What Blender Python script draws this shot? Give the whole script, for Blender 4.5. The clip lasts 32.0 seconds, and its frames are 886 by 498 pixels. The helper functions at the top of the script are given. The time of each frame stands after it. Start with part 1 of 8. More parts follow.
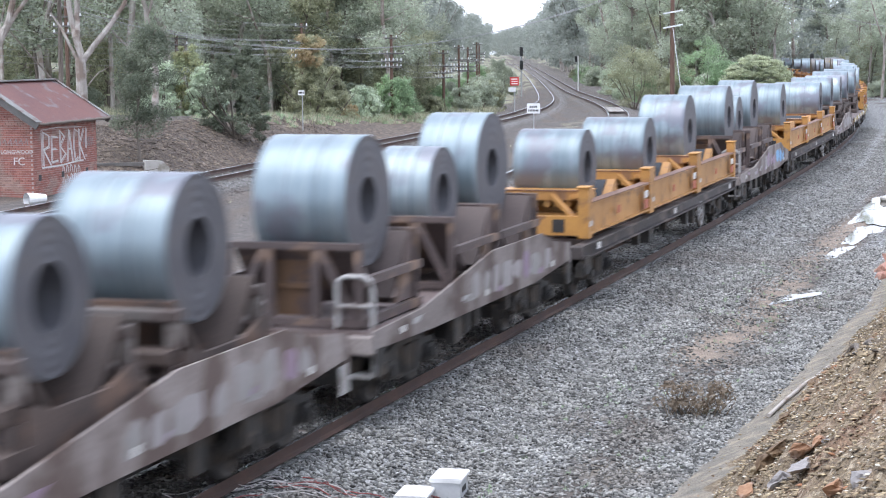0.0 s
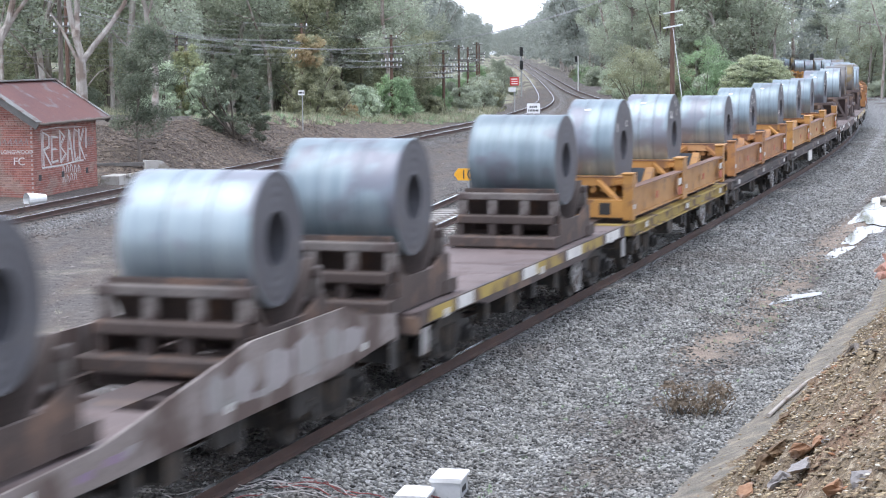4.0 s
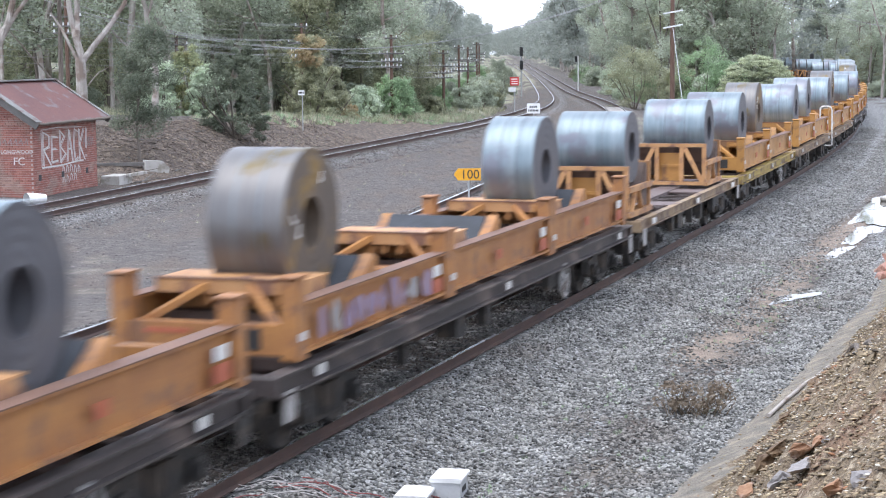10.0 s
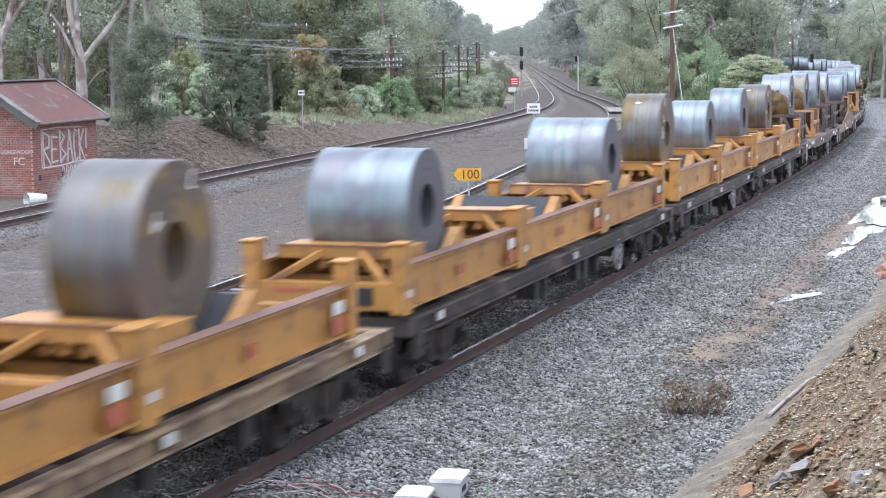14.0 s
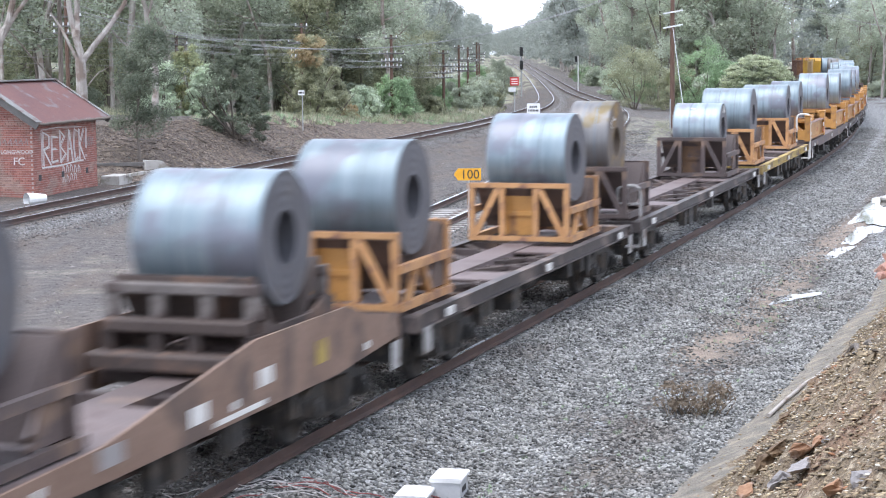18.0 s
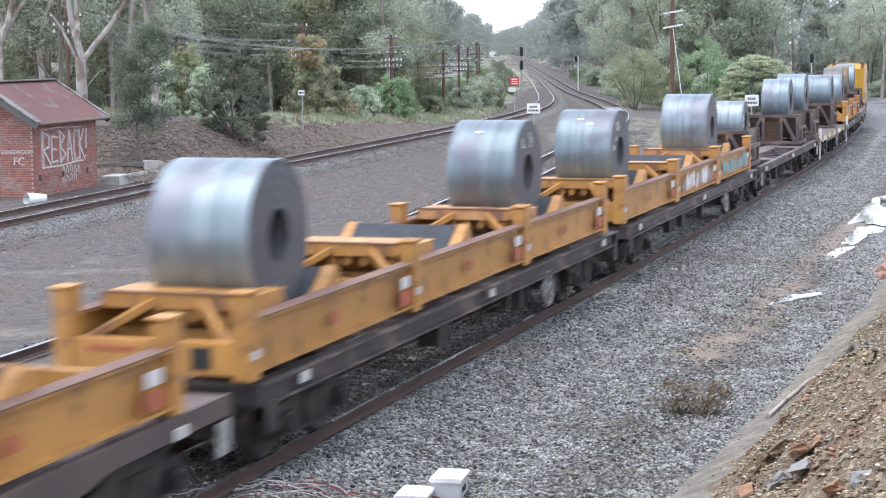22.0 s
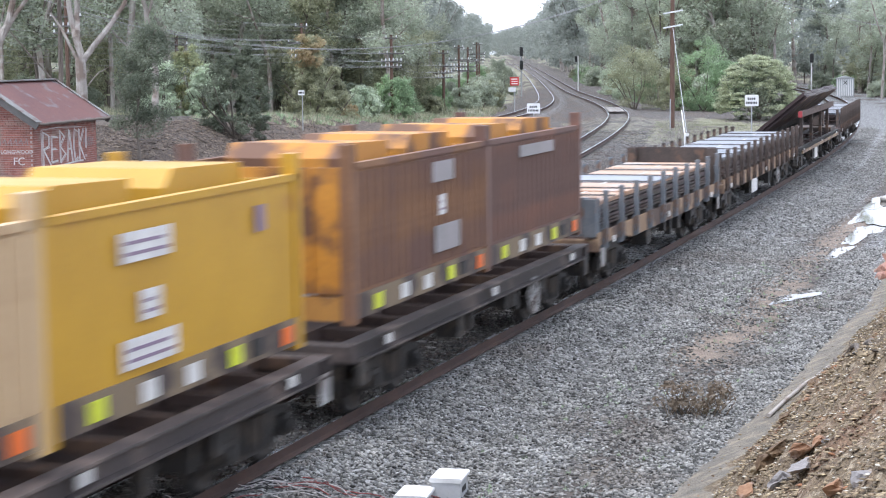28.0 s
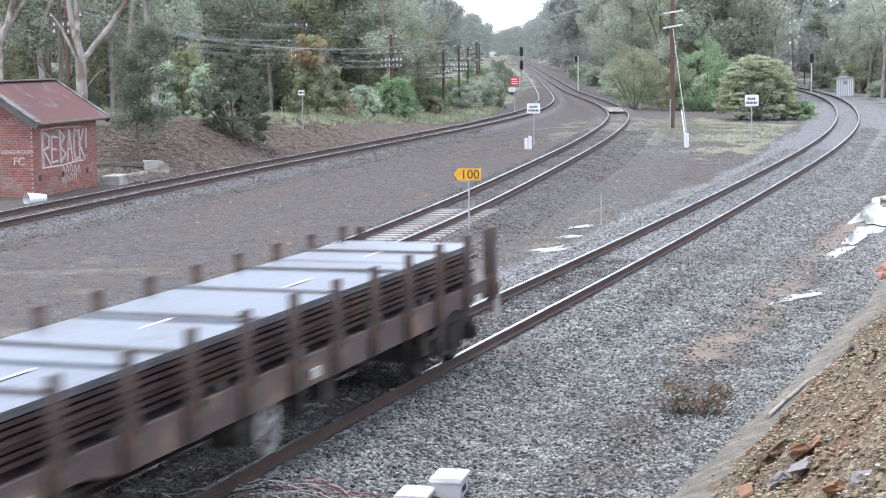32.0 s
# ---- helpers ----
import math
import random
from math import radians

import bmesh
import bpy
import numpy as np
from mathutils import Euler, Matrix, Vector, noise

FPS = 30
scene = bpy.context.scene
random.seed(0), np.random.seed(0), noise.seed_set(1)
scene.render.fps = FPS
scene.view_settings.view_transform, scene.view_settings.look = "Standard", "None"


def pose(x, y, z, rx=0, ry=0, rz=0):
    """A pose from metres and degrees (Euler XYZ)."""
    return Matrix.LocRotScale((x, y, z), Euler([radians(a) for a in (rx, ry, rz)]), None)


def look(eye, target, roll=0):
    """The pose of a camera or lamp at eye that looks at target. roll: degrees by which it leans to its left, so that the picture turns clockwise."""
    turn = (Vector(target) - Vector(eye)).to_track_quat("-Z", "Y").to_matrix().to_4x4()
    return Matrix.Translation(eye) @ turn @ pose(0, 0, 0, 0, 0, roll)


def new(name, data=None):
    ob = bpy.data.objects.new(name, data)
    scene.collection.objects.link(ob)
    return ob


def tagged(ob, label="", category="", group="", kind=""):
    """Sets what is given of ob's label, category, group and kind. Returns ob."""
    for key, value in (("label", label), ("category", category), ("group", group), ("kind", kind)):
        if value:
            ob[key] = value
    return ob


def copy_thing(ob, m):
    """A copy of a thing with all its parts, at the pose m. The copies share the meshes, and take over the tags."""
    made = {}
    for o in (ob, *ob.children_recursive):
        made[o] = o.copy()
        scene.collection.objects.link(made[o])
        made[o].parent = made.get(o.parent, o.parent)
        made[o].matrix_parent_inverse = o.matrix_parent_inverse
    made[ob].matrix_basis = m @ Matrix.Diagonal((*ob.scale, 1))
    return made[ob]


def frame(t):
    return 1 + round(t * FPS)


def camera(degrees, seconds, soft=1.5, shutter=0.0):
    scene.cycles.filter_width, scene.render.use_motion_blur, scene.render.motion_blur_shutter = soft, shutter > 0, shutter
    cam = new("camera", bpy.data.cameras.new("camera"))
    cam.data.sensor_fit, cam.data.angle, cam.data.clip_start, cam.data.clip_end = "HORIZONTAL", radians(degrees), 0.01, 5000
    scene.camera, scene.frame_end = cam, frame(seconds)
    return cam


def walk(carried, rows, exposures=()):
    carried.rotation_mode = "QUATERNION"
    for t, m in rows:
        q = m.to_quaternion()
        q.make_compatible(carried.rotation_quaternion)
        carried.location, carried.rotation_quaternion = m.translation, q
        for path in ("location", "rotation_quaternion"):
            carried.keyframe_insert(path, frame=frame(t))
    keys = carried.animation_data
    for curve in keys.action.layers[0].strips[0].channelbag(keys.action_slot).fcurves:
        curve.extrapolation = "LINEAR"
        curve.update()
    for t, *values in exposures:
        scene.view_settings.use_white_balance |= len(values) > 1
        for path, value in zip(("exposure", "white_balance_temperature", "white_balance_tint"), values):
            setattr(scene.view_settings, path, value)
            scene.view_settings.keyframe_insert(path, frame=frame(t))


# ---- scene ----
cam = camera(27.3, 32.0, soft=1.05, shutter=0.55)
EYE = (0.0, 0.0, 4.918)
CAM_POSE = pose(EYE[0], EYE[1], EYE[2], 90 - 6.1926, 0, 0) @ pose(0, 0, 0, 0, 0, -0.609)
walk(cam, [(0.0, CAM_POSE), (32.0, CAM_POSE)], [(0.0, 1.2), (1.0, 1.14), (2.0, 1.1), (7.0, 1.14), (8.0, 1.3), (9.0, 1.26), (10.0, 1.19), (12.0, 1.12), (14.0, 1.14), (17.0, 1.29), (18.0, 1.27), (19.0, 1.19), (20.0, 1.14), (24.0, 1.14), (25.0, 1.2), (28.0, 1.12), (29.0, 1.14), (30.0, 1.22), (31.0, 1.56), (31.5, 1.33), (32.0, 1.13)])

# ---- light: a bright overcast sky ----
world = bpy.data.worlds.new("world")
scene.world = world
world.use_nodes = True
wn, wl = world.node_tree.nodes, world.node_tree.links
sky = wn.new("ShaderNodeTexSky")
sky.sky_type = "NISHITA"
sky.sun_disc = False
sky.sun_elevation = radians(72)
sky.sun_rotation = radians(-60)
sky.dust_density = 1.0
sky.air_density = 1.0
hsv = wn.new("ShaderNodeHueSaturation")
hsv.inputs["Saturation"].default_value = 0.35
wl.new(sky.outputs[0], hsv.inputs["Color"])
cloud = wn.new("ShaderNodeMix")
cloud.data_type = "RGBA"
cloud.inputs["Factor"].default_value = 0.7
cloud.inputs["B"].default_value = (5.95, 6.65, 8.4, 1)
wl.new(hsv.outputs[0], cloud.inputs["A"])
wl.new(cloud.outputs["Result"], wn["Background"].inputs[0])
wn["Background"].inputs[1].default_value = 0.15
sun_data = bpy.data.lights.new("sun", "SUN")
sun_data.energy = 1.1
sun_data.angle = radians(50)
sun_data.color = (1.0, 0.98, 0.98)
sun = new("sun", sun_data)
sun.matrix_world = look((0, 0, 46), (13, 7, 0))


# ---- materials ----
def node_mat(name):
    m = bpy.data.materials.new(name)
    m.use_nodes = True
    return m, m.node_tree.nodes, m.node_tree.links, m.node_tree.nodes["Principled BSDF"]


def surf(name, c1, c2, rough=0.6, metal=0.0, s1=1.5, s2=40.0, bump=0.25, spread=0.5, c3=None, stain=3.0, amount=0.35,
         stretch=(1, 1, 1), vary=0.0, island=False, thin=0.0):
    """A worn surface: two colours mixed by large and fine noise, a stain colour in patches, bump and uneven gloss."""
    m, n, l, p = node_mat(name)
    tc = n.new("ShaderNodeTexCoord")
    mp = n.new("ShaderNodeMapping")
    mp.inputs["Scale"].default_value = stretch
    l.new(tc.outputs["Object"], mp.inputs["Vector"])
    big, fine = n.new("ShaderNodeTexNoise"), n.new("ShaderNodeTexNoise")
    for t, s, d in ((big, s1, 5.0), (fine, s2, 3.0)):
        t.inputs["Scale"].default_value, t.inputs["Detail"].default_value = s, d
        l.new(mp.outputs[0], t.inputs["Vector"])
    add = n.new("ShaderNodeMath")
    add.operation = "MULTIPLY_ADD"
    add.inputs[1].default_value = spread
    l.new(fine.outputs["Fac"], add.inputs[0])
    l.new(big.outputs["Fac"], add.inputs[2])
    ramp = n.new("ShaderNodeMapRange")
    ramp.inputs["From Min"].default_value, ramp.inputs["From Max"].default_value = 0.45 + 0.25 * spread, 0.55 + 0.75 * spread
    l.new(add.outputs[0], ramp.inputs["Value"])
    mix = n.new("ShaderNodeMix")
    mix.data_type = "RGBA"
    l.new(ramp.outputs[0], mix.inputs["Factor"])
    mix.inputs["A"].default_value, mix.inputs["B"].default_value = (*c1, 1), (*c2, 1)
    out = mix.outputs["Result"]
    if c3:
        st = n.new("ShaderNodeTexNoise")
        st.inputs["Scale"].default_value, st.inputs["Detail"].default_value = stain, 6.0
        l.new(tc.outputs["Object"], st.inputs["Vector"])
        r2 = n.new("ShaderNodeMapRange")
        r2.inputs["From Min"].default_value, r2.inputs["From Max"].default_value = 0.68 - amount * 0.5, 0.78 - amount * 0.5
        l.new(st.outputs["Fac"], r2.inputs["Value"])
        mx = n.new("ShaderNodeMix")
        mx.data_type = "RGBA"
        l.new(r2.outputs[0], mx.inputs["Factor"])
        l.new(out, mx.inputs["A"])
        mx.inputs["B"].default_value = (*c3, 1)
        out = mx.outputs["Result"]
    if vary:
        info = n.new("ShaderNodeNewGeometry" if island else "ShaderNodeObjectInfo")
        r3 = n.new("ShaderNodeMapRange")
        r3.inputs["To Min"].default_value, r3.inputs["To Max"].default_value = 1 - vary, 1 + vary
        l.new(info.outputs["Random Per Island" if island else "Random"], r3.inputs["Value"])
        hv = n.new("ShaderNodeHueSaturation")
        l.new(r3.outputs[0], hv.inputs["Value"])
        l.new(out, hv.inputs["Color"])
        out = hv.outputs[0]
    l.new(out, p.inputs["Base Color"])
    rr = n.new("ShaderNodeMapRange")
    rr.inputs["To Min"].default_value, rr.inputs["To Max"].default_value = max(0.05, rough - 0.12), min(1, rough + 0.15)
    l.new(big.outputs["Fac"], rr.inputs["Value"])
    l.new(rr.outputs[0], p.inputs["Roughness"])
    p.inputs["Metallic"].default_value = metal
    if bump:
        b = n.new("ShaderNodeBump")
        b.inputs["Strength"].default_value, b.inputs["Distance"].default_value = bump, 0.02
        l.new(fine.outputs["Fac"], b.inputs["Height"])
        l.new(b.outputs[0], p.inputs["Normal"])
    if thin:
        tr = n.new("ShaderNodeBsdfTranslucent")
        l.new(out, tr.inputs["Color"])
        ms = n.new("ShaderNodeMixShader")
        ms.inputs[0].default_value = thin
        l.new(p.outputs[0], ms.inputs[1])
        l.new(tr.outputs[0], ms.inputs[2])
        l.new(ms.outputs[0], n["Material Output"].inputs[0])
    return m


YELLOW = surf("yellow_paint", (0.47, 0.235, 0.06), (0.36, 0.172, 0.046), 0.5, 0, 1.2, 25, 0.15, 0.5, (0.23, 0.115, 0.05), 3.0, 0.26, (1, 1, 1), 0.14)
YELLOW_DULL = surf("rust_bloomed_yellow_paint", (0.40, 0.185, 0.055), (0.28, 0.12, 0.045), 0.6, 0, 1.6, 25, 0.2, 0.5, (0.20, 0.10, 0.055), 2.6, 0.28, (1, 1, 1), 0.14)
YELLOW_OLD = surf("faded_orange_paint", (0.52, 0.285, 0.125), (0.42, 0.21, 0.085), 0.6, 0, 2, 30, 0.2, 0.5, (0.22, 0.11, 0.07), 3, 0.34, (1, 1, 1), 0.12)
BROWN = surf("brown_wagon_paint", (0.066, 0.049, 0.047), (0.11, 0.08, 0.073), 0.65, 0, 1.0, 30, 0.2, 0.6, (0.19, 0.125, 0.09), 1.6, 0.28, (1, 1, 1), 0.15)
DARK = surf("grimy_black_steel", (0.016, 0.015, 0.0145), (0.036, 0.032, 0.029), 0.7, 0, 3, 40, 0.3, 0.6, (0.065, 0.05, 0.038), 4, 0.3)
RUST = surf("rusty_steel", (0.095, 0.068, 0.058), (0.15, 0.10, 0.078), 0.8, 0, 2, 40, 0.3, 0.6, (0.07, 0.045, 0.04), 3, 0.3, (1, 1, 1), 0.1)
RUSTTOP = surf("rust_topped_flange", (0.125, 0.068, 0.05), (0.195, 0.105, 0.07), 0.75, 0, 2.5, 45, 0.2, 0.6)
BEIGE = surf("dusty_beige_sill", (0.27, 0.175, 0.09), (0.27, 0.21, 0.145), 0.7, 0, 1, 25, 0.2, 0.5, (0.14, 0.09, 0.065), 1.8, 0.4)
DECK = surf("worn_deck", (0.11, 0.083, 0.08), (0.165, 0.125, 0.118), 0.75, 0, 0.8, 20, 0.3, 0.6, (0.10, 0.07, 0.065), 1.5, 0.35)
YSILL = surf("dull_yellow_sill", (0.40, 0.29, 0.07), (0.30, 0.21, 0.06), 0.65, 0, 1, 20, 0.2, 0.5, (0.14, 0.09, 0.06), 2, 0.36)
WHITE = surf("dusty_white_paint", (0.72, 0.71, 0.68), (0.55, 0.53, 0.50), 0.6, 0, 3, 30, 0.1, 0.5)
REDM = surf("faded_red_paint", (0.42, 0.11, 0.055), (0.34, 0.09, 0.045), 0.6, 0, 5, 30, 0.1, 0.5)
LIME = surf("reflective_lime", (0.66, 0.72, 0.04), (0.58, 0.62, 0.05), 0.4, 0, 5, 30, 0.05, 0.4)
ORANGE = surf("reflective_orange", (0.85, 0.18, 0.03), (0.75, 0.15, 0.03), 0.4, 0, 5, 30, 0.05, 0.4)
RUBBER = surf("black_rubber_pad", (0.03, 0.034, 0.04), (0.055, 0.06, 0.07), 0.8, 0, 3, 40, 0.2, 0.5)
ALLOY = surf("pale_grey_panel", (0.38, 0.37, 0.36), (0.28, 0.27, 0.26), 0.6, 0, 2, 25, 0.1, 0.5, (0.16, 0.12, 0.10), 3, 0.3)
BLUEPAINT = surf("blue_spray_paint", (0.10, 0.30, 0.55), (0.25, 0.40, 0.55), 0.6, 0, 3, 30, 0.1, 0.5)
PALESPRAY = surf("pale_spray_paint", (0.25, 0.24, 0.23), (0.32, 0.29, 0.29), 0.6, 0, 2, 20, 0.1, 0.5)
TEALSPRAY = surf("teal_spray_paint", (0.10, 0.36, 0.36), (0.2, 0.3, 0.3), 0.6, 0, 3, 20, 0.1, 0.5)
CREAM = surf("cream_container_paint", (0.55, 0.39, 0.22), (0.48, 0.34, 0.2), 0.55, 0, 0.7, 20, 0.1, 0.5, (0.36, 0.22, 0.11), 1.5, 0.14)
CONTYEL = surf("bright_container_yellow", (0.53, 0.295, 0.025), (0.46, 0.25, 0.022), 0.45, 0, 0.7, 20, 0.08, 0.4, (0.40, 0.20, 0.04), 1.2, 0.12)
CONTRUST = surf("rusted_container_steel", (0.17, 0.082, 0.042), (0.25, 0.13, 0.065), 0.75, 0, 0.8, 15, 0.15, 0.5, (0.15, 0.08, 0.06), 1.0, 0.4)
CONTBROWN = surf("brown_container_steel", (0.13, 0.075, 0.06), (0.17, 0.10, 0.08), 0.75, 0, 0.8, 15, 0.15, 0.5, (0.20, 0.10, 0.07), 1.0, 0.3)
ORPAINT = surf("orange_container_inside", (0.55, 0.24, 0.03), (0.42, 0.17, 0.025), 0.6, 0, 1.2, 15, 0.1, 0.5, (0.14, 0.065, 0.035), 1.3, 0.42)
STEELBLUE = surf("grey_steel_frame", (0.10, 0.12, 0.14), (0.16, 0.17, 0.18), 0.6, 0, 2, 25, 0.2, 0.5, (0.15, 0.09, 0.06), 3, 0.3)
PLATE = surf("wet_steel_plate", (0.20, 0.215, 0.25), (0.30, 0.315, 0.345), 0.34, 0.7, 0.5, 12, 0.05, 0.5, (0.22, 0.22, 0.24), 0.8, 0.4, (0.3, 1, 1), 0.12)
PLATERUST = surf("rusted_steel_plate", (0.47, 0.265, 0.15), (0.40, 0.27, 0.19), 0.45, 0.2, 0.5, 12, 0.05, 0.5, (0.40, 0.38, 0.36), 0.9, 0.3, (0.3, 1, 1), 0.15)
PLATEDARK = surf("dark_lower_plate", (0.05, 0.035, 0.035), (0.09, 0.06, 0.055), 0.4, 0.3, 0.5, 12, 0.1, 0.5, (0.13, 0.08, 0.06), 0.9, 0.3, (0.3, 1, 1))


def coil_mat(name, a, b, stain, amount, metal=0.5, rough=0.4):
    """Rolled strip: rings round the barrel's axis, a patchy stain and a soft metal gloss."""
    return surf(name, a, b, rough, metal, 1.4, 9, 0.04, 0.55, stain, 1.3, amount, (0.25, 4.5, 0.25), 0.13)


COIL = coil_mat("blue_grey_strip_steel", (0.145, 0.188, 0.212), (0.245, 0.295, 0.32), (0.165, 0.172, 0.2), 0.34)
COILPALE = coil_mat("pale_strip_steel", (0.20, 0.25, 0.275), (0.31, 0.36, 0.38), (0.21, 0.22, 0.25), 0.34)
COILRUST = coil_mat("rust_stained_strip_steel", (0.22, 0.25, 0.27), (0.29, 0.31, 0.32), (0.20, 0.19, 0.16), 0.3)
RUSTSTAIN = surf("yellow_brown_rust_stain", (0.17, 0.10, 0.03), (0.25, 0.16, 0.05), 0.65, 0.1, 2.5, 20, 0.1, 0.6, (0.08, 0.06, 0.04), 3, 0.4)
COILOLIVE = coil_mat("oily_brown_strip_steel", (0.115, 0.112, 0.112), (0.18, 0.172, 0.168), (0.13, 0.10, 0.05), 0.38)
COILEND = surf("wound_coil_edges", (0.07, 0.07, 0.08), (0.108, 0.108, 0.12), 0.55, 0.2, 1.2, 60, 0.15, 0.5, (0.10, 0.095, 0.10), 2, 0.3)
COILENDRUST = surf("rusty_coil_edges", (0.10, 0.08, 0.065), (0.145, 0.11, 0.08), 0.65, 0.3, 1.2, 60, 0.15, 0.5, (0.22, 0.14, 0.05), 2, 0.3)
WELLSIDE = surf("weathered_grey_brown_sill", (0.17, 0.14, 0.128), (0.28, 0.245, 0.23), 0.7, 0, 0.8, 20, 0.2, 0.6, (0.10, 0.07, 0.06), 1.0, 0.4, (1, 1, 1), 0.15)
PURPLESPRAY = surf("faded_purple_spray_paint", (0.22, 0.16, 0.24), (0.28, 0.2, 0.24), 0.6, 0, 2, 20, 0.1, 0.5)
DARKBROWN = surf("dark_brown_plate_steel", (0.045, 0.032, 0.028), (0.085, 0.06, 0.05), 0.7, 0, 1.0, 30, 0.2, 0.6, (0.14, 0.085, 0.06), 1.6, 0.25, (1, 1, 1), 0.15)
PLATEFACE = surf("rusty_plate_underside", (0.036, 0.022, 0.022), (0.066, 0.042, 0.039), 0.6, 0.1, 0.6, 12, 0.1, 0.5, (0.10, 0.075, 0.06), 0.9, 0.2)
SILLDARK = surf("dark_channel_sill", (0.04, 0.033, 0.033), (0.075, 0.06, 0.056), 0.6, 0, 1.0, 25, 0.2, 0.6, (0.15, 0.115, 0.10), 1.4, 0.26, (1, 1, 1), 0.2)
STANPOST = surf("grimy_brown_stanchion", (0.05, 0.038, 0.033), (0.095, 0.07, 0.058), 0.75, 0, 2, 30, 0.2, 0.5, (0.15, 0.09, 0.06), 3, 0.25)
TANSILL = surf("rust_and_tan_sill", (0.26, 0.165, 0.10), (0.34, 0.23, 0.14), 0.75, 0, 0.9, 20, 0.2, 0.5, (0.10, 0.065, 0.05), 1.3, 0.45)
RUSTSILL = surf("rust_brown_sill", (0.17, 0.105, 0.075), (0.235, 0.155, 0.115), 0.7, 0, 0.9, 20, 0.2, 0.6, (0.11, 0.075, 0.06), 1.2, 0.3)
STANDGREY = surf("worn_grey_brown_stand", (0.11, 0.095, 0.088), (0.19, 0.165, 0.15), 0.7, 0, 1.2, 25, 0.2, 0.5, (0.07, 0.05, 0.045), 2, 0.35)
REDEND = surf("dull_red_paint", (0.36, 0.04, 0.045), (0.28, 0.035, 0.04), 0.6, 0, 4, 30, 0.1, 0.5)
GRIME = surf("grimy_brown_rail", (0.22, 0.16, 0.095), (0.15, 0.115, 0.085), 0.75, 0, 0.8, 20, 0.2, 0.6, (0.07, 0.052, 0.045), 1.6, 0.42)
PALERIM = surf("pale_plate_edge", (0.30, 0.27, 0.25), (0.16, 0.13, 0.12), 0.5, 0.3, 1.5, 12, 0.1, 0.5)
INNERRUST = surf("rusty_inner_panel", (0.09, 0.05, 0.027), (0.15, 0.08, 0.035), 0.75, 0, 2, 30, 0.2, 0.6, (0.07, 0.045, 0.04), 2, 0.4)
STRAP = surf("steel_strap", (0.13, 0.155, 0.18), (0.16, 0.185, 0.21), 0.45, 0.5, 3, 30, 0.0, 0.5)

RAILSIDE = surf("rusty_rail_side", (0.055, 0.033, 0.028), (0.095, 0.055, 0.042), 0.8, 0, 2, 40, 0.2, 0.5)
RAILTOP = surf("polished_rail_head", (0.55, 0.56, 0.58), (0.45, 0.46, 0.48), 0.25, 0.9, 1, 20, 0.02, 0.5)
SLEEPER = surf("weathered_concrete_sleeper", (0.34, 0.32, 0.30), (0.26, 0.245, 0.23), 0.85, 0, 4, 50, 0.3, 0.5, (0.16, 0.13, 0.115), 3, 0.35, (1, 1, 1), 0.2)
SLEEPERDARK = surf("dark_timber_sleeper", (0.075, 0.062, 0.055), (0.12, 0.10, 0.085), 0.9, 0, 4, 50, 0.3, 0.5)
STONE = surf("ballast_stone", (0.108, 0.106, 0.099), (0.262, 0.259, 0.244), 0.75, 0, 2.0, 30, 0.2, 0.6, (0.14, 0.13, 0.118), 0.45, 0.3, (1, 1, 1), 0.88, True)
# ballast darkened in its colour for the shade under the train
BEDSTONE = surf("train_shaded_ballast_stone", (0.075, 0.07, 0.064), (0.18, 0.175, 0.165), 0.8, 0, 2.0, 30, 0.2, 0.6, (0.08, 0.065, 0.055), 0.7, 0.4, (1, 1, 1), 0.7, True)
ROCKDARK = surf("dark_brown_bank_stone", (0.10, 0.072, 0.048), (0.20, 0.145, 0.09), 0.9, 0, 3, 30, 0.4, 0.6, (0.22, 0.11, 0.06), 1.0, 0.25, (1, 1, 1), 0.7, True)
ROCKM = surf("bank_stone", (0.21, 0.155, 0.095), (0.31, 0.245, 0.155), 0.85, 0, 3, 30, 0.3, 0.6, (0.27, 0.13, 0.07), 1.2, 0.2, (1, 1, 1), 0.6, True)
BRICK = surf("red_brick", (0.28, 0.11, 0.088), (0.36, 0.165, 0.13), 0.85, 0, 3, 60, 0.3, 0.5, (0.33, 0.21, 0.17), 1.2, 0.34, (1, 1, 1), 0.22)
MORTAR = surf("pale_mortar", (0.50, 0.43, 0.39), (0.42, 0.36, 0.33), 0.9, 0, 5, 60, 0.2, 0.5)
TIN = surf("rusty_red_roof_iron", (0.10, 0.036, 0.034), (0.16, 0.07, 0.06), 0.6, 0.1, 1.2, 20, 0.1, 0.7, (0.15, 0.125, 0.125), 1.4, 0.26)
GREYTIN = surf("grey_roof_flashing", (0.21, 0.215, 0.205), (0.15, 0.15, 0.14), 0.6, 0.1, 2, 20, 0.1, 0.6, (0.12, 0.075, 0.06), 2.2, 0.3)
BARGE = surf("dark_weathered_timber", (0.10, 0.095, 0.09), (0.16, 0.15, 0.14), 0.85, 0, 3, 40, 0.2, 0.5)
CONCRETE = surf("weathered_concrete", (0.46, 0.44, 0.41), (0.36, 0.34, 0.31), 0.85, 0, 2, 40, 0.2, 0.5, (0.26, 0.24, 0.2), 2, 0.3)
POLEWOOD = surf("brown_pole_timber", (0.10, 0.058, 0.042), (0.15, 0.09, 0.065), 0.85, 0, 3, 40, 0.3, 0.5, None, 3, 0.3, (6, 6, 0.7))
GALV = surf("galvanised_steel", (0.48, 0.49, 0.50), (0.38, 0.39, 0.40), 0.5, 0.5, 3, 30, 0.05, 0.5)
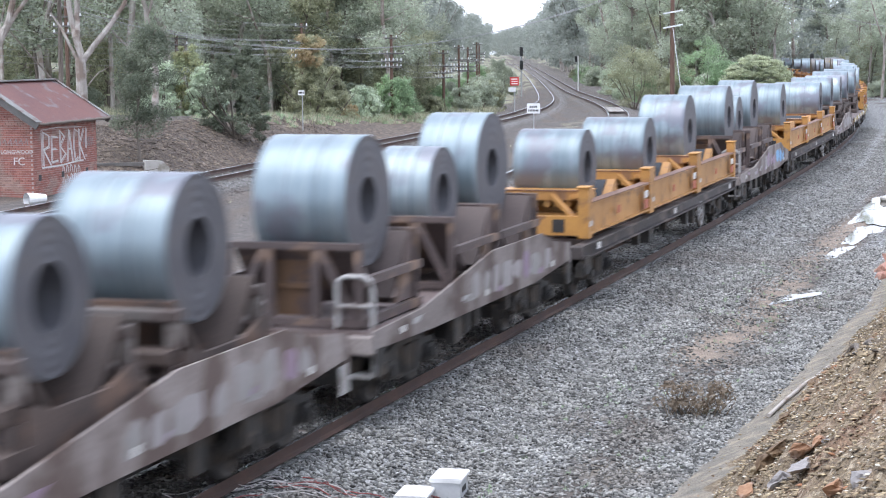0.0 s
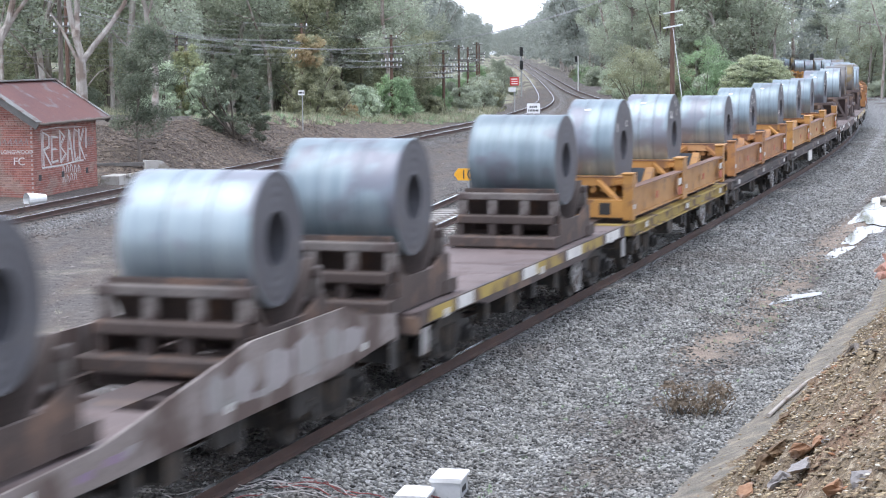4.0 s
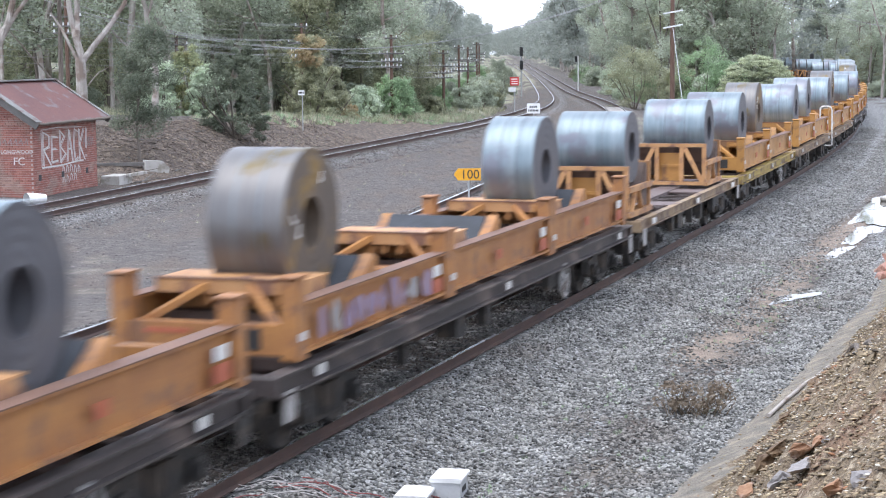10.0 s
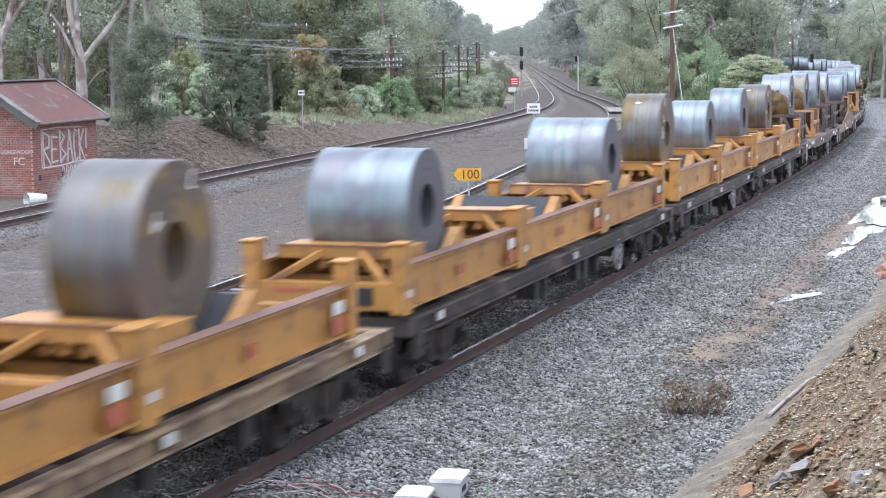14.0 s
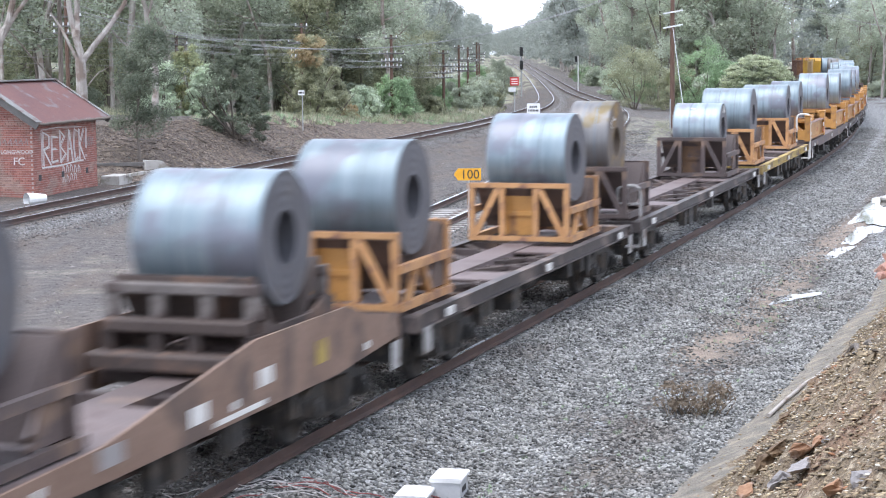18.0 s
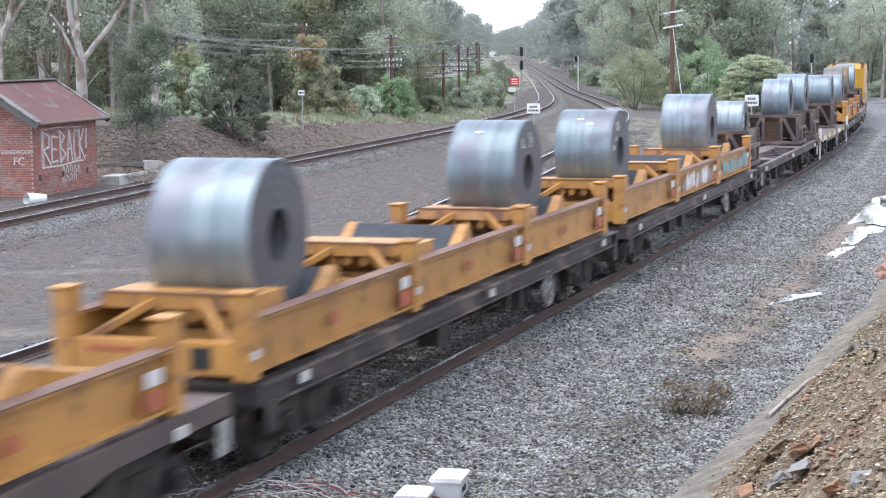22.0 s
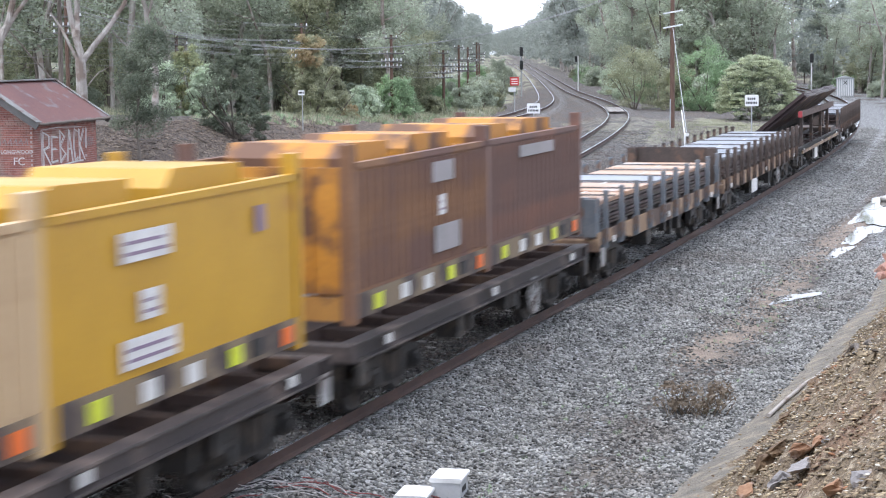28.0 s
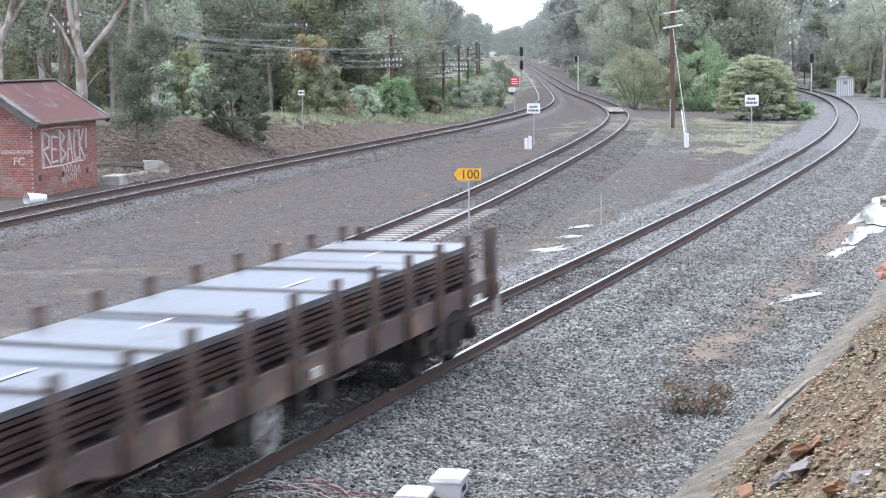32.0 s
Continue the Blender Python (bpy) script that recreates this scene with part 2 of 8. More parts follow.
SIGNWHITE = surf("white_sign", (0.80, 0.80, 0.79), (0.72, 0.72, 0.71), 0.5, 0, 4, 30, 0.02, 0.4)
SIGNAMBER = surf("amber_sign", (0.82, 0.40, 0.02), (0.76, 0.36, 0.02), 0.45, 0, 4, 30, 0.02, 0.4)
INK = surf("dark_lettering", (0.03, 0.03, 0.03), (0.05, 0.05, 0.05), 0.6, 0, 4, 30, 0.0, 0.4)
SIGNRED = surf("red_sign", (0.62, 0.05, 0.045), (0.52, 0.04, 0.04), 0.5, 0, 4, 30, 0.02, 0.4)
WIRE = surf("dull_wire", (0.28, 0.28, 0.28), (0.36, 0.36, 0.36), 0.6, 0.3, 4, 30, 0, 0.4)
INSUL = surf("white_insulator", (0.78, 0.79, 0.80), (0.68, 0.69, 0.7), 0.3, 0, 4, 30, 0, 0.4)
GUMBARK = surf("pale_gum_bark", (0.30, 0.265, 0.235), (0.44, 0.40, 0.365), 0.8, 0, 2, 20, 0.2, 0.5, (0.22, 0.17, 0.14), 1.2, 0.36, (3, 3, 0.5))
DARKBARK = surf("grey_brown_bark", (0.11, 0.09, 0.075), (0.19, 0.16, 0.135), 0.9, 0, 3, 30, 0.4, 0.5, None, 3, 0.3, (4, 4, 0.6))


def leaf(name, a, b, v=0.22):
    return surf(name, tuple(c * 0.86 for c in a), tuple(c * 1.2 for c in b), 0.6, 0, 0.7, 5, 0, 0.5, None, 1, 0.3, (1, 1, 1), v, True, 0.55)


LEAFGUM = leaf("grey_green_gum_leaves", (0.40, 0.44, 0.345), (0.50, 0.54, 0.43))
LEAFDARK = leaf("dark_gum_leaves", (0.30, 0.335, 0.26), (0.41, 0.44, 0.345))
LEAFOLIVE = leaf("olive_leaves", (0.30, 0.31, 0.20), (0.39, 0.40, 0.27))
LEAFGREEN = leaf("fresh_green_leaves", (0.27, 0.375, 0.22), (0.37, 0.48, 0.30))
LEAFPALE = leaf("pale_blue_green_leaves", (0.47, 0.55, 0.41), (0.60, 0.66, 0.52))
LEAFRED = leaf("russet_leaf_tips", (0.42, 0.30, 0.17), (0.40, 0.35, 0.21))
LEAFDRY = leaf("dry_brown_weed", (0.17, 0.125, 0.09), (0.33, 0.27, 0.20))
GRASSM = leaf("mixed_grass", (0.23, 0.26, 0.15), (0.40, 0.38, 0.28), 0.4)
STRAW = leaf("bleached_straw", (0.42, 0.38, 0.29), (0.54, 0.49, 0.38))
# far leaves: distance haze is mixed into the colour, greyer and flatter
LEAFFAR = leaf("haze_tinted_gum_leaves", (0.26, 0.285, 0.255), (0.33, 0.355, 0.315), 0.1)
LEAFSAP = leaf("dark_sapling_leaves_and_bush_shade", (0.13, 0.155, 0.11), (0.22, 0.245, 0.18))


# ---- mesh helpers ----
CACHE = {}


def mesh_of(name, bm, material, smooth=False):
    me = bpy.data.meshes.new(name)
    bm.to_mesh(me)
    bm.free()
    for m in material if isinstance(material, (list, tuple)) else [material]:
        me.materials.append(m)
    if smooth:
        me.polygons.foreach_set("use_smooth", [True] * len(me.polygons))
    return me


def part(name, bm, material, parent, label="", at=None, smooth=False):
    """One mesh object under a thing; bm is a bmesh, or a mesh that alike parts share."""
    ob = new(name, bm if isinstance(bm, bpy.types.Mesh) else mesh_of(name, bm, material, smooth))
    ob.parent = parent
    if at is not None:
        ob.matrix_basis = at
    if label:
        ob["label"] = label
    return ob


def shared(key, material, build, smooth=False):
    """A mesh that is made once for each key and material."""
    k = (key, material.name)
    if k not in CACHE:
        bm = bmesh.new()
        build(bm)
        CACHE[k] = mesh_of(str(key[0] if isinstance(key, tuple) else key), bm, material, smooth)
    return CACHE[k]


def thing(name, label, category, group="", kind="", at=None):
    ob = new(name)
    if at is not None:
        ob.matrix_basis = at
    return tagged(ob, label, category, group, kind)


def prism(bm, pts, y0, y1):
    """An outline in x and z, drawn out from y0 to y1."""
    a = [bm.verts.new((x, y0, z)) for x, z in pts]
    b = [bm.verts.new((x, y1, z)) for x, z in pts]
    n = len(pts)
    bm.faces.new(a)
    bm.faces.new(b[::-1])
    for i in range(n):
        bm.faces.new((a[i], b[i], b[(i + 1) % n], a[(i + 1) % n]))


def box(bm, x0, x1, y0, y1, z0, z1, bevel=0.0):
    if bevel:
        b = bevel
        c = [(x0 + b, z0), (x1 - b, z0), (x1, z0 + b), (x1, z1 - b), (x1 - b, z1), (x0 + b, z1), (x0, z1 - b), (x0, z0 + b)]
        prism(bm, c, y0, y1)
    else:
        prism(bm, [(x0, z0), (x1, z0), (x1, z1), (x0, z1)], y0, y1)


def bar(bm, p, q, w, h, up=(0, 0, 1)):
    """A square bar from p to q."""
    p, q = Vector(p), Vector(q)
    d = (q - p).normalized()
    s = d.cross(Vector(up))
    s = (s if s.length > 1e-4 else d.cross(Vector((0, 1, 0)))).normalized()
    u = s.cross(d)
    v = [[bm.verts.new(c + s * (i * w / 2) + u * (j * h / 2)) for i, j in ((-1, -1), (1, -1), (1, 1), (-1, 1))] for c in (p, q)]
    bm.faces.new(v[0][::-1])
    bm.faces.new(v[1])
    for i in range(4):
        bm.faces.new((v[0][i], v[0][(i + 1) % 4], v[1][(i + 1) % 4], v[1][i]))


def rod(bm, p, q, r0, r1=None, n=8, cap=True):
    """A round bar from p to q."""
    p, q = Vector(p), Vector(q)
    r1 = r0 if r1 is None else r1
    d = (q - p).normalized()
    s = d.cross(Vector((0, 0, 1)))
    s = (s if s.length > 1e-3 else Vector((1, 0, 0))).normalized()
    u = s.cross(d)
    rings = [[bm.verts.new(c + (s * math.cos(2 * math.pi * i / n) + u * math.sin(2 * math.pi * i / n)) * r) for i in range(n)] for c, r in ((p, r0), (q, r1))]
    for i in range(n):
        bm.faces.new((rings[0][i], rings[0][(i + 1) % n], rings[1][(i + 1) % n], rings[1][i]))
    if cap:
        bm.faces.new(rings[0][::-1])
        bm.faces.new(rings[1])


def ibeam(bm, x0, x1, y, z0, z1, w=0.2, t=0.03, web=0.03):
    a, b = w / 2, web / 2
    sec = [(-a, z0), (a, z0), (a, z0 + t), (b, z0 + t), (b, z1 - t), (a, z1 - t), (a, z1), (-a, z1), (-a, z1 - t), (-b, z1 - t), (-b, z0 + t), (-a, z0 + t)]
    p = [bm.verts.new((x0, y + u, v)) for u, v in sec]
    q = [bm.verts.new((x1, y + u, v)) for u, v in sec]
    bm.faces.new(p[::-1])
    bm.faces.new(q)
    for i in range(12):
        j = (i + 1) % 12
        bm.faces.new((p[i], p[j], q[j], q[i]))


def tube(bm, pts, radii, n=7, cap=False):
    """A round tube along a line of points, in one skin."""
    rings = []
    for i, p in enumerate(pts):
        d = (Vector(pts[min(i + 1, len(pts) - 1)]) - Vector(pts[max(i - 1, 0)])).normalized()
        s = d.cross(Vector((0.13, 0.21, 1)))
        s = (s if s.length > 1e-3 else Vector((1, 0, 0))).normalized()
        u = s.cross(d)
        r = radii[i] if isinstance(radii, (list, tuple)) else radii
        rings.append([bm.verts.new(Vector(p) + (s * math.cos(2 * math.pi * k / n) + u * math.sin(2 * math.pi * k / n)) * r) for k in range(n)])
    for a, b in zip(rings, rings[1:]):
        for k in range(n):
            bm.faces.new((a[k], a[(k + 1) % n], b[(k + 1) % n], b[k]))
    if cap:
        bm.faces.new(rings[0][::-1])
        bm.faces.new(rings[-1])


# ---- the three tracks, as plan curves ----
def curve_of(x0, y0, heading, nodes, bends, s0, s1, step=0.5):
    s = np.arange(s0, s1 + step / 2, step)
    k = np.interp(s, nodes, bends) / 100
    i0 = int(round(-s0 / step))
    th = np.concatenate([[0], np.cumsum((k[1:] + k[:-1]) / 2 * step)])
    th += heading - th[i0]
    dx, dy = np.sin(th) * step, np.cos(th) * step
    x = np.concatenate([[0], np.cumsum((dx[1:] + dx[:-1]) / 2)])
    y = np.concatenate([[0], np.cumsum((dy[1:] + dy[:-1]) / 2)])
    return s, x - x[i0] + x0, y - y[i0] + y0, th


MAIN = curve_of(-1.7988, 25.6713, 0.3162, [-60, -30, 0, 15, 30, 45, 60, 80, 100, 125, 150, 200, 240], [0, 0.1511, 0.1511, -0.0926, -0.0569, -0.0258, -0.1223, -0.1528, -0.1717, -0.1114, -0.1558, -0.1558, 0.0], -700, 900)
LOOP = curve_of(0.0032, 55.2271, 0.2073, [0, 20, 40, 60, 80, 100, 125, 140, 170, 200], [-0.2433, 0.0038, -0.1244, -0.1447, -0.339, -0.1707, -0.10, 0.07, 0.05, 0.0], -90, 900)
FAR = curve_of(-8.7597, 77.9509, 0.2304, [0, 25, 50, 75, 100, 125, 150, 400, 420], [0.1106, -0.0499, -0.1822, -0.3227, -0.2136, -0.0484, -0.0048, -0.0048, 0.0], -120, 900)


def on_track(track, s, off=0.0):
    S, X, Y, T = track
    t = np.interp(s, S, T)
    return np.interp(s, S, X) + off * math.cos(t), np.interp(s, S, Y) - off * math.sin(t), t


def lateral(track, X, Y):
    """Signed offset of points from a track (camera side positive) and the distance along it."""
    S, TX, TY, TH = (a[::4] for a in track)
    keep = (S > -130) & (S < 900)
    S, TX, TY, TH = S[keep], TX[keep], TY[keep], TH[keep]
    off, along = np.empty(X.size), np.empty(X.size)
    fx, fy = X.ravel(), Y.ravel()
    for a in range(0, fx.size, 20000):
        d = (fx[a:a + 20000, None] - TX) ** 2 + (fy[a:a + 20000, None] - TY) ** 2
        i = d.argmin(1)
        ddx, ddy = fx[a:a + 20000] - TX[i], fy[a:a + 20000] - TY[i]
        off[a:a + 20000] = ddx * np.cos(TH[i]) - ddy * np.sin(TH[i])
        along[a:a + 20000] = S[i] + ddx * np.sin(TH[i]) + ddy * np.cos(TH[i])
    return off.reshape(X.shape), along.reshape(X.shape)


def step01(a, b, v):
    t = np.clip((v - a) / (b - a), 0, 1)
    return t * t * (3 - 2 * t)


RNG = np.random.default_rng(7)
LAT = RNG.random((64, 64))


def value_noise(x, y):
    xi, yi = np.floor(x).astype(int), np.floor(y).astype(int)
    fx, fy = x - xi, y - yi
    fx, fy = fx * fx * (3 - 2 * fx), fy * fy * (3 - 2 * fy)
    g = lambda a, b: LAT[a % 64, b % 64]
    return (g(xi, yi) * (1 - fx) + g(xi + 1, yi) * fx) * (1 - fy) + (g(xi, yi + 1) * (1 - fx) + g(xi + 1, yi + 1) * fx) * fy


def foot_line(ms):
    """Offset from the main line at which the cutting begins to rise."""
    return np.interp(ms, [-12, -2, 4, 11, 14, 19, 21, 24, 28, 34, 60], [5.5, 5.55, 5.9, 6.05, 6.2, 6.2, 5.75, 5.75, 6.4, 6.9, 7.2])


def sand_run(ms):
    """How much of the foot path's orange sand lies bare along the main line."""
    return step01(4, 8, ms) * (1 - step01(31, 37, ms)) * (0.95 + 0.14 * np.sin(ms * 0.75 + 1.0))


def ground_height(X, Y):
    """Height of the ground, and the shares of ballast, sand, grass and rocky bank in it."""
    X, Y = np.asarray(X, float), np.asarray(Y, float)
    m, ms = lateral(MAIN, X, Y)
    b, bs = lateral(LOOP, X, Y)
    c, cs = lateral(FAR, X, Y)
    n1, n2, n3 = value_noise(X * 0.35, Y * 0.35), value_noise(X * 1.7 + 9, Y * 1.7), 0.5 + (value_noise(X * 5 + 3, Y * 5) - 0.5) * (1 - step01(44, 60, Y))
    z = -0.46 + (0.10 * (n1 - 0.5) + 0.03 * (n2 - 0.5)) * (1 - 0.85 * step01(-1, 1.5, m))
    # rocky cutting on the camera's side
    foot = foot_line(ms) + 0.16 * (value_noise(ms * 0.6, ms * 0 + 5) - 0.5)
    rise = np.clip(m - foot, 0, None)
    bank = np.where(rise < 0.65, 0.40 * rise, np.where(rise < 4.2, 0.26 + 0.9 * (rise - 0.65), 3.455 + 0.12 * (rise - 4.2)))
    bank = bank * (1 - 0.72 * step01(18, 30, ms)) * (1 - 0.5 * step01(60, 110, ms))
    rough = step01(0.4, 1.2, rise) * (ms < 120) * (1 - 0.72 * step01(16, 26, ms))
    bank = bank + rough * (0.34 * (value_noise(X * 0.9 + 2, Y * 0.9) - 0.5) + 0.22 * (n2 - 0.5) + 0.14 * (n3 - 0.5) + 0.09 * (value_noise(X * 2.6 + 5, Y * 2.6) - 0.5))
    z = z + np.clip(bank, -0.1, None)
    # a gutter in front of the bank
    z = z - 0.06 * np.exp(-((m - 4.9) / 0.6) ** 2)
    # mound behind the far track, beside the hut
    up = step01(2.6, 7.5, -c)
    mound = step01(77, 86, Y) * (1.75 - 1.2 * step01(100, 132, Y) - 0.4 * step01(132, 150, Y)) * up
    z = z + mound * (c < 0) + 0.25 * up * (c < 0) * (n1 - 0.3)
    # hillsides under the woods
    z = z + 0.10 * np.clip(-X - 14 - 0.02 * Y, 0, 220) * step01(70, 130, Y) + 0.015 * np.clip(m - 9, 0, 300) * step01(110, 180, Y)
    # grassy rise between the lines on the camera's side
    z = z + 0.45 * np.exp(-(((X - 17) / 7) ** 2 + ((Y - 112) / 16) ** 2))
    # the ballast beds
    for o, top, width in ((m, -0.215, 1.75), (b, -0.14, 1.55), (c, -0.2, 1.45)):
        bed = top + 0.02 * (n3 - 0.5) - np.clip(np.abs(o) - width, 0, None) * 0.34
        z = np.where(np.abs(o) < width + 1.5, np.maximum(z, bed), z)
    side = np.where(m > 0, 1 - 0.75 * step01(3.4, 4.4, m) + 0.55 * step01(4.5, 5.2, m), 1 - step01(2.3, 3.4 + n1, -m))
    ballast = np.maximum.reduce([np.where(np.abs(m) < 7, side, 0), 0.42 * step01(0.9, 1.5, np.abs(b)) * (1 - step01(1.5, 3.6, np.abs(b))), 0.42 * step01(-4.5, -3.2, -np.abs(b - 2.2)), 0.55 * step01(1.0, 1.4, c) * (1 - step01(1.6, 2.6 + n1, c))])
    sand = (np.exp(-((m - 4.3 + 0.6 * (n1 - 0.5)) / 0.7) ** 2) * sand_run(ms) + 0.5 * np.exp(-((m - 4.8) / 0.6) ** 2) * step01(30, 36, ms) * (1 - step01(50, 70, ms))) * (0.75 + 0.5 * n2)
    sand = np.maximum(sand, 0.7 * np.exp(-((m + 3.3) / 0.5) ** 2 - ((ms - 24) / 3.0) ** 2))
    ballast = ballast * (1 - 0.95 * np.clip(sand * 1.4, 0, 1))
    grass = step01(0.34, 0.62, 0.6 * n1 + 0.4 * n2 + 0.1) * np.clip(np.exp(-(((X - 17.5) / 9) ** 2 + ((Y - 113) / 26) ** 2)) * 2.2 + step01(95, 125, Y) * step01(2.5, 5, -c) * 1.2 + step01(150, 300, Y) * 0.7 + step01(14, 22, -c) + 0.8 * np.exp(-((m + 4.3) / 0.8) ** 2 - ((ms - 36) / 11) ** 2), 0, 1)
    grass = grass * (1 - ballast)
    crossing = np.exp(-((Y - 131.0 - 0.1 * (X - 30)) / 0.9) ** 4) * step01(24, 27, X) * (1 - step01(46, 60, X))
    ballast = np.maximum(ballast, crossing)
    rock = step01(-0.1, 0.7, rise) * (ms < 130)
    lim = 12 - 6.6 * step01(97, 108, Y)
    heap = step01(2.2, 3.2, -c) * (1 - step01(lim, lim + 2.0, -c)) * step01(74, 80, Y) * (1 - step01(124, 140, Y))
    clay = step01(-0.06, 0.08, rise) * (1 - step01(0.55, 0.85, rise + 0.5 * (n2 - 0.5))) * (1 - step01(16, 30, ms))
    # mask of the train's shade painted on the bed between the rails
    train_shade = 0.75 * (1 - step01(0.6, 1.0, np.abs(m))) * (1 - step01(10, 28, ms))
    return z, ballast, sand * (1 - rock), grass * (1 - rock) * (1 - heap), rock, heap, clay, train_shade


def zg(x, y):
    return float(ground_height(np.array([x]), np.array([y]))[0][0])


def spaced(lo, hi, fine0, fine1, step, grow):
    v = list(np.arange(fine0, fine1, step))
    s = step
    while v[-1] < hi:
        s *= grow
        v.append(v[-1] + s)
    s = step
    while v[0] > lo:
        s *= grow
        v.insert(0, v[0] - s)
    return np.array(v)


def build_ground():
    xs, ys = spaced(-900, 900, -13, 15, 0.2, 1.06), spaced(-60, 2500, 9, 62, 0.24, 1.035)
    X, Y = np.meshgrid(xs, ys)
    z, ballast, sand, grass, rock, heap, clay, train_shade = ground_height(X, Y)
    nx, ny = len(xs), len(ys)
    me = bpy.data.meshes.new("ground")
    idx = np.arange(nx * ny).reshape(ny, nx)
    quads = np.stack([idx[:-1, :-1], idx[:-1, 1:], idx[1:, 1:], idx[1:, :-1]], -1).reshape(-1, 4)
    me.from_pydata(np.stack([X, Y, z], -1).reshape(-1, 3).tolist(), [], quads.tolist())
    for nm, a in (("ballast", ballast), ("sand", sand), ("grass", grass), ("rock", rock), ("heap", heap), ("clay", clay), ("train_shade", train_shade)):
        at = me.attributes.new(nm, "FLOAT", "POINT")
        at.data.foreach_set("value", a.ravel().astype(np.float32))
    me.polygons.foreach_set("use_smooth", [True] * len(me.polygons))
    me.materials.append(ground_material())
    return tagged(new("ground", me), "dark railway earth with grey ballast, orange sand and a stony bank", "ground", kind="structure")


def ground_material():
    m, n, l, p = node_mat("railway_ground")
    tc = n.new("ShaderNodeTexCoord")

    def noise_of(scale, detail=6.0):
        t = n.new("ShaderNodeTexNoise")
        t.inputs["Scale"].default_value, t.inputs["Detail"].default_value = scale, detail
        l.new(tc.outputs["Object"], t.inputs["Vector"])
        return t.outputs["Fac"]

    def ramp(fac, stops):
        r = n.new("ShaderNodeValToRGB")
        el = r.color_ramp.elements
        while len(el) < len(stops):
            el.new(0.5)
        for e, (pos, col) in zip(el, stops):
            e.position, e.color = pos, (*col, 1)
        l.new(fac, r.inputs[0])
        return r.outputs[0]

    def blend(fac, a, b):
        x = n.new("ShaderNodeMix")
        x.data_type = "RGBA"
        l.new(fac, x.inputs["Factor"])
        l.new(a, x.inputs["A"])
        l.new(b, x.inputs["B"])
        return x.outputs["Result"]

    def attr(name, wob, lo=0.35, hi=0.65):
        a = n.new("ShaderNodeAttribute")
        a.attribute_name = name
        s = n.new("ShaderNodeMath")
        s.operation = "MULTIPLY_ADD"
        s.inputs[1].default_value = 0.9
        w = n.new("ShaderNodeMath")
        w.operation = "MULTIPLY_ADD"
        w.inputs[1].default_value, w.inputs[2].default_value = 0.8, -0.4
        l.new(wob, w.inputs[0])
        l.new(a.outputs["Fac"], s.inputs[0])
        l.new(w.outputs[0], s.inputs[2])
        r = n.new("ShaderNodeMapRange")
        r.inputs["From Min"].default_value, r.inputs["From Max"].default_value = lo, hi
        l.new(s.outputs[0], r.inputs["Value"])
        return r.outputs[0]

    big, mid, fine = noise_of(0.5), noise_of(3.5), noise_of(26, 4)
    cell = n.new("ShaderNodeTexVoronoi")
    cell.inputs["Scale"].default_value = 17.0
    l.new(tc.outputs["Object"], cell.inputs["Vector"])
    bw = n.new("ShaderNodeRGBToBW")
    l.new(cell.outputs["Color"], bw.inputs[0])
    dirt = ramp(mid, [(0.28, (0.056, 0.046, 0.041)), (0.5, (0.092, 0.078, 0.069)), (0.74, (0.155, 0.134, 0.119))])
    grit = ramp(bw.outputs[0], [(0.1, (0.045, 0.04, 0.037)), (0.6, (0.095, 0.086, 0.08)), (0.95, (0.22, 0.205, 0.195))])
    lump = n.new("ShaderNodeTexVoronoi")
    lump.inputs["Scale"].default_value = 5.5
    l.new(tc.outputs["Object"], lump.inputs["Vector"])
    bw2 = n.new("ShaderNodeRGBToBW")
    l.new(lump.outputs["Color"], bw2.inputs[0])
    coarse = ramp(bw2.outputs[0], [(0.25, (0.05, 0.043, 0.04)), (0.6, (0.085, 0.075, 0.071)), (0.9, (0.17, 0.152, 0.142))])
    dirt = blend(noise_of(9, 3), blend(fine, dirt, grit), coarse)
    stones = ramp(bw.outputs[0], [(0.15, (0.06, 0.06, 0.059)), (0.55, (0.17, 0.17, 0.168)), (0.9, (0.42, 0.42, 0.413))])
    sandc = ramp(mid, [(0.3, (0.16, 0.128, 0.102)), (0.7, (0.27, 0.212, 0.165))])
    grassc = ramp(mid, [(0.3, (0.17, 0.185, 0.115)), (0.55, (0.26, 0.25, 0.175)), (0.75, (0.36, 0.325, 0.25))])
    rockc = ramp(big, [(0.32, (0.085, 0.06, 0.038)), (0.5, (0.165, 0.118, 0.07)), (0.62, (0.20, 0.105, 0.062)), (0.78, (0.15, 0.135, 0.128))])
    rockc = blend(fine, rockc, ramp(bw.outputs[0], [(0.15, (0.06, 0.043, 0.03)), (0.6, (0.19, 0.145, 0.09)), (0.9, (0.42, 0.36, 0.27))]))
    dirt = blend(big, dirt, ramp(mid, [(0.3, (0.055, 0.048, 0.044)), (0.7, (0.125, 0.108, 0.098))]))
    drawn = n.new("ShaderNodeMapping")
    drawn.inputs["Rotation"].default_value = (0, 0, 0.25)
    drawn.inputs["Scale"].default_value = (0.55, 0.11, 1)
    l.new(tc.outputs["Object"], drawn.inputs["Vector"])
    patch = n.new("ShaderNodeTexNoise")
    patch.inputs["Scale"].default_value, patch.inputs["Detail"].default_value = 1.6, 7.0
    l.new(drawn.outputs[0], patch.inputs["Vector"])
    soft = n.new("ShaderNodeMapRange")
    soft.inputs["From Min"].default_value, soft.inputs["From Max"].default_value = 0.44, 0.66
    l.new(patch.outputs["Fac"], soft.inputs["Value"])
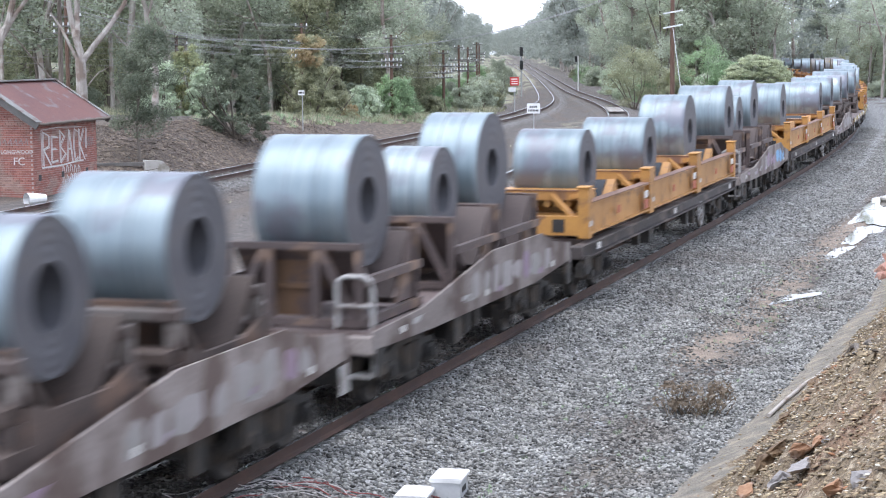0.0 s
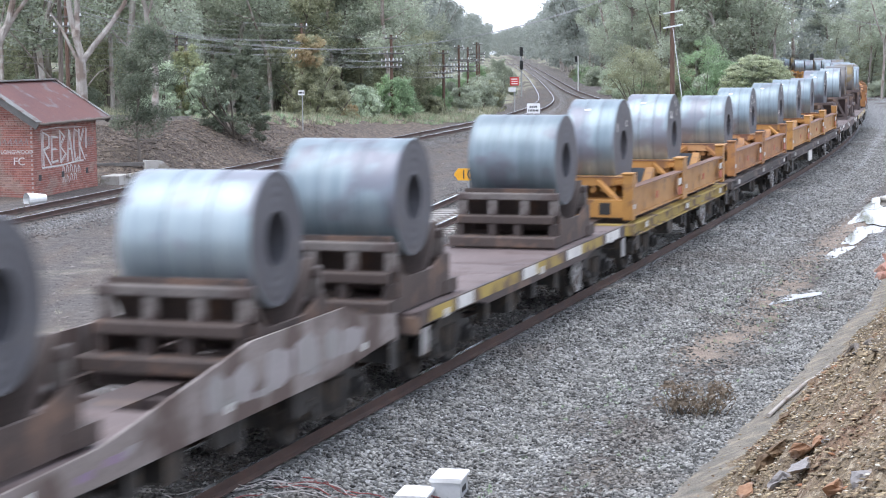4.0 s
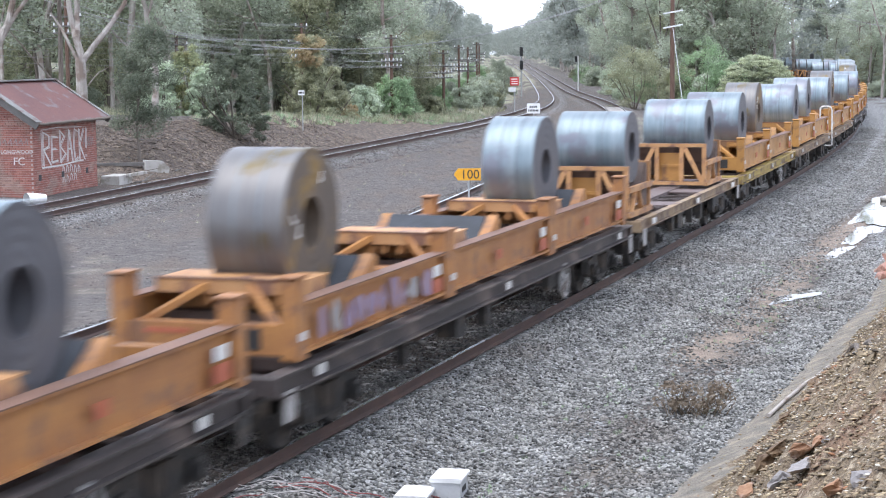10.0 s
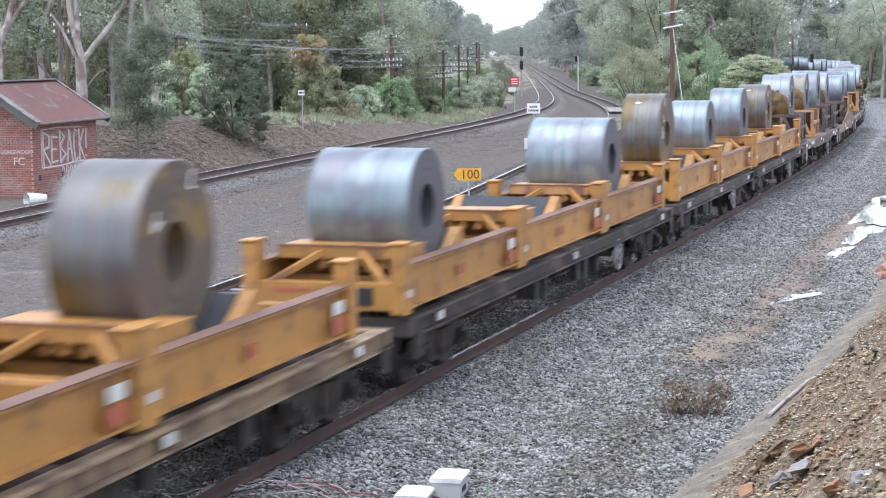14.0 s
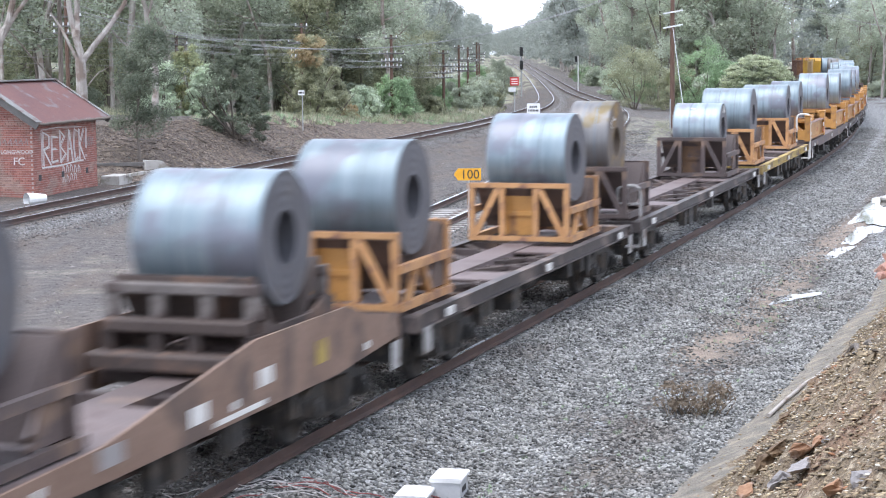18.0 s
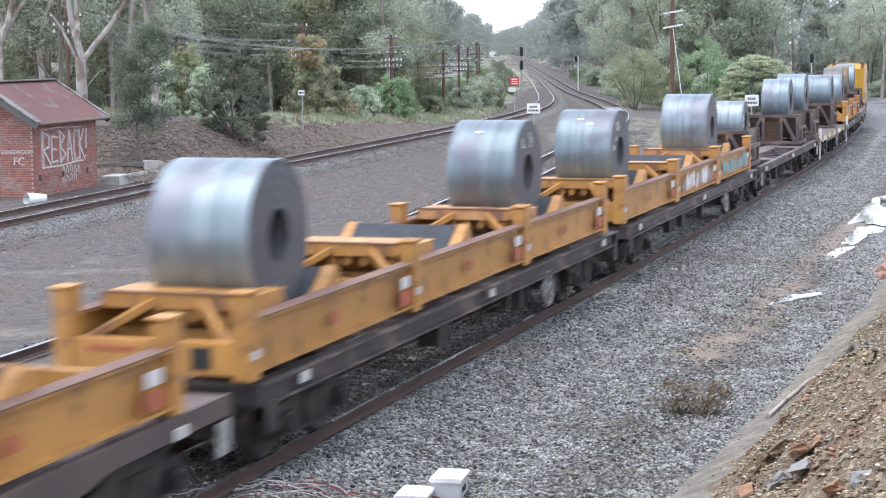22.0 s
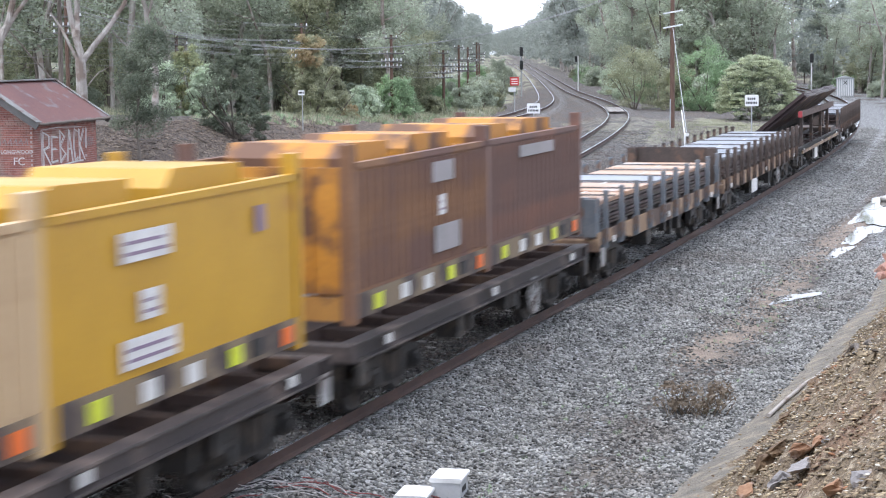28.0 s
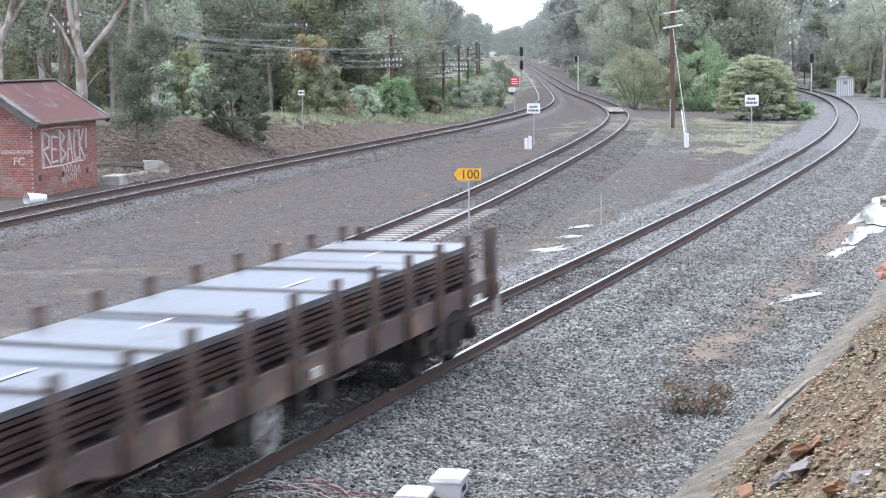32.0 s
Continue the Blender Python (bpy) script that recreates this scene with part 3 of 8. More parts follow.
    dirt = blend(soft.outputs[0], dirt, ramp(fine, [(0.3, (0.05, 0.038, 0.031)), (0.55, (0.115, 0.088, 0.07)), (0.75, (0.20, 0.165, 0.14))]))
    c = blend(attr("grass", mid), dirt, grassc)
    c = blend(attr("sand", mid, 0.3, 0.75), c, sandc)
    c = blend(attr("ballast", fine), c, stones)
    c = blend(attr("rock", mid), c, rockc)
    heapc = blend(noise_of(7, 4), ramp(mid, [(0.3, (0.072, 0.055, 0.047)), (0.5, (0.14, 0.106, 0.085)), (0.72, (0.25, 0.188, 0.138))]), ramp(bw2.outputs[0], [(0.2, (0.025, 0.02, 0.017)), (0.65, (0.09, 0.07, 0.055)), (0.92, (0.26, 0.21, 0.165))]))
    c = blend(attr("heap", mid), c, heapc)
    c = blend(attr("train_shade", mid), c, grit)
    c = blend(attr("clay", big, 0.4, 0.6), c, ramp(mid, [(0.3, (0.13, 0.118, 0.10)), (0.5, (0.19, 0.168, 0.135)), (0.7, (0.28, 0.24, 0.18))]))
    speck = n.new("ShaderNodeHueSaturation")
    sp = n.new("ShaderNodeMapRange")
    sp.inputs["From Min"].default_value, sp.inputs["From Max"].default_value = 0.3, 0.7
    sp.inputs["To Min"].default_value, sp.inputs["To Max"].default_value = 0.45, 1.6
    l.new(noise_of(70, 5), sp.inputs["Value"])
    l.new(sp.outputs[0], speck.inputs["Value"])
    l.new(c, speck.inputs["Color"])
    c = speck.outputs[0]
    l.new(c, p.inputs["Base Color"])
    p.inputs["Roughness"].default_value = 0.9
    b = n.new("ShaderNodeBump")
    b.inputs["Strength"].default_value, b.inputs["Distance"].default_value = 0.9, 0.05
    hm = n.new("ShaderNodeMath")
    hm.operation = "ADD"
    l.new(bw.outputs[0], hm.inputs[0])
    l.new(fine, hm.inputs[1])
    l.new(hm.outputs[0], b.inputs["Height"])
    l.new(b.outputs[0], p.inputs["Normal"])
    return m


build_ground()

# ---- rails and sleepers ----
RAIL_SECTION = [(-0.07, -0.165), (0.07, -0.165), (0.07, -0.152), (0.012, -0.128), (0.012, -0.045), (0.036, -0.034), (0.036, -0.004), (0.03, 0.0), (-0.03, 0.0), (-0.036, -0.004), (-0.036, -0.034), (-0.012, -0.045), (-0.012, -0.128), (-0.07, -0.152)]


def build_rail(track, s0, s1, off, dz, step):
    n = len(RAIL_SECTION)
    ss = np.arange(s0, s1, step)
    verts, faces, mats = [], [], []
    for s in ss:
        x, y, t = on_track(track, s, off)
        for u, v in RAIL_SECTION:
            verts.append((x + u * math.cos(t), y - u * math.sin(t), v + dz))
    for i in range(len(ss) - 1):
        for j in range(n):
            k = (j + 1) % n
            faces.append((i * n + j, i * n + k, (i + 1) * n + k, (i + 1) * n + j))
            mats.append(1 if j in (6, 7, 8) else 0)
    me = bpy.data.meshes.new("rail")
    me.from_pydata(verts, [], faces)
    me.materials.append(RAILSIDE)
    me.materials.append(RAILTOP)
    me.polygons.foreach_set("material_index", mats)
    return me


def sleeper_mesh(bm):
    prism(bm, [(-0.12, -0.2), (0.12, -0.2), (0.12, -0.012), (0.1, 0.0), (-0.1, 0.0), (-0.12, -0.012)], -1.25, 1.25)


def build_track(name, label, track, dz, s_rail, s_parts, s_rest, spacing, material, sink, bare=(0, 0)):
    root = thing(name, label, "railway track", kind="structure")
    for off in (-0.7525, 0.7525):
        part("rail", build_rail(track, s_rail[0], 150, off, dz, 1.0), None, root)
        part("rail", build_rail(track, 149, s_rail[1], off, dz, 3.0), None, root)
    me = shared("sleeper", material, sleeper_mesh)
    for s in np.arange(s_parts[0], s_parts[1], spacing):
        x, y, t = on_track(track, s)
        part("sleeper", me, None, root, at=pose(x, y, -0.165 + dz - (0.008 if bare[0] < s < bare[1] else sink), 0, 0, math.degrees(-t) + 90 + random.uniform(-0.6, 0.6)))
    bm = bmesh.new()
    for a, b in s_rest:
        for s in np.arange(a, b, spacing):
            x, y, t = on_track(track, s)
            bar(bm, (x - 1.25 * math.cos(t), y + 1.25 * math.sin(t), dz - 0.265 - sink), (x + 1.25 * math.cos(t), y - 1.25 * math.sin(t), dz - 0.265 - sink), 0.24, 0.17)
    tagged(part("far_sleepers", bm, material, root), kind="stuff")
    return root


build_track("railway_track", "main line of rusty rails with polished heads on grey ballast", MAIN, 0.0, (-40, 330), (-12, 70), ((-40, -12.2), (70.3, 230)), 0.6, SLEEPER, 0.052)
build_track("railway_track", "siding with bright rails and exposed pale sleepers", LOOP, 0.09, (-70, 700), (-24, 50), ((-70, -24.2), (50.3, 160)), 0.62, SLEEPER, 0.075, (-21, 3))
build_track("railway_track", "dark rusty line running past the brick hut", FAR, 0.0, (-60, 700), (-35, 50), ((-60, -35.2), (50.3, 160)), 0.66, SLEEPERDARK, 0.03)


# ---- the train ----
SPEED, GAIN = 18.1187, 0.0177234


def run(t):
    return SPEED * t + GAIN * t * t / 2


def rows_for(u, span, base=0.0, key=None):
    """Rows of a thing that rides with its middle u metres down the train, on two points span apart."""
    rows = []
    ts = [i * 1.0 for i in range(33)]
    for t in ts:
        s = u - run(t)
        ax, ay, _ = on_track(MAIN, s - span / 2)
        bx, by, _ = on_track(MAIN, s + span / 2)
        rows.append((t, pose((ax + bx) / 2, (ay + by) / 2, base, 0, 0, math.degrees(math.atan2(by - ay, bx - ax)))))
    return rows


RIDERS = []


def riding(ob, u, span, base=0.0, dx=0.0):
    RIDERS.append((ob, u, span, base, dx))
    ob.matrix_basis = rows_for(u, span, base)[0][1]
    return ob


def motions():
    for ob, u, span, base, dx in RIDERS:
        rows = rows_for(u, span, base)
        if dx:
            rows = [(t, m @ pose(dx, 0, 0)) for t, m in rows]
        walk(ob, rows)


def wheel_mesh(bm):
    prof = [(0.0, 0.84), (0.11, 0.84), (0.12, 0.76), (0.36, 0.75), (0.40, 0.82), (0.455, 0.82), (0.46, 0.72), (0.495, 0.70), (0.49, 0.685), (0.40, 0.685), (0.36, 0.72), (0.0, 0.72)]
    n = 20
    rings = []
    for i in range(n):
        a = 2 * math.pi * i / n
        rings.append([bm.verts.new((r * math.cos(a), y, r * math.sin(a))) for r, y in prof])
    for i in range(n):
        for j in range(len(prof) - 1):
            q = (rings[i][j], rings[(i + 1) % n][j], rings[(i + 1) % n][j + 1], rings[i][j + 1])
            bm.faces.new(q)
    bmesh.ops.remove_doubles(bm, verts=bm.verts, dist=1e-5)


def side_frame(bm):
    prism(bm, [(-1.25, 0.42), (-1.15, 0.66), (-0.85, 0.70), (-0.45, 0.86), (0.45, 0.86), (0.85, 0.70), (1.15, 0.66), (1.25, 0.42), (1.1, 0.36), (0.75, 0.52), (0.42, 0.26), (-0.42, 0.26), (-0.75, 0.52), (-1.1, 0.36)], 0.93, 1.06)
    for x in (-0.875, 0.875):
        box(bm, x - 0.16, x + 0.16, 0.9, 1.14, 0.34, 0.60, 0.04)
        rod(bm, (x, 1.1, 0.46), (x, 1.2, 0.46), 0.1, 0.09, 10)
    for x in (-0.2, 0.0, 0.2):
        rod(bm, (x, 1.08, 0.33), (x, 1.08, 0.72), 0.075, None, 8)


def bolster(bm):
    box(bm, -0.24, 0.24, -1.0, 1.0, 0.52, 0.80, 0.05)
    box(bm, -1.05, 1.05, -0.09, 0.09, 0.44, 0.52)
    for s in (-1, 1):
        box(bm, s * 0.3 - 0.06, s * 0.3 + 0.06, -0.95, 0.95, 0.35, 0.45)


def axle(bm):
    rod(bm, (0, -0.72, 0.46), (0, 0.72, 0.46), 0.09, None, 10)


def bogie(root, x):
    b = part("bogie", shared("bolster", DARK, bolster), None, root, at=pose(x, 0, 0))
    for r in (0, 180):
        part("side_frame", shared("side_frame", DARK, side_frame), None, b, at=pose(0, 0, 0, 0, 0, r))
    for dx in (-0.875, 0.875):
        part("axle", shared("axle", DARK, axle), None, b, at=pose(dx, 0, 0))
        for r in (0, 180):
            part("wheel", shared("wheel", DARK, wheel_mesh, True), None, b, at=pose(dx, 0, 0.46, 0, 0, r))


def coupler(bm):
    box(bm, -0.05, 0.55, -0.1, 0.1, 0.78, 1.0, 0.03)
    box(bm, 0.45, 0.75, -0.19, 0.12, 0.70, 1.08, 0.06)
    rod(bm, (0.1, 0.35, 0.95), (0.62, 0.42, 0.55), 0.03, None, 6)


def brake_wheel(bm):
    n = 20
    for i in range(n):
        a, b = 2 * math.pi * i / n, 2 * math.pi * (i + 1) / n
        bar(bm, (0.3 * math.cos(a), 0, 0.3 * math.sin(a)), (0.3 * math.cos(b), 0, 0.3 * math.sin(b)), 0.055, 0.05, (0, 1, 0))
    for a in (0.3, 1.35, 2.4):
        bar(bm, (0.3 * math.cos(a), 0, 0.3 * math.sin(a)), (-0.3 * math.cos(a), 0, -0.3 * math.sin(a)), 0.05, 0.03, (0, 1, 0))
    rod(bm, (0, 0.12, 0), (0, -0.05, 0), 0.075, 0.06, 10)


def hand_rail(bm):
    """A bent tube grab rail, standing on the headstock."""
    tube(bm, [(0, -1.22, 0.55), (0, -1.22, 1.72), (0, -1.19, 1.84), (0, -1.08, 1.9), (0, -0.82, 1.9), (0, -0.72, 1.84), (0, -0.7, 1.72), (0, -0.7, 1.2)], 0.035, 8)
    rod(bm, (0, -1.22, 1.5), (0, -0.7, 1.5), 0.025, None, 6)
    bar(bm, (0, -1.22, 0.55), (0, -0.9, 0.55), 0.22, 0.04)


def tall_rail(bm):
    """A taller bent grab rail beside the brake platform."""
    tube(bm, [(0, -1.22, 0.55), (0, -1.22, 2.1), (0, -1.19, 2.22), (0, -1.08, 2.28), (0, -0.82, 2.28), (0, -0.72, 2.22), (0, -0.7, 2.1), (0, -0.7, 1.2)], 0.035, 8)
    bar(bm, (0, -1.22, 0.55), (0, -0.9, 0.55), 0.22, 0.04)


def ladder(bm):
    for y in (-0.17, 0.17):
        bar(bm, (y, -1.27, 0.28), (y, -1.27, 1.35), 0.05, 0.03)
    for z in (0.34, 0.58, 0.82):
        bar(bm, (-0.17, -1.27, z), (0.17, -1.27, z), 0.04, 0.04)


def panel(x0, x1, z0, z1, y=-1.31):
    def build(bm):
        box(bm, x0, x1, y, y + 0.012, z0, z1)
    return build


def under_gear(bm, L, seed):
    r = random.Random(seed)
    rod(bm, (-0.9, 0.35, 0.62), (0.4, 0.35, 0.62), 0.19, None, 10)
    rod(bm, (0.9, -0.55, 0.6), (1.5, -0.55, 0.6), 0.13, None, 10)
    for x in (-L * 0.2, L * 0.16):
        rod(bm, (x, -1.0, 0.62), (x, 1.0, 0.62), 0.03, None, 6)
    rod(bm, (-L * 0.36, -0.3, 0.55), (L * 0.36, -0.3, 0.6), 0.03, None, 6)
    box(bm, -L * 0.12, -L * 0.12 + 0.5, -1.1, -0.75, 0.45, 0.85)
    q = L / 2
    prism(bm, [(-q + 3.4, 0.86), (-q + 4.4, 0.44), (q - 4.4, 0.44), (q - 3.4, 0.86)], -0.26, 0.26)
    for y in (-0.62, 0.7):
        bar(bm, (-q + 0.4, y, 0.84), (q - 0.4, y, 0.84), 0.06, 0.1)
    for k in range(7):
        x = -q + 3.2 + (L - 6.4) * k / 6
        bar(bm, (x, -1.1, 0.9), (x, -0.3, 0.5), 0.06, 0.12)
    for x in (-q + 0.75, q - 3.15, q - 0.75, -q + 3.15):
        box(bm, x - 0.05, x + 0.05, -0.9, 0.9, 0.28, 0.5)
    tube(bm, [(-q + 0.3, -0.95, 0.9), (-q + 1.2, -1.02, 0.78), (0, -0.95, 0.82), (q - 1.2, -1.02, 0.78), (q - 0.3, -0.95, 0.9)], 0.025, 6)
    for i in range(5):
        x = r.uniform(-L * 0.28, L * 0.28)
        box(bm, x, x + r.uniform(0.1, 0.35), -1.15, -1.0, r.uniform(0.4, 0.6), 0.9)


def wagon(u0, u1, kind, label, sill=None, opts=()):
    """One bogie wagon between the coupling points u0 and u1 of the train. Its x axis runs towards the train's tail."""
    um, L = (u0 + u1) / 2, (u1 - u0) - 0.95
    h = L / 2
    sill = sill or (WELLSIDE if kind == "well" else SILLDARK if kind in ("yf", "skel") else BROWN)
    root = thing("freight_wagon", label, "wagon", "wagons of the train")
    seed = int(abs(u0) * 10)
    for r in (0, 180):
        part("coupler", shared("coupler", DARK, coupler), None, root, at=pose(h if r == 0 else -h, 0, 0, 0, 0, r))
    for x in (-(h - 1.95), h - 1.95):
        bogie(root, x)
    bm = bmesh.new()
    under_gear(bm, L, seed)
    part("brake_gear", bm, DARK, root)
    # side sills
    for s in (-1, 1):
        bm = bmesh.new()
        if kind == "well":
            prism(bm, [(-h, 0.92), (-h + 2.6, 0.86), (h - 2.4, 0.84), (h, 0.98), (h, 1.30), (h - 1.2, 1.45), (h - 2.0, 1.66), (h - 5.0, 1.68), (h - 8.6, 1.22), (-h, 1.17)], s * 1.25 - 0.02, s * 1.25 + 0.02)
            box(bm, -h, h, s * 1.2 - 0.06, s * 1.2 + 0.03, 1.02, 1.1)
        elif kind == "skel" or kind == "tilt":
            ibeam(bm, -h, h, s * 1.19, 0.9, 1.14, 0.16, 0.025, 0.03)
        elif kind == "flat":
            prism(bm, [(-h, 0.96), (-h + 2.8, 0.96), (-h + 3.4, 0.86), (h - 3.4, 0.86), (h - 2.8, 0.96), (h, 0.96), (h, 1.19), (-h, 1.19)], s * 1.25 - 0.03, s * 1.25 + 0.03)
        elif kind == "stan":
            prism(bm, [(-h, 0.98), (-h + 2.4, 0.98), (-h + 3.2, 0.86), (h - 3.2, 0.86), (h - 2.4, 0.98), (h, 0.98), (h, 1.24), (-h, 1.24)], s * 1.22 - 0.03, s * 1.22 + 0.03)
        else:
            ibeam(bm, -h, h, s * 1.18, 0.86, 1.13, 0.24, 0.03, 0.03)
        part("side_sill", bm, sill, root)
    for s in (-1, 1):
        bm = bmesh.new()
        box(bm, s * h - 0.06, s * h + 0.06, -1.27, 1.27, 0.86, 1.12, 0.02)
        part("headstock", bm, sill, root)
    # centre sill
    bm = bmesh.new()
    box(bm, -h + 0.06, h - 0.06, -0.28, 0.28, 0.72, 1.12 if kind != "skel" else 1.15, 0.03)
    part("centre_sill", bm, BROWN if kind != "skel" else DECK, root)
    if kind in ("flat", "stan"):
        n = max(2, int(L / 1.2))
        for i in range(n):
            a, b = -h + L * i / n, -h + L * (i + 1) / n - 0.012
            bm = bmesh.new()
            box(bm, a, b, -1.21, 1.21, 1.125, 1.165 + 0.004 * ((i * 7) % 3))
            part("deck_plate", bm, DECK, root)
    else:
        n = max(4, int(L / 1.25))
        for i in range(n + 1):
            x = -h + 0.1 + (L - 0.2) * i / n
            bm = bmesh.new()
            box(bm, x - 0.05, x + 0.05, -1.11, 1.11, 0.95, 1.10)
            part("cross_bearer", bm, BROWN, root)
        if kind == "well":
            bm = bmesh.new()
            box(bm, -h + 0.07, -h + 4.6, -1.18, 1.18, 1.12, 1.15)
            part("deck_plate", bm, DECK, root)
            bm = bmesh.new()
            box(bm, h - 2.6, h - 0.07, -1.18, 1.18, 1.12, 1.15)
            part("deck_plate", bm, DECK, root)
        if kind == "skel":
            for k in range(6):
                a = -h + 3.0 + (L - 6.0) * k / 6
                b = a + (L - 6.0) / 6
                for s in (-1, 1):
                    bm = bmesh.new()
                    bar(bm, (a, s * 0.3, 1.08), (b, s * 1.1, 1.08), 0.09, 0.06)
                    part("diagonal", bm, DARKBROWN, root)
            for x in (-h + 4.6, h - 5.2):
                bm = bmesh.new()
                box(bm, x - 0.55, x + 0.55, -1.1, -0.3, 1.10, 1.135)
                part("deck_plate", bm, DECK, root)
    # what hangs on the camera's side
    if "brakewheel" in opts:
        x = -1.35 if "wheelmid" in opts else h * 0.42
        part("brake_wheel", shared("brake_wheel", ALLOY, brake_wheel), None, root, "pale hand brake wheel", pose(x, -1.2, 0.6))
    if "rail" in opts:
        tall = "white" in opts
        part("hand_rail", shared("tall_rail" if tall else "hand_rail", WHITE if tall else ALLOY, tall_rail if tall else hand_rail), None, root, "pale bent tube hand rail", pose(-h - 0.08 if tall else -h + 0.15 if "front" in opts else h - 0.15, 0, 0))
    if "stand" in opts:
        bm = bmesh.new()
        box(bm, -h + 0.1, -h + 0.34, 0.86, 1.1, 1.14, 2.2, 0.03)
        part("brake_stand", bm, STANPOST, root)
        if kind == "skel":
            part("brake_wheel", shared("brake_wheel", ALLOY, brake_wheel), None, root, "pale hand brake wheel", pose(-h - 0.02, 0.98, 2.12, 0, 0, -90))
    if "ladder" in opts:
        part("ladder", shared("ladder", WHITE, ladder), None, root, "white step ladder", pose(-h + 0.25, 0, 0))
        bm = bmesh.new()
        box(bm, -h + 0.02, -h + 0.4, -1.32, -1.24, 1.1, 1.55)
        part("corner_plate", bm, WHITE, root, "white painted corner plate")
    for i, x in enumerate((-h + 1.1, -0.15, h - 1.4)):
        bm = bmesh.new()
        if kind == "well":
            box(bm, x, x + 0.16, -1.285, -1.272, 1.0, 1.09)
        else:
            w = 0.34 if kind == "skel" else 0.2
            box(bm, x, x + w, -1.315, -1.285, 0.96, 1.08)
        part("reflector", bm, WHITE, root)
    for x in (-h + 0.05, h - 0.4):
        bm = bmesh.new()
        box(bm, x, x + 0.35, -1.30, -1.29, 0.55, 0.93)
        part("end_plate", bm, ALLOY if seed % 3 == 0 or kind in ("skel", "flat") else DARK, root)
    if "stripes" in opts:
        r = random.Random(seed)
        x = -h + 0.4
        i = 0
        while x < h - 0.6:
            w = r.uniform(0.5, 1.5)
            bm = bmesh.new()
            box(bm, x, min(h, x + w), -1.292, -1.28, 0.985, 1.17)
            part("edge_marking", bm, WHITE if i % 3 == 1 else YSILL, root)
            x += w + (0.0 if i % 3 else r.uniform(0, 0.6))
            i += 1
    if "tag" in opts:
        r = random.Random(seed + 5)
        tones = (PALESPRAY, PALESPRAY, PURPLESPRAY, PALESPRAY)
        x = h - 6.2
        while x < h - 1.6:
            w = r.uniform(0.35, 0.8)
            bm = bmesh.new()
            z0, z1 = 0.96 + r.uniform(0, 0.1), 1.48 + r.uniform(-0.14, 0.06)
            prism(bm, [(x, z0 + r.uniform(0, 0.12)), (x + w * 0.6, z0), (x + w, z0 + r.uniform(0, 0.2)), (x + w * r.uniform(0.8, 1.1), z1 - r.uniform(0, 0.15)), (x + w * 0.5, z1), (x + w * r.uniform(-0.1, 0.15), z1 - r.uniform(0, 0.2))], -1.2755, -1.2705)
            part("sprayed_letter", bm, BLUEPAINT if "blue" in opts and x > h - 3.6 else r.choice(tones), root)
            x += w + r.uniform(0.02, 0.25)
        for k in range(9):
            x, z = r.uniform(-h + 0.5, h - 2), r.uniform(0.98, 1.12)
            bm = bmesh.new()
            prism(bm, [(x, z), (x + r.uniform(0.15, 0.6), z - 0.03), (x + r.uniform(0.2, 0.5), z + r.uniform(0.05, 0.1)), (x + 0.05, z + 0.07)], -1.2745, -1.2705)
            part("paint_scrape", bm, r.choice((ALLOY, PALESPRAY, PURPLESPRAY)), root)
    if "patches" in opts:
        for x, w in ((-h + 0.15, 0.5), (-h + 2.2, 1.1), (-1.0, 0.35), (h - 2.4, 0.7), (h - 0.9, 0.5)):
            bm = bmesh.new()
            box(bm, x, x + w, -1.289, -1.281, 1.06, 1.18)
            part("edge_marking", bm, WHITE, root)
    if "squares" in opts:
        for x, z, w, k, mt in ((-3.2, 1.0, 0.5, 0.2, PALESPRAY), (-1.2, 1.02, 0.42, 0.2, WHITE), (0.6, 1.12, 0.4, 0.2, WHITE), (2.4, 1.08, 0.35, 0.3, YSILL), (-0.6, 0.9, 1.4, 0.06, WHITE)):
            bm = bmesh.new()
            box(bm, x, x + w, -1.2765, -1.2705, z, z + k)
            part("painted_patch", bm, mt, root)
    if "panel" in opts:
        bm = bmesh.new()
        box(bm, -h * 0.42, -h * 0.42 + 1.15, -1.34, -1.32, 0.5, 0.9)
        part("data_panel", bm, WHITE, root, "white data panel")
    riding(root, um, L - 3.9)
    return root, um, L


# ---- what the wagons carry ----
def coil_mesh(bm, r, w, hole):
    """A ring with slightly uneven windings; axis along y."""
    n = 56
    # turns of the strip stand out unevenly on the end faces
    near = [(q, -w + (0.0, 0.004, 0.001, 0.006)[i % 4]) for i, q in enumerate(np.linspace(hole, r - 0.015, 9))]
    prof = near + [(r, -w + 0.02)]
    k = 9
    for i in range(1, k):
        prof.append((r - (0.004 if i % 2 else 0.0), -w + 2 * w * i / k))
    prof += [(r, w - 0.02), (r - 0.015, w), (hole, w)]
    rings = []
    for i in range(n):
        a = 2 * math.pi * i / n
        rings.append([bm.verts.new((q * math.cos(a), y, q * math.sin(a))) for q, y in prof])
    m = len(prof)
    for i in range(n):
        for j in range(m):
            f = bm.faces.new((rings[i][j], rings[i][(j + 1) % m], rings[(i + 1) % n][(j + 1) % m], rings[(i + 1) % n][j]))
            f.smooth = True
            f.material_index = 1 if j < 8 or j >= m - 2 else 0
            f.smooth = 8 <= j < m - 2


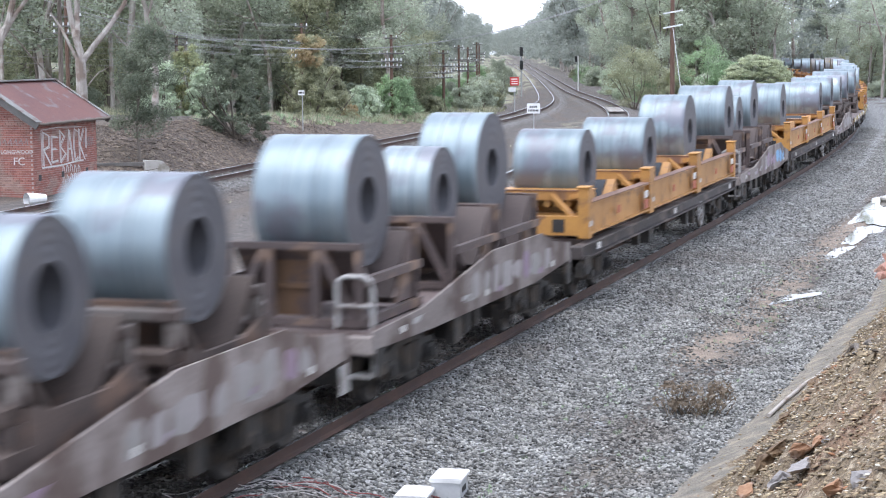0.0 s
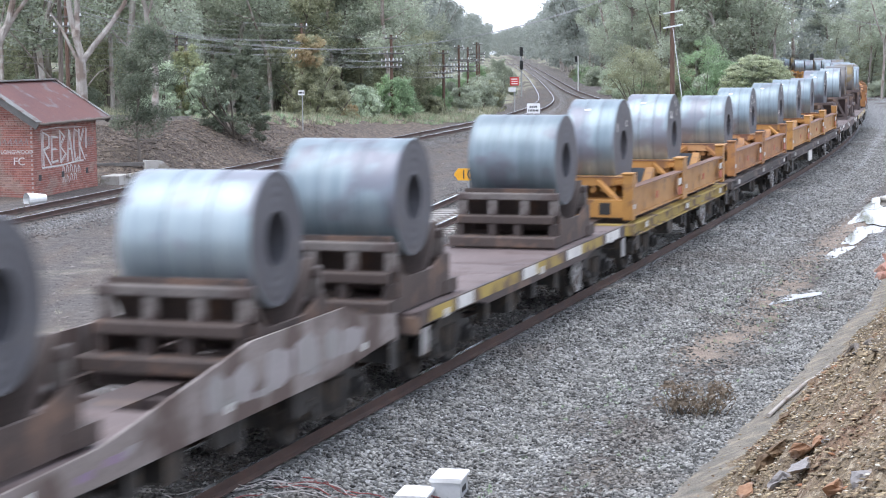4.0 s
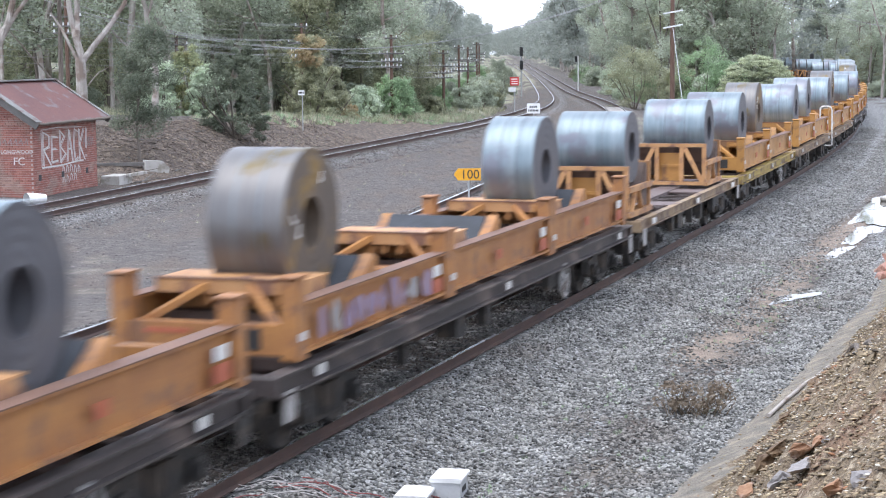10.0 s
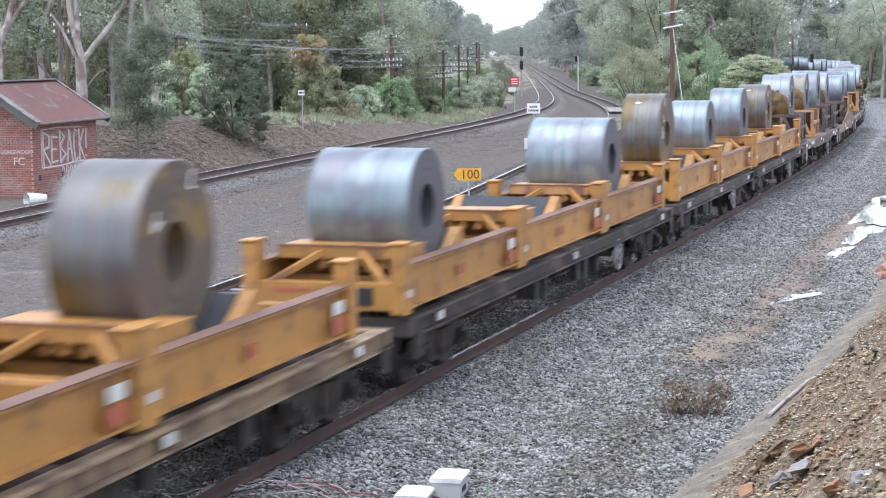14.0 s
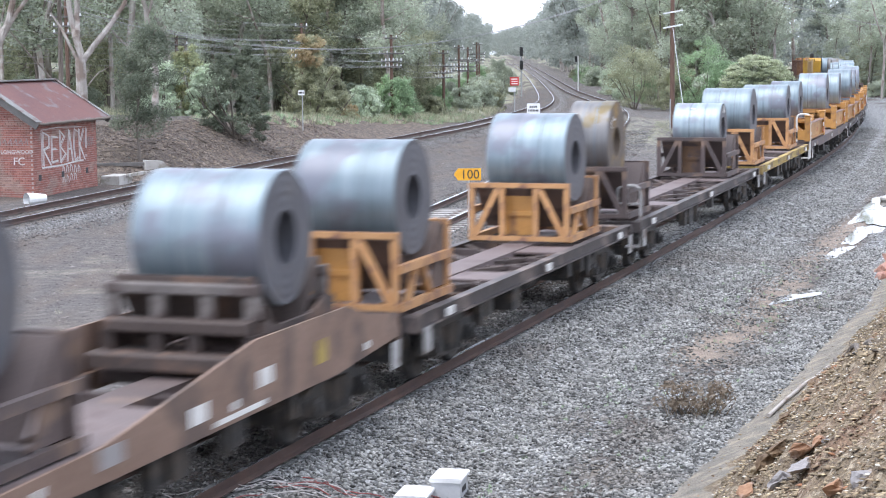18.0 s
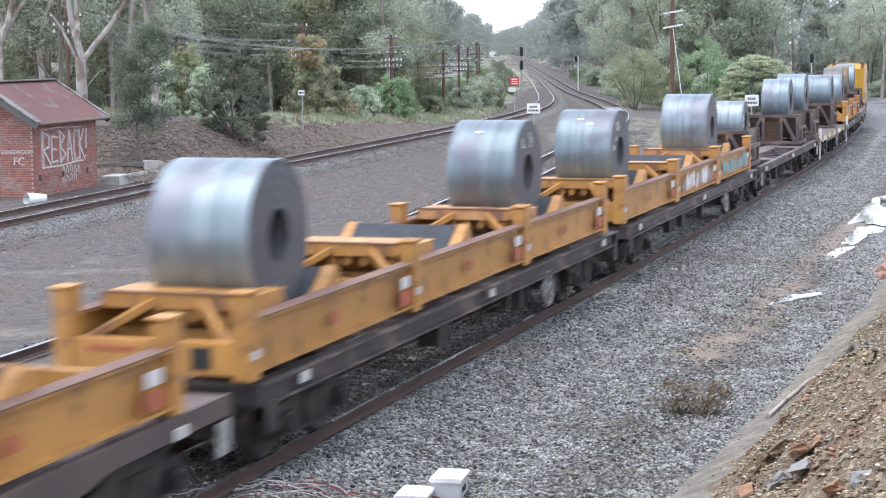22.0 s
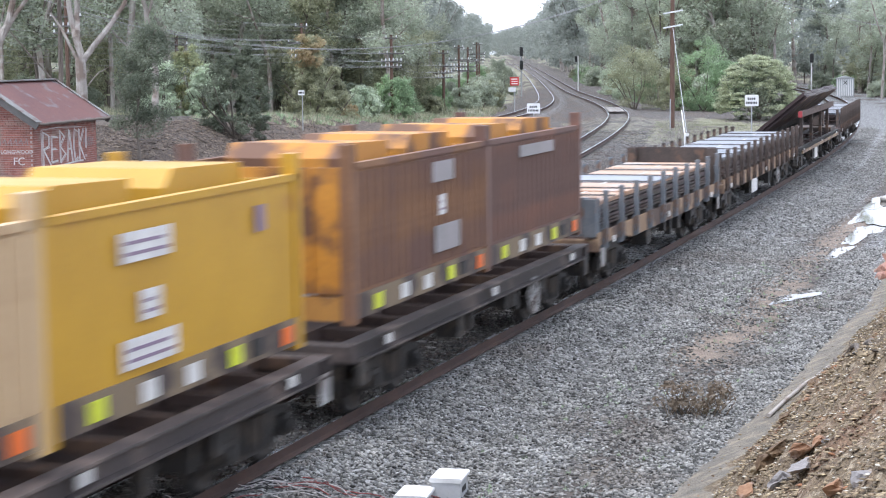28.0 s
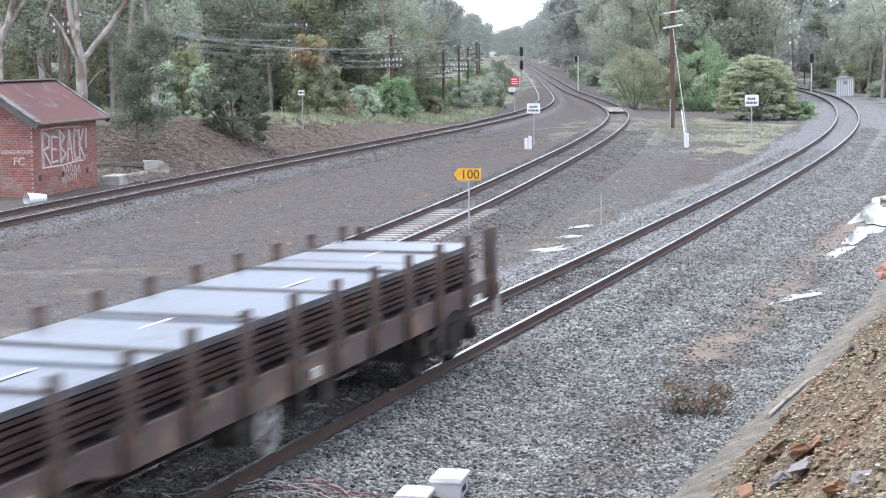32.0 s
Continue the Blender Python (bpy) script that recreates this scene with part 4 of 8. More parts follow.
def strap_mesh(bm, r, w):
    n = 40
    for i in range(n):
        a, b = 2 * math.pi * i / n, 2 * math.pi * (i + 1) / n
        p = [(r * math.cos(a), r * math.sin(a)), (r * math.cos(b), r * math.sin(b))]
        v = [bm.verts.new((p[0][0], -w, p[0][1])), bm.verts.new((p[1][0], -w, p[1][1])), bm.verts.new((p[1][0], w, p[1][1])), bm.verts.new((p[0][0], w, p[0][1]))]
        bm.faces.new(v)


COIL_LABELS = {"COIL": "large coil of blue-grey strip steel lying in a cradle", "PALE": "large coil of pale shiny strip steel in a cradle",
               "RUST": "steel strip coil with a rusty yellow stain low down", "OLIVE": "brown oily steel strip coil in a cradle"}


def steel_coil(u, w, top, bottom, tone="COIL", tags=0):
    r = round((top - bottom) / 2, 2)
    zc = bottom + r
    if u > 100:
        w = round(w - 0.07, 2)
    shift = -0.05 if u > 100 else 0.0
    body, end = {"COIL": (COIL, COILEND), "PALE": (COILPALE, COILEND), "RUST": (COILRUST, COILEND), "OLIVE": (COILOLIVE, COILENDRUST)}[tone]
    root = thing("steel_coil", COIL_LABELS[tone], "steel coil", "steel coils on the train")
    k = ("coil_body", r, w, tone)
    if k not in CACHE:
        bm = bmesh.new()
        coil_mesh(bm, r, w, 0.34)
        CACHE[k] = mesh_of("coil_body", bm, (body, end))
    part("winding", CACHE[k], None, root, at=pose(0, shift, zc, 0, random.uniform(0, 360), 0))
    for y in (-w * 0.35, w * 0.3):
        part("strap", shared(("strap", r), STRAP, lambda bm: strap_mesh(bm, r + 0.004, 0.014)), None, root, at=pose(0, y + shift, zc))
    if tone == "RUST":
        rs = random.Random(int(u * 7))
        bm = bmesh.new()
        n = 14
        q = r + 0.006
        cols = []
        for k in range(n + 1):
            y = shift - w * 0.92 + 1.84 * w * k / n
            top = 178 - 16 * math.sin(math.pi * k / n) - rs.uniform(0, 9)
            col = [radians(top + (222 - top) * j / 6) for j in range(7)]
            cols.append([bm.verts.new((q * math.cos(a), y, zc + q * math.sin(a))) for a in col])
        for p, e in zip(cols, cols[1:]):
            for j in range(6):
                bm.faces.new((p[j], p[j + 1], e[j + 1], e[j]))
        part("rust_stain", bm, RUSTSTAIN, root, "yellow-brown rust stain", smooth=True)
    if tags or tone in ("RUST", "OLIVE"):
        rs = random.Random(int(u * 3))
        for k in range(rs.randint(2, 4)):
            a = radians(rs.uniform(60, 200))
            q = rs.uniform(0.45, r - 0.2)
            x, z = q * math.cos(a), zc + q * math.sin(a)
            bm = bmesh.new()
            bar(bm, (x, shift - w - 0.006, z), (x + rs.uniform(-0.1, 0.1), shift - w - 0.006, z + rs.uniform(0.08, 0.2)), 0.01, 0.035, (1, 0, 0))
            bar(bm, (x, shift - w - 0.006, z), (x + rs.uniform(0.05, 0.15), shift - w - 0.006, z + rs.uniform(-0.05, 0.08)), 0.01, 0.03, (0, 0, 1))
            part("chalk_mark", bm, WHITE, root)
    for i in range(tags):
        bm = bmesh.new()
        a = radians(128 + 9 * i)
        for d0, d1 in ((-0.028, 0.028),):
            p = [((r + 0.006) * math.cos(a + d), (r + 0.006) * math.sin(a + d)) for d in (d0, d1)]
            y = shift + w * (0.1 - 0.35 * i)
            bm.faces.new([bm.verts.new((p[0][0], y, zc + p[0][1])), bm.verts.new((p[1][0], y, zc + p[1][1])), bm.verts.new((p[1][0], y + 0.12, zc + p[1][1])), bm.verts.new((p[0][0], y + 0.12, zc + p[0][1]))])
        part("paper_label", bm, SIGNWHITE, root)
    riding(root, u, 2.0)
    return root


def side_beam(bm):
    ibeam(bm, -2.1, 3.85, 0, 1.27, 1.9, 0.2, 0.035, 0.03)


def beam_cap(bm):
    box(bm, -1.9, 3.72, -0.115, 0.115, 1.9, 1.915)


def saddle(bm):
    """A flat table across the frame, on which the coil's flank leans."""
    box(bm, -1.42, -0.5, -1.0, 1.0, 2.06, 2.085)
    box(bm, -1.42, -1.37, -1.0, 1.0, 1.9, 2.06)
    prism(bm, [(-0.78, 1.62), (-0.42, 1.55), (-0.46, 1.8), (-0.62, 2.06), (-0.78, 2.06)], -1.0, 1.0)
    for y in (-1.0, 0.97):
        prism(bm, [(-1.42, 1.9), (-0.78, 1.7), (-0.78, 2.06), (-1.42, 2.06)], y, y + 0.03)


def saddle_edge(bm):
    box(bm, -1.44, -1.38, -1.02, 1.02, 2.085, 2.105)


def saddle_foot(bm):
    box(bm, -1.1, -0.6, -1.02, 1.02, 1.3, 1.62)


def buffer(bm):
    rod(bm, (-1.36, 0, 1.82), (-1.08, 0, 1.82), 0.075, 0.095, 10)
    rod(bm, (-1.08, 0, 1.82), (-0.8, 0, 1.82), 0.06, None, 8)


def rear_block(bm):
    prism(bm, [(0.55, 1.5), (1.25, 1.5), (1.25, 2.1), (1.12, 2.16), (0.6, 1.84)], -0.09, 0.09)


def rear_pad(bm):
    prism(bm, [(0.5, 1.45), (1.14, 1.45), (1.14, 2.12), (1.02, 2.15), (0.52, 1.76)], -0.84, 0.84)


def post(bm):
    box(bm, -0.14, 0.14, -0.11, 0.11, 1.2, 2.2, 0.02)
    box(bm, -0.17, 0.17, -0.13, 0.13, 2.2, 2.24, 0.015)


def coil_frame(u, rusty=False, mat=None, graffiti=None):
    """A 20-foot cradle frame with one coil bay; its bay lies at x = 0."""
    m = mat or YELLOW
    root = thing("coil_cradle", "yellow steel cradle frame with rusted top edges bolted on a wagon" if not rusty else "rust-stained yellow cradle frame on a wagon", "cradle", "coil cradles on the train")
    for y in (-1.14, 1.14):
        part("side_beam", shared("side_beam", m, side_beam), None, root, at=pose(0, y, 0))
        part("beam_cap", shared("beam_cap", RUSTTOP, beam_cap), None, root, at=pose(0, y, 0))
        for x in (-2.02, 3.78) if y < 0 else (-2.02,):
            part("post", shared("post", m, post), None, root, at=pose(x, y, 0))
    part("saddle", shared("saddle", YELLOW_OLD if rusty else m, saddle), None, root)
    part("saddle_edge", shared("saddle_edge", RUSTTOP, saddle_edge), None, root, "rusted top edge")
    part("saddle_foot", shared("saddle_foot", RUST if rusty else m, saddle_foot), None, root)
    for y in (-0.62, -0.4, -0.18, 0.1, 0.32):
        part("buffer", shared("buffer", m, buffer), None, root, at=pose(0, y, 0))
    part("strut", shared("post_strut", m, lambda bm: bar(bm, (-1.98, -1.12, 2.06), (-1.4, -0.72, 1.97), 0.08, 0.09)), None, root)
    for y in (-0.94, 0.94):
        part("stop_block", shared("stop_block", m, rear_block), None, root, at=pose(0, y, 0))
    part("rubber_pad", shared("rubber_pad", RUBBER, rear_pad), None, root, "black rubber pad")
    for s in (-1, 1):
        part("strut", shared(("strut", s), m, lambda bm: bar(bm, (-1.98, s * 0.9, 1.6), (-1.4, s * 0.3, 2.0), 0.09, 0.09)), None, root)
    part("dark_hatch", shared("dark_hatch", DARK, lambda bm: box(bm, -2.14, -2.131, -0.75, -0.5, 1.32, 1.58)), None, root)
    part("end_mark", shared("end_mark", REDM, lambda bm: box(bm, -2.14, -2.131, 0.2, 0.8, 1.5, 1.56)), None, root)
    for x in (-2.05, 3.72):
        part("end_beam", shared(("end_beam", x), m, lambda bm: box(bm, x - 0.08, x + 0.08, -1.03, 1.03, 1.26, 1.64)), None, root)
    part("floor_beam", shared("floor_beam", m, lambda bm: [box(bm, x, x + 0.2, -1.03, 1.03, 1.3, 1.48) for x in (1.5, 2.6)]), None, root)
    part("name_plate", shared("name_plate", WHITE, panel(3.05, 3.4, 1.60, 1.76, -1.262)), None, root, "white plate with unreadable bars")
    part("warning_patch", shared("warning_patch", REDM, panel(3.0, 3.45, 1.36, 1.56, -1.262)), None, root)
    part("warning_patch", shared("warning_patch2", REDM, panel(0.35, 0.6, 1.5, 1.66, -1.262)), None, root)
    part("corner_tag", shared("corner_tag", WHITE, panel(-2.12, -1.92, 1.45, 1.55, -1.268)), None, root)
    if graffiti:
        r = random.Random(int(u))
        x = -1.5
        while x < 2.8:
            w = r.uniform(0.2, 0.45)
            z0, z1 = 1.34 + r.uniform(0, 0.08), 1.8 + r.uniform(-0.1, 0.05)
            bm = bmesh.new()
            prism(bm, [(x + w * 0.1, z0 + r.uniform(0, 0.1)), (x + w * r.uniform(0.4, 0.7), z0), (x + w, z0 + r.uniform(0, 0.2)), (x + w * r.uniform(0.8, 1.15), z1 - r.uniform(0, 0.2)), (x + w * r.uniform(0.3, 0.6), z1), (x - w * r.uniform(0, 0.2), z1 - r.uniform(0.05, 0.25))], -1.268, -1.262)
            part("spray_patch", bm, r.choice((graffiti, graffiti, PALESPRAY)), root)
            x += w + r.uniform(0.02, 0.22)
    riding(root, u, 4.5)
    return root


def end_rail(bm):
    box(bm, -0.05, 0.05, -1.02, 1.02, -0.045, 0.045)


def end_post(bm):
    box(bm, -0.04, 0.04, -0.055, 0.055, 1.295, 2.245)


def end_brace(bm):
    bar(bm, (-0.02, 0.9, 1.3), (-0.02, 0.42, 2.24), 0.115, 0.06, (1, 0, 0))


def side_rail(bm):
    box(bm, -1.1, 1.3, -0.05, 0.05, -0.06, 0.06)


def side_brace(bm):
    bar(bm, (-0.2, 0, 1.25), (0.2, 0, 1.80), 0.07, 0.1, (0, 1, 0))


def gusset(bm):
    prism(bm, [(0.42, 1.32), (1.12, 1.32), (1.12, 2.24), (1.02, 2.3)], -0.02, 0.02)


def trestle_ends(root, mat):
    for x, turn in ((-1.16, 0), (1.16, 180)):
        f = pose(x, 0, 0, 0, 0, turn)
        for z in (1.25, 2.29):
            part("end_rail", shared("end_rail", mat, end_rail), None, root, at=f @ pose(0, 0, z))
        for y in (-0.96, -0.34, 0.34, 0.96):
            part("end_post", shared("end_post", mat, end_post), None, root, at=f @ pose(0, y, 0))
        part("brace", shared("end_brace", mat, end_brace), None, root, at=f)
        part("brace", shared("end_brace", mat, end_brace), None, root, at=f @ pose(-0.04, 0, 0, 0, 0, 180))
    for y in (-0.99, 0.99):
        for z in (1.24, 1.80):
            part("side_rail", shared("side_rail", mat, side_rail), None, root, at=pose(0, y, z))
        part("gusset", shared("gusset", mat if mat is BROWN else RUST, gusset), None, root, at=pose(0, y * 0.94, 0))
        if y < 0 and mat is not BROWN:
            for x, k in ((-0.55, 0), (0.1, 180)):
                part("brace", shared("side_brace", mat, side_brace), None, root, at=pose(x, y, 0, 0, 0, k))


def bed_plate(bm):
    prism(bm, [(0.28, 1.42), (0.4, 1.42), (1.1, 2.2), (1.1, 2.3), (1.04, 2.3)], -0.9, 0.9)
    prism(bm, [(-0.28, 1.42), (-0.4, 1.42), (-1.06, 2.2), (-1.06, 2.28), (-1.0, 2.28)], -0.9, 0.9)


def inner_panel(bm):
    box(bm, -0.95, -0.91, -0.34, 0.34, 1.3, 2.2)
    box(bm, -1.0, -0.9, -0.34, 0.34, 1.68, 1.76)


def trestle(u, mat, label):
    """A braced trestle for one coil, standing on the deck."""
    root = thing("coil_trestle", label, "trestle", "coil trestles on the train")
    trestle_ends(root, mat)
    part("bed_plate", shared("bed_plate", BROWN if mat is BROWN else RUST, bed_plate), None, root)
    part("inner_panel", shared("inner_panel", YELLOW if mat is YELLOW_OLD else INNERRUST, inner_panel), None, root)
    riding(root, u, 2.0)
    return root


def stand_end(bm):
    """Top rail of a plate stand."""
    box(bm, -0.07, 0.07, -1.0, 1.0, 2.06, 2.2, 0.02)


def stand_post(bm):
    box(bm, -0.05, 0.05, 0, 0.18, 1.78, 2.06)


def stand_block(bm):
    box(bm, -0.2, 0.06, 0, 0.15, 1.4, 1.62)


def stand_step(bm):
    box(bm, -0.25, 0.12, -0.95, 0.95, 1.62, 1.78, 0.02)


def stand_foot(bm):
    box(bm, -0.5, 0.1, -1.05, 1.05, 1.2, 1.4, 0.02)


def stand_side(bm):
    prism(bm, [(-1.1, 1.2), (1.25, 1.2), (1.25, 1.78), (1.1, 1.84), (0.5, 1.66), (-0.5, 1.66), (-1.1, 1.78)], -0.03, 0.03)


def solid_stand(u, mat, label):
    """A plate stand with openings under its top rail and stepped beams in front."""
    root = thing("coil_stand", label, "coil stand", "coil stands on the train")
    for x, k in ((-1.08, 0), (1.08, 180)):
        f = pose(x, 0, 0, 0, 0, k)
        part("top_rail", shared("stand_end", STANDGREY, stand_end), None, root, "worn grey top rail", f)
        for y in (-1.0, -0.42, 0.22, 0.82):
            part("stand_post", shared("stand_post", STANDGREY, stand_post), None, root, at=f @ pose(0, y, 0))
        for y in (-1.0, -0.3, 0.2, 0.85):
            part("stand_block", shared("stand_block", mat, stand_block), None, root, at=f @ pose(0, y, 0))
        part("step_beam", shared("stand_step", mat, stand_step), None, root, at=f)
        part("foot_beam", shared("stand_foot", mat, stand_foot), None, root, at=f)
    for y in (-1.0, 1.0):
        part("side_plate", shared("stand_side", mat, stand_side), None, root, at=pose(0, y, 0))
    part("bed_plate", shared("bed_plate", mat, bed_plate), None, root)
    riding(root, u, 2.0)
    return root


def container(u, mat, label, hollow, ribs=False, marks=()):
    """An open-topped 20-foot steel box, its sides and top frame round a load of sloped covers."""
    root = thing("open_container", label, "container", "containers on the train")
    for y in (-1.19, 1.19):
        bm = bmesh.new()
        box(bm, -3.0, 3.0, y - 0.025, y + 0.025, 1.75, 3.4)
        part("side_wall", bm, mat, root)
        if ribs:
            for i in range(20):
                x = -2.85 + i * 0.3
                part("rib", shared(("rib", y), mat, lambda b: box(b, -0.05, 0.05, y + (-0.055 if y < 0 else 0.026), y + (-0.026 if y < 0 else 0.055), 1.8, 3.36)), None, root, at=pose(x, 0, 0))
        bm = bmesh.new()
        box(bm, -3.03, 3.03, y - 0.06, y + 0.06, 3.4, 3.48)
        part("top_rail", bm, mat, root)
        bm = bmesh.new()
        box(bm, -3.03, 3.03, y - 0.05, y + 0.05, 1.42, 1.75)
        part("bottom_rail", bm, GRIME, root, "grimy brown bottom rail")
    for x in (-2.98, 2.98):
        bm = bmesh.new()
        box(bm, x - 0.03, x + 0.03, -1.16, 1.16, 1.75, 3.42)
        part("end_wall", bm, hollow, root)
        for y in (-0.6, 0.0, 0.6):
            part("end_rib", shared("end_rib", hollow, lambda b: box(b, -0.06, 0.06, -0.05, 0.05, 1.76, 3.4)), None, root, at=pose(x, y, 0))
        bm = bmesh.new()
        box(bm, x - 0.04, x + 0.04, -1.16, 1.16, 1.4, 1.72)
        part("end_sill", bm, YELLOW, root)
        for y in (-1.16, 1.16):
            bm = bmesh.new()
            box(bm, x - 0.09, x + 0.09, y - 0.09, y + 0.09, 1.36, 3.72)
            part("corner_post", bm, mat, root)
    for x0, x1 in ((-2.4, -0.6), (0.2, 2.2)):
        bm = bmesh.new()
        prism(bm, [(x0, 3.3), (x1, 3.3), (x1, 3.66), (x0 + 0.2, 3.7), (x0, 3.5)], -0.85, 0.85)
        part("load_cover", bm, hollow, root)
    for x0, x1, z0, z1, mt in marks:
        bm = bmesh.new()
        box(bm, x0, x1, -1.262, -1.25, z0, z1)
        panel_ob = part("marking", bm, mt, root)
        if mt is WHITE:
            for k in range(2):
                bm = bmesh.new()
                zz = z0 + (z1 - z0) * (0.22 + 0.36 * k)
                box(bm, x0 + 0.06, x1 - 0.06 - 0.1 * k, -1.266, -1.2622, zz, zz + (z1 - z0) * 0.12)
                part("text_bar", bm, PURPLESPRAY, panel_ob)
    for i, x in enumerate((-2.3, -1.2, -0.2, 0.9, 1.5, 2.4)):
        bm = bmesh.new()
        box(bm, x, x + 0.32, -1.262, -1.245, 1.48, 1.68)
        part("reflector", bm, (LIME, WHITE, WHITE, LIME, DARK, ORANGE)[i], root)
    riding(root, u, 4.0)
    return root


def stanchion(bm):
    box(bm, -0.05, 0.05, -1.35, -1.25, 0.9, 2.08, 0.012)
    box(bm, -0.11, 0.11, -1.31, -1.22, 0.88, 1.3)
    bar(bm, (0.0, -1.25, 1.75), (0.35, -1.25, 1.2), 0.06, 0.06, (0, 1, 0))


def stanchion_far(bm):
    box(bm, -0.05, 0.05, 1.25, 1.35, 0.9, 2.04, 0.012)
    box(bm, -0.11, 0.11, 1.22, 1.31, 0.88, 1.3)


def plate_load(u, L, mats, label, seed):
    """A stack of long plates on bearers, with dark packing bars across."""
    root = thing("plate_stack", label, "steel plates", "stacks of steel plate on the train")
    r = random.Random(seed)
    h = L / 2
    for i in range(7):
        x = -h + 0.5 + (L - 1.0) * i / 6
        bm = bmesh.new()
        box(bm, x - 0.06, x + 0.06, -1.15, 1.15, 1.166, 1.3)
        part("bearer", bm, BARGE, root)
    z = 1.3
    for i in range(7):
        bm = bmesh.new()
        a, b = -h + r.uniform(0, 0.5), h - r.uniform(0, 0.7)
        box(bm, a, b, -1.14 + r.uniform(0, 0.06), 1.14 - r.uniform(0, 0.1), z, z + 0.05)
        # the six lower plates take a darker colour than the top one
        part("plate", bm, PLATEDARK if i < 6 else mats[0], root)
        z += 0.075
    for i in range(5):
        a = -h + 0.2 + (L - 0.4) * i / 5
        bm = bmesh.new()
        box(bm, a, a + (L - 0.4) / 5 - r.uniform(0.02, 0.25), -1.12, 1.08, z - 0.02, z + 0.012 + 0.006 * (i % 3))
        part("plate", bm, mats[i % len(mats)], root)
    for i in range(6):
        x = -h + L * (i + 0.7) / 6.5
        bm = bmesh.new()
        bar(bm, (x, -1.16, z + 0.035), (x + r.uniform(-0.1, 0.1), 1.16, z + 0.035), 0.06, 0.03)
        part("packing_bar", bm, BARGE, root)
    for i in range(4):
        x = -h + L * (i + 0.5) / 4.2
        bm = bmesh.new()
        box(bm, x, x + 0.9, -0.3 + 0.2 * (i % 2), -0.24 + 0.2 * (i % 2), z + 0.02, z + 0.024)
        part("chalk_mark", bm, WHITE, root)
    riding(root, u, L * 0.6)
    return root


def stanchion_wagon(u0, u1, label, plates, plabel, post_mat, bulkheads=False, opts=()):
    root, um, L = wagon(u0, u1, "stan", label, TANSILL if "tan" in opts else BROWN, opts)
    h = L / 2
    n = int(L / 1.35)
    for i in range(n):
        x = -h + 0.45 + (L - 0.9) * i / (n - 1)
        part("stanchion", shared("stanchion", post_mat, stanchion), None, root, at=pose(x, 0, 0))
        part("stanchion", shared("stanchion_far", post_mat, stanchion_far), None, root, at=pose(x, 0, 0))
    for x in (-h + 0.1, h - 0.1):
        if not bulkheads:
            for y in (-1.12, 1.12):
                bm = bmesh.new()
                box(bm, x - 0.05, x + 0.05, y - 0.06, y + 0.06, 1.17, 2.0)
                part("end_stake", bm, post_mat, root)
            continue
        bm = bmesh.new()
        if bulkheads:
            box(bm, x - 0.05, x + 0.05, -1.2, 1.2, 1.17, 2.22 if x > 0 else 1.95)
            for y in (-1.1, 1.1):
                box(bm, x - 0.2, x + 0.2, y - 0.12, y + 0.12, 1.17, 2.2 if x > 0 else 1.93)
        part("bulkhead", bm, STANPOST if x > 0 else STEELBLUE, root)
    plate_load(um, L - 1.0, plates, plabel, int(u0))


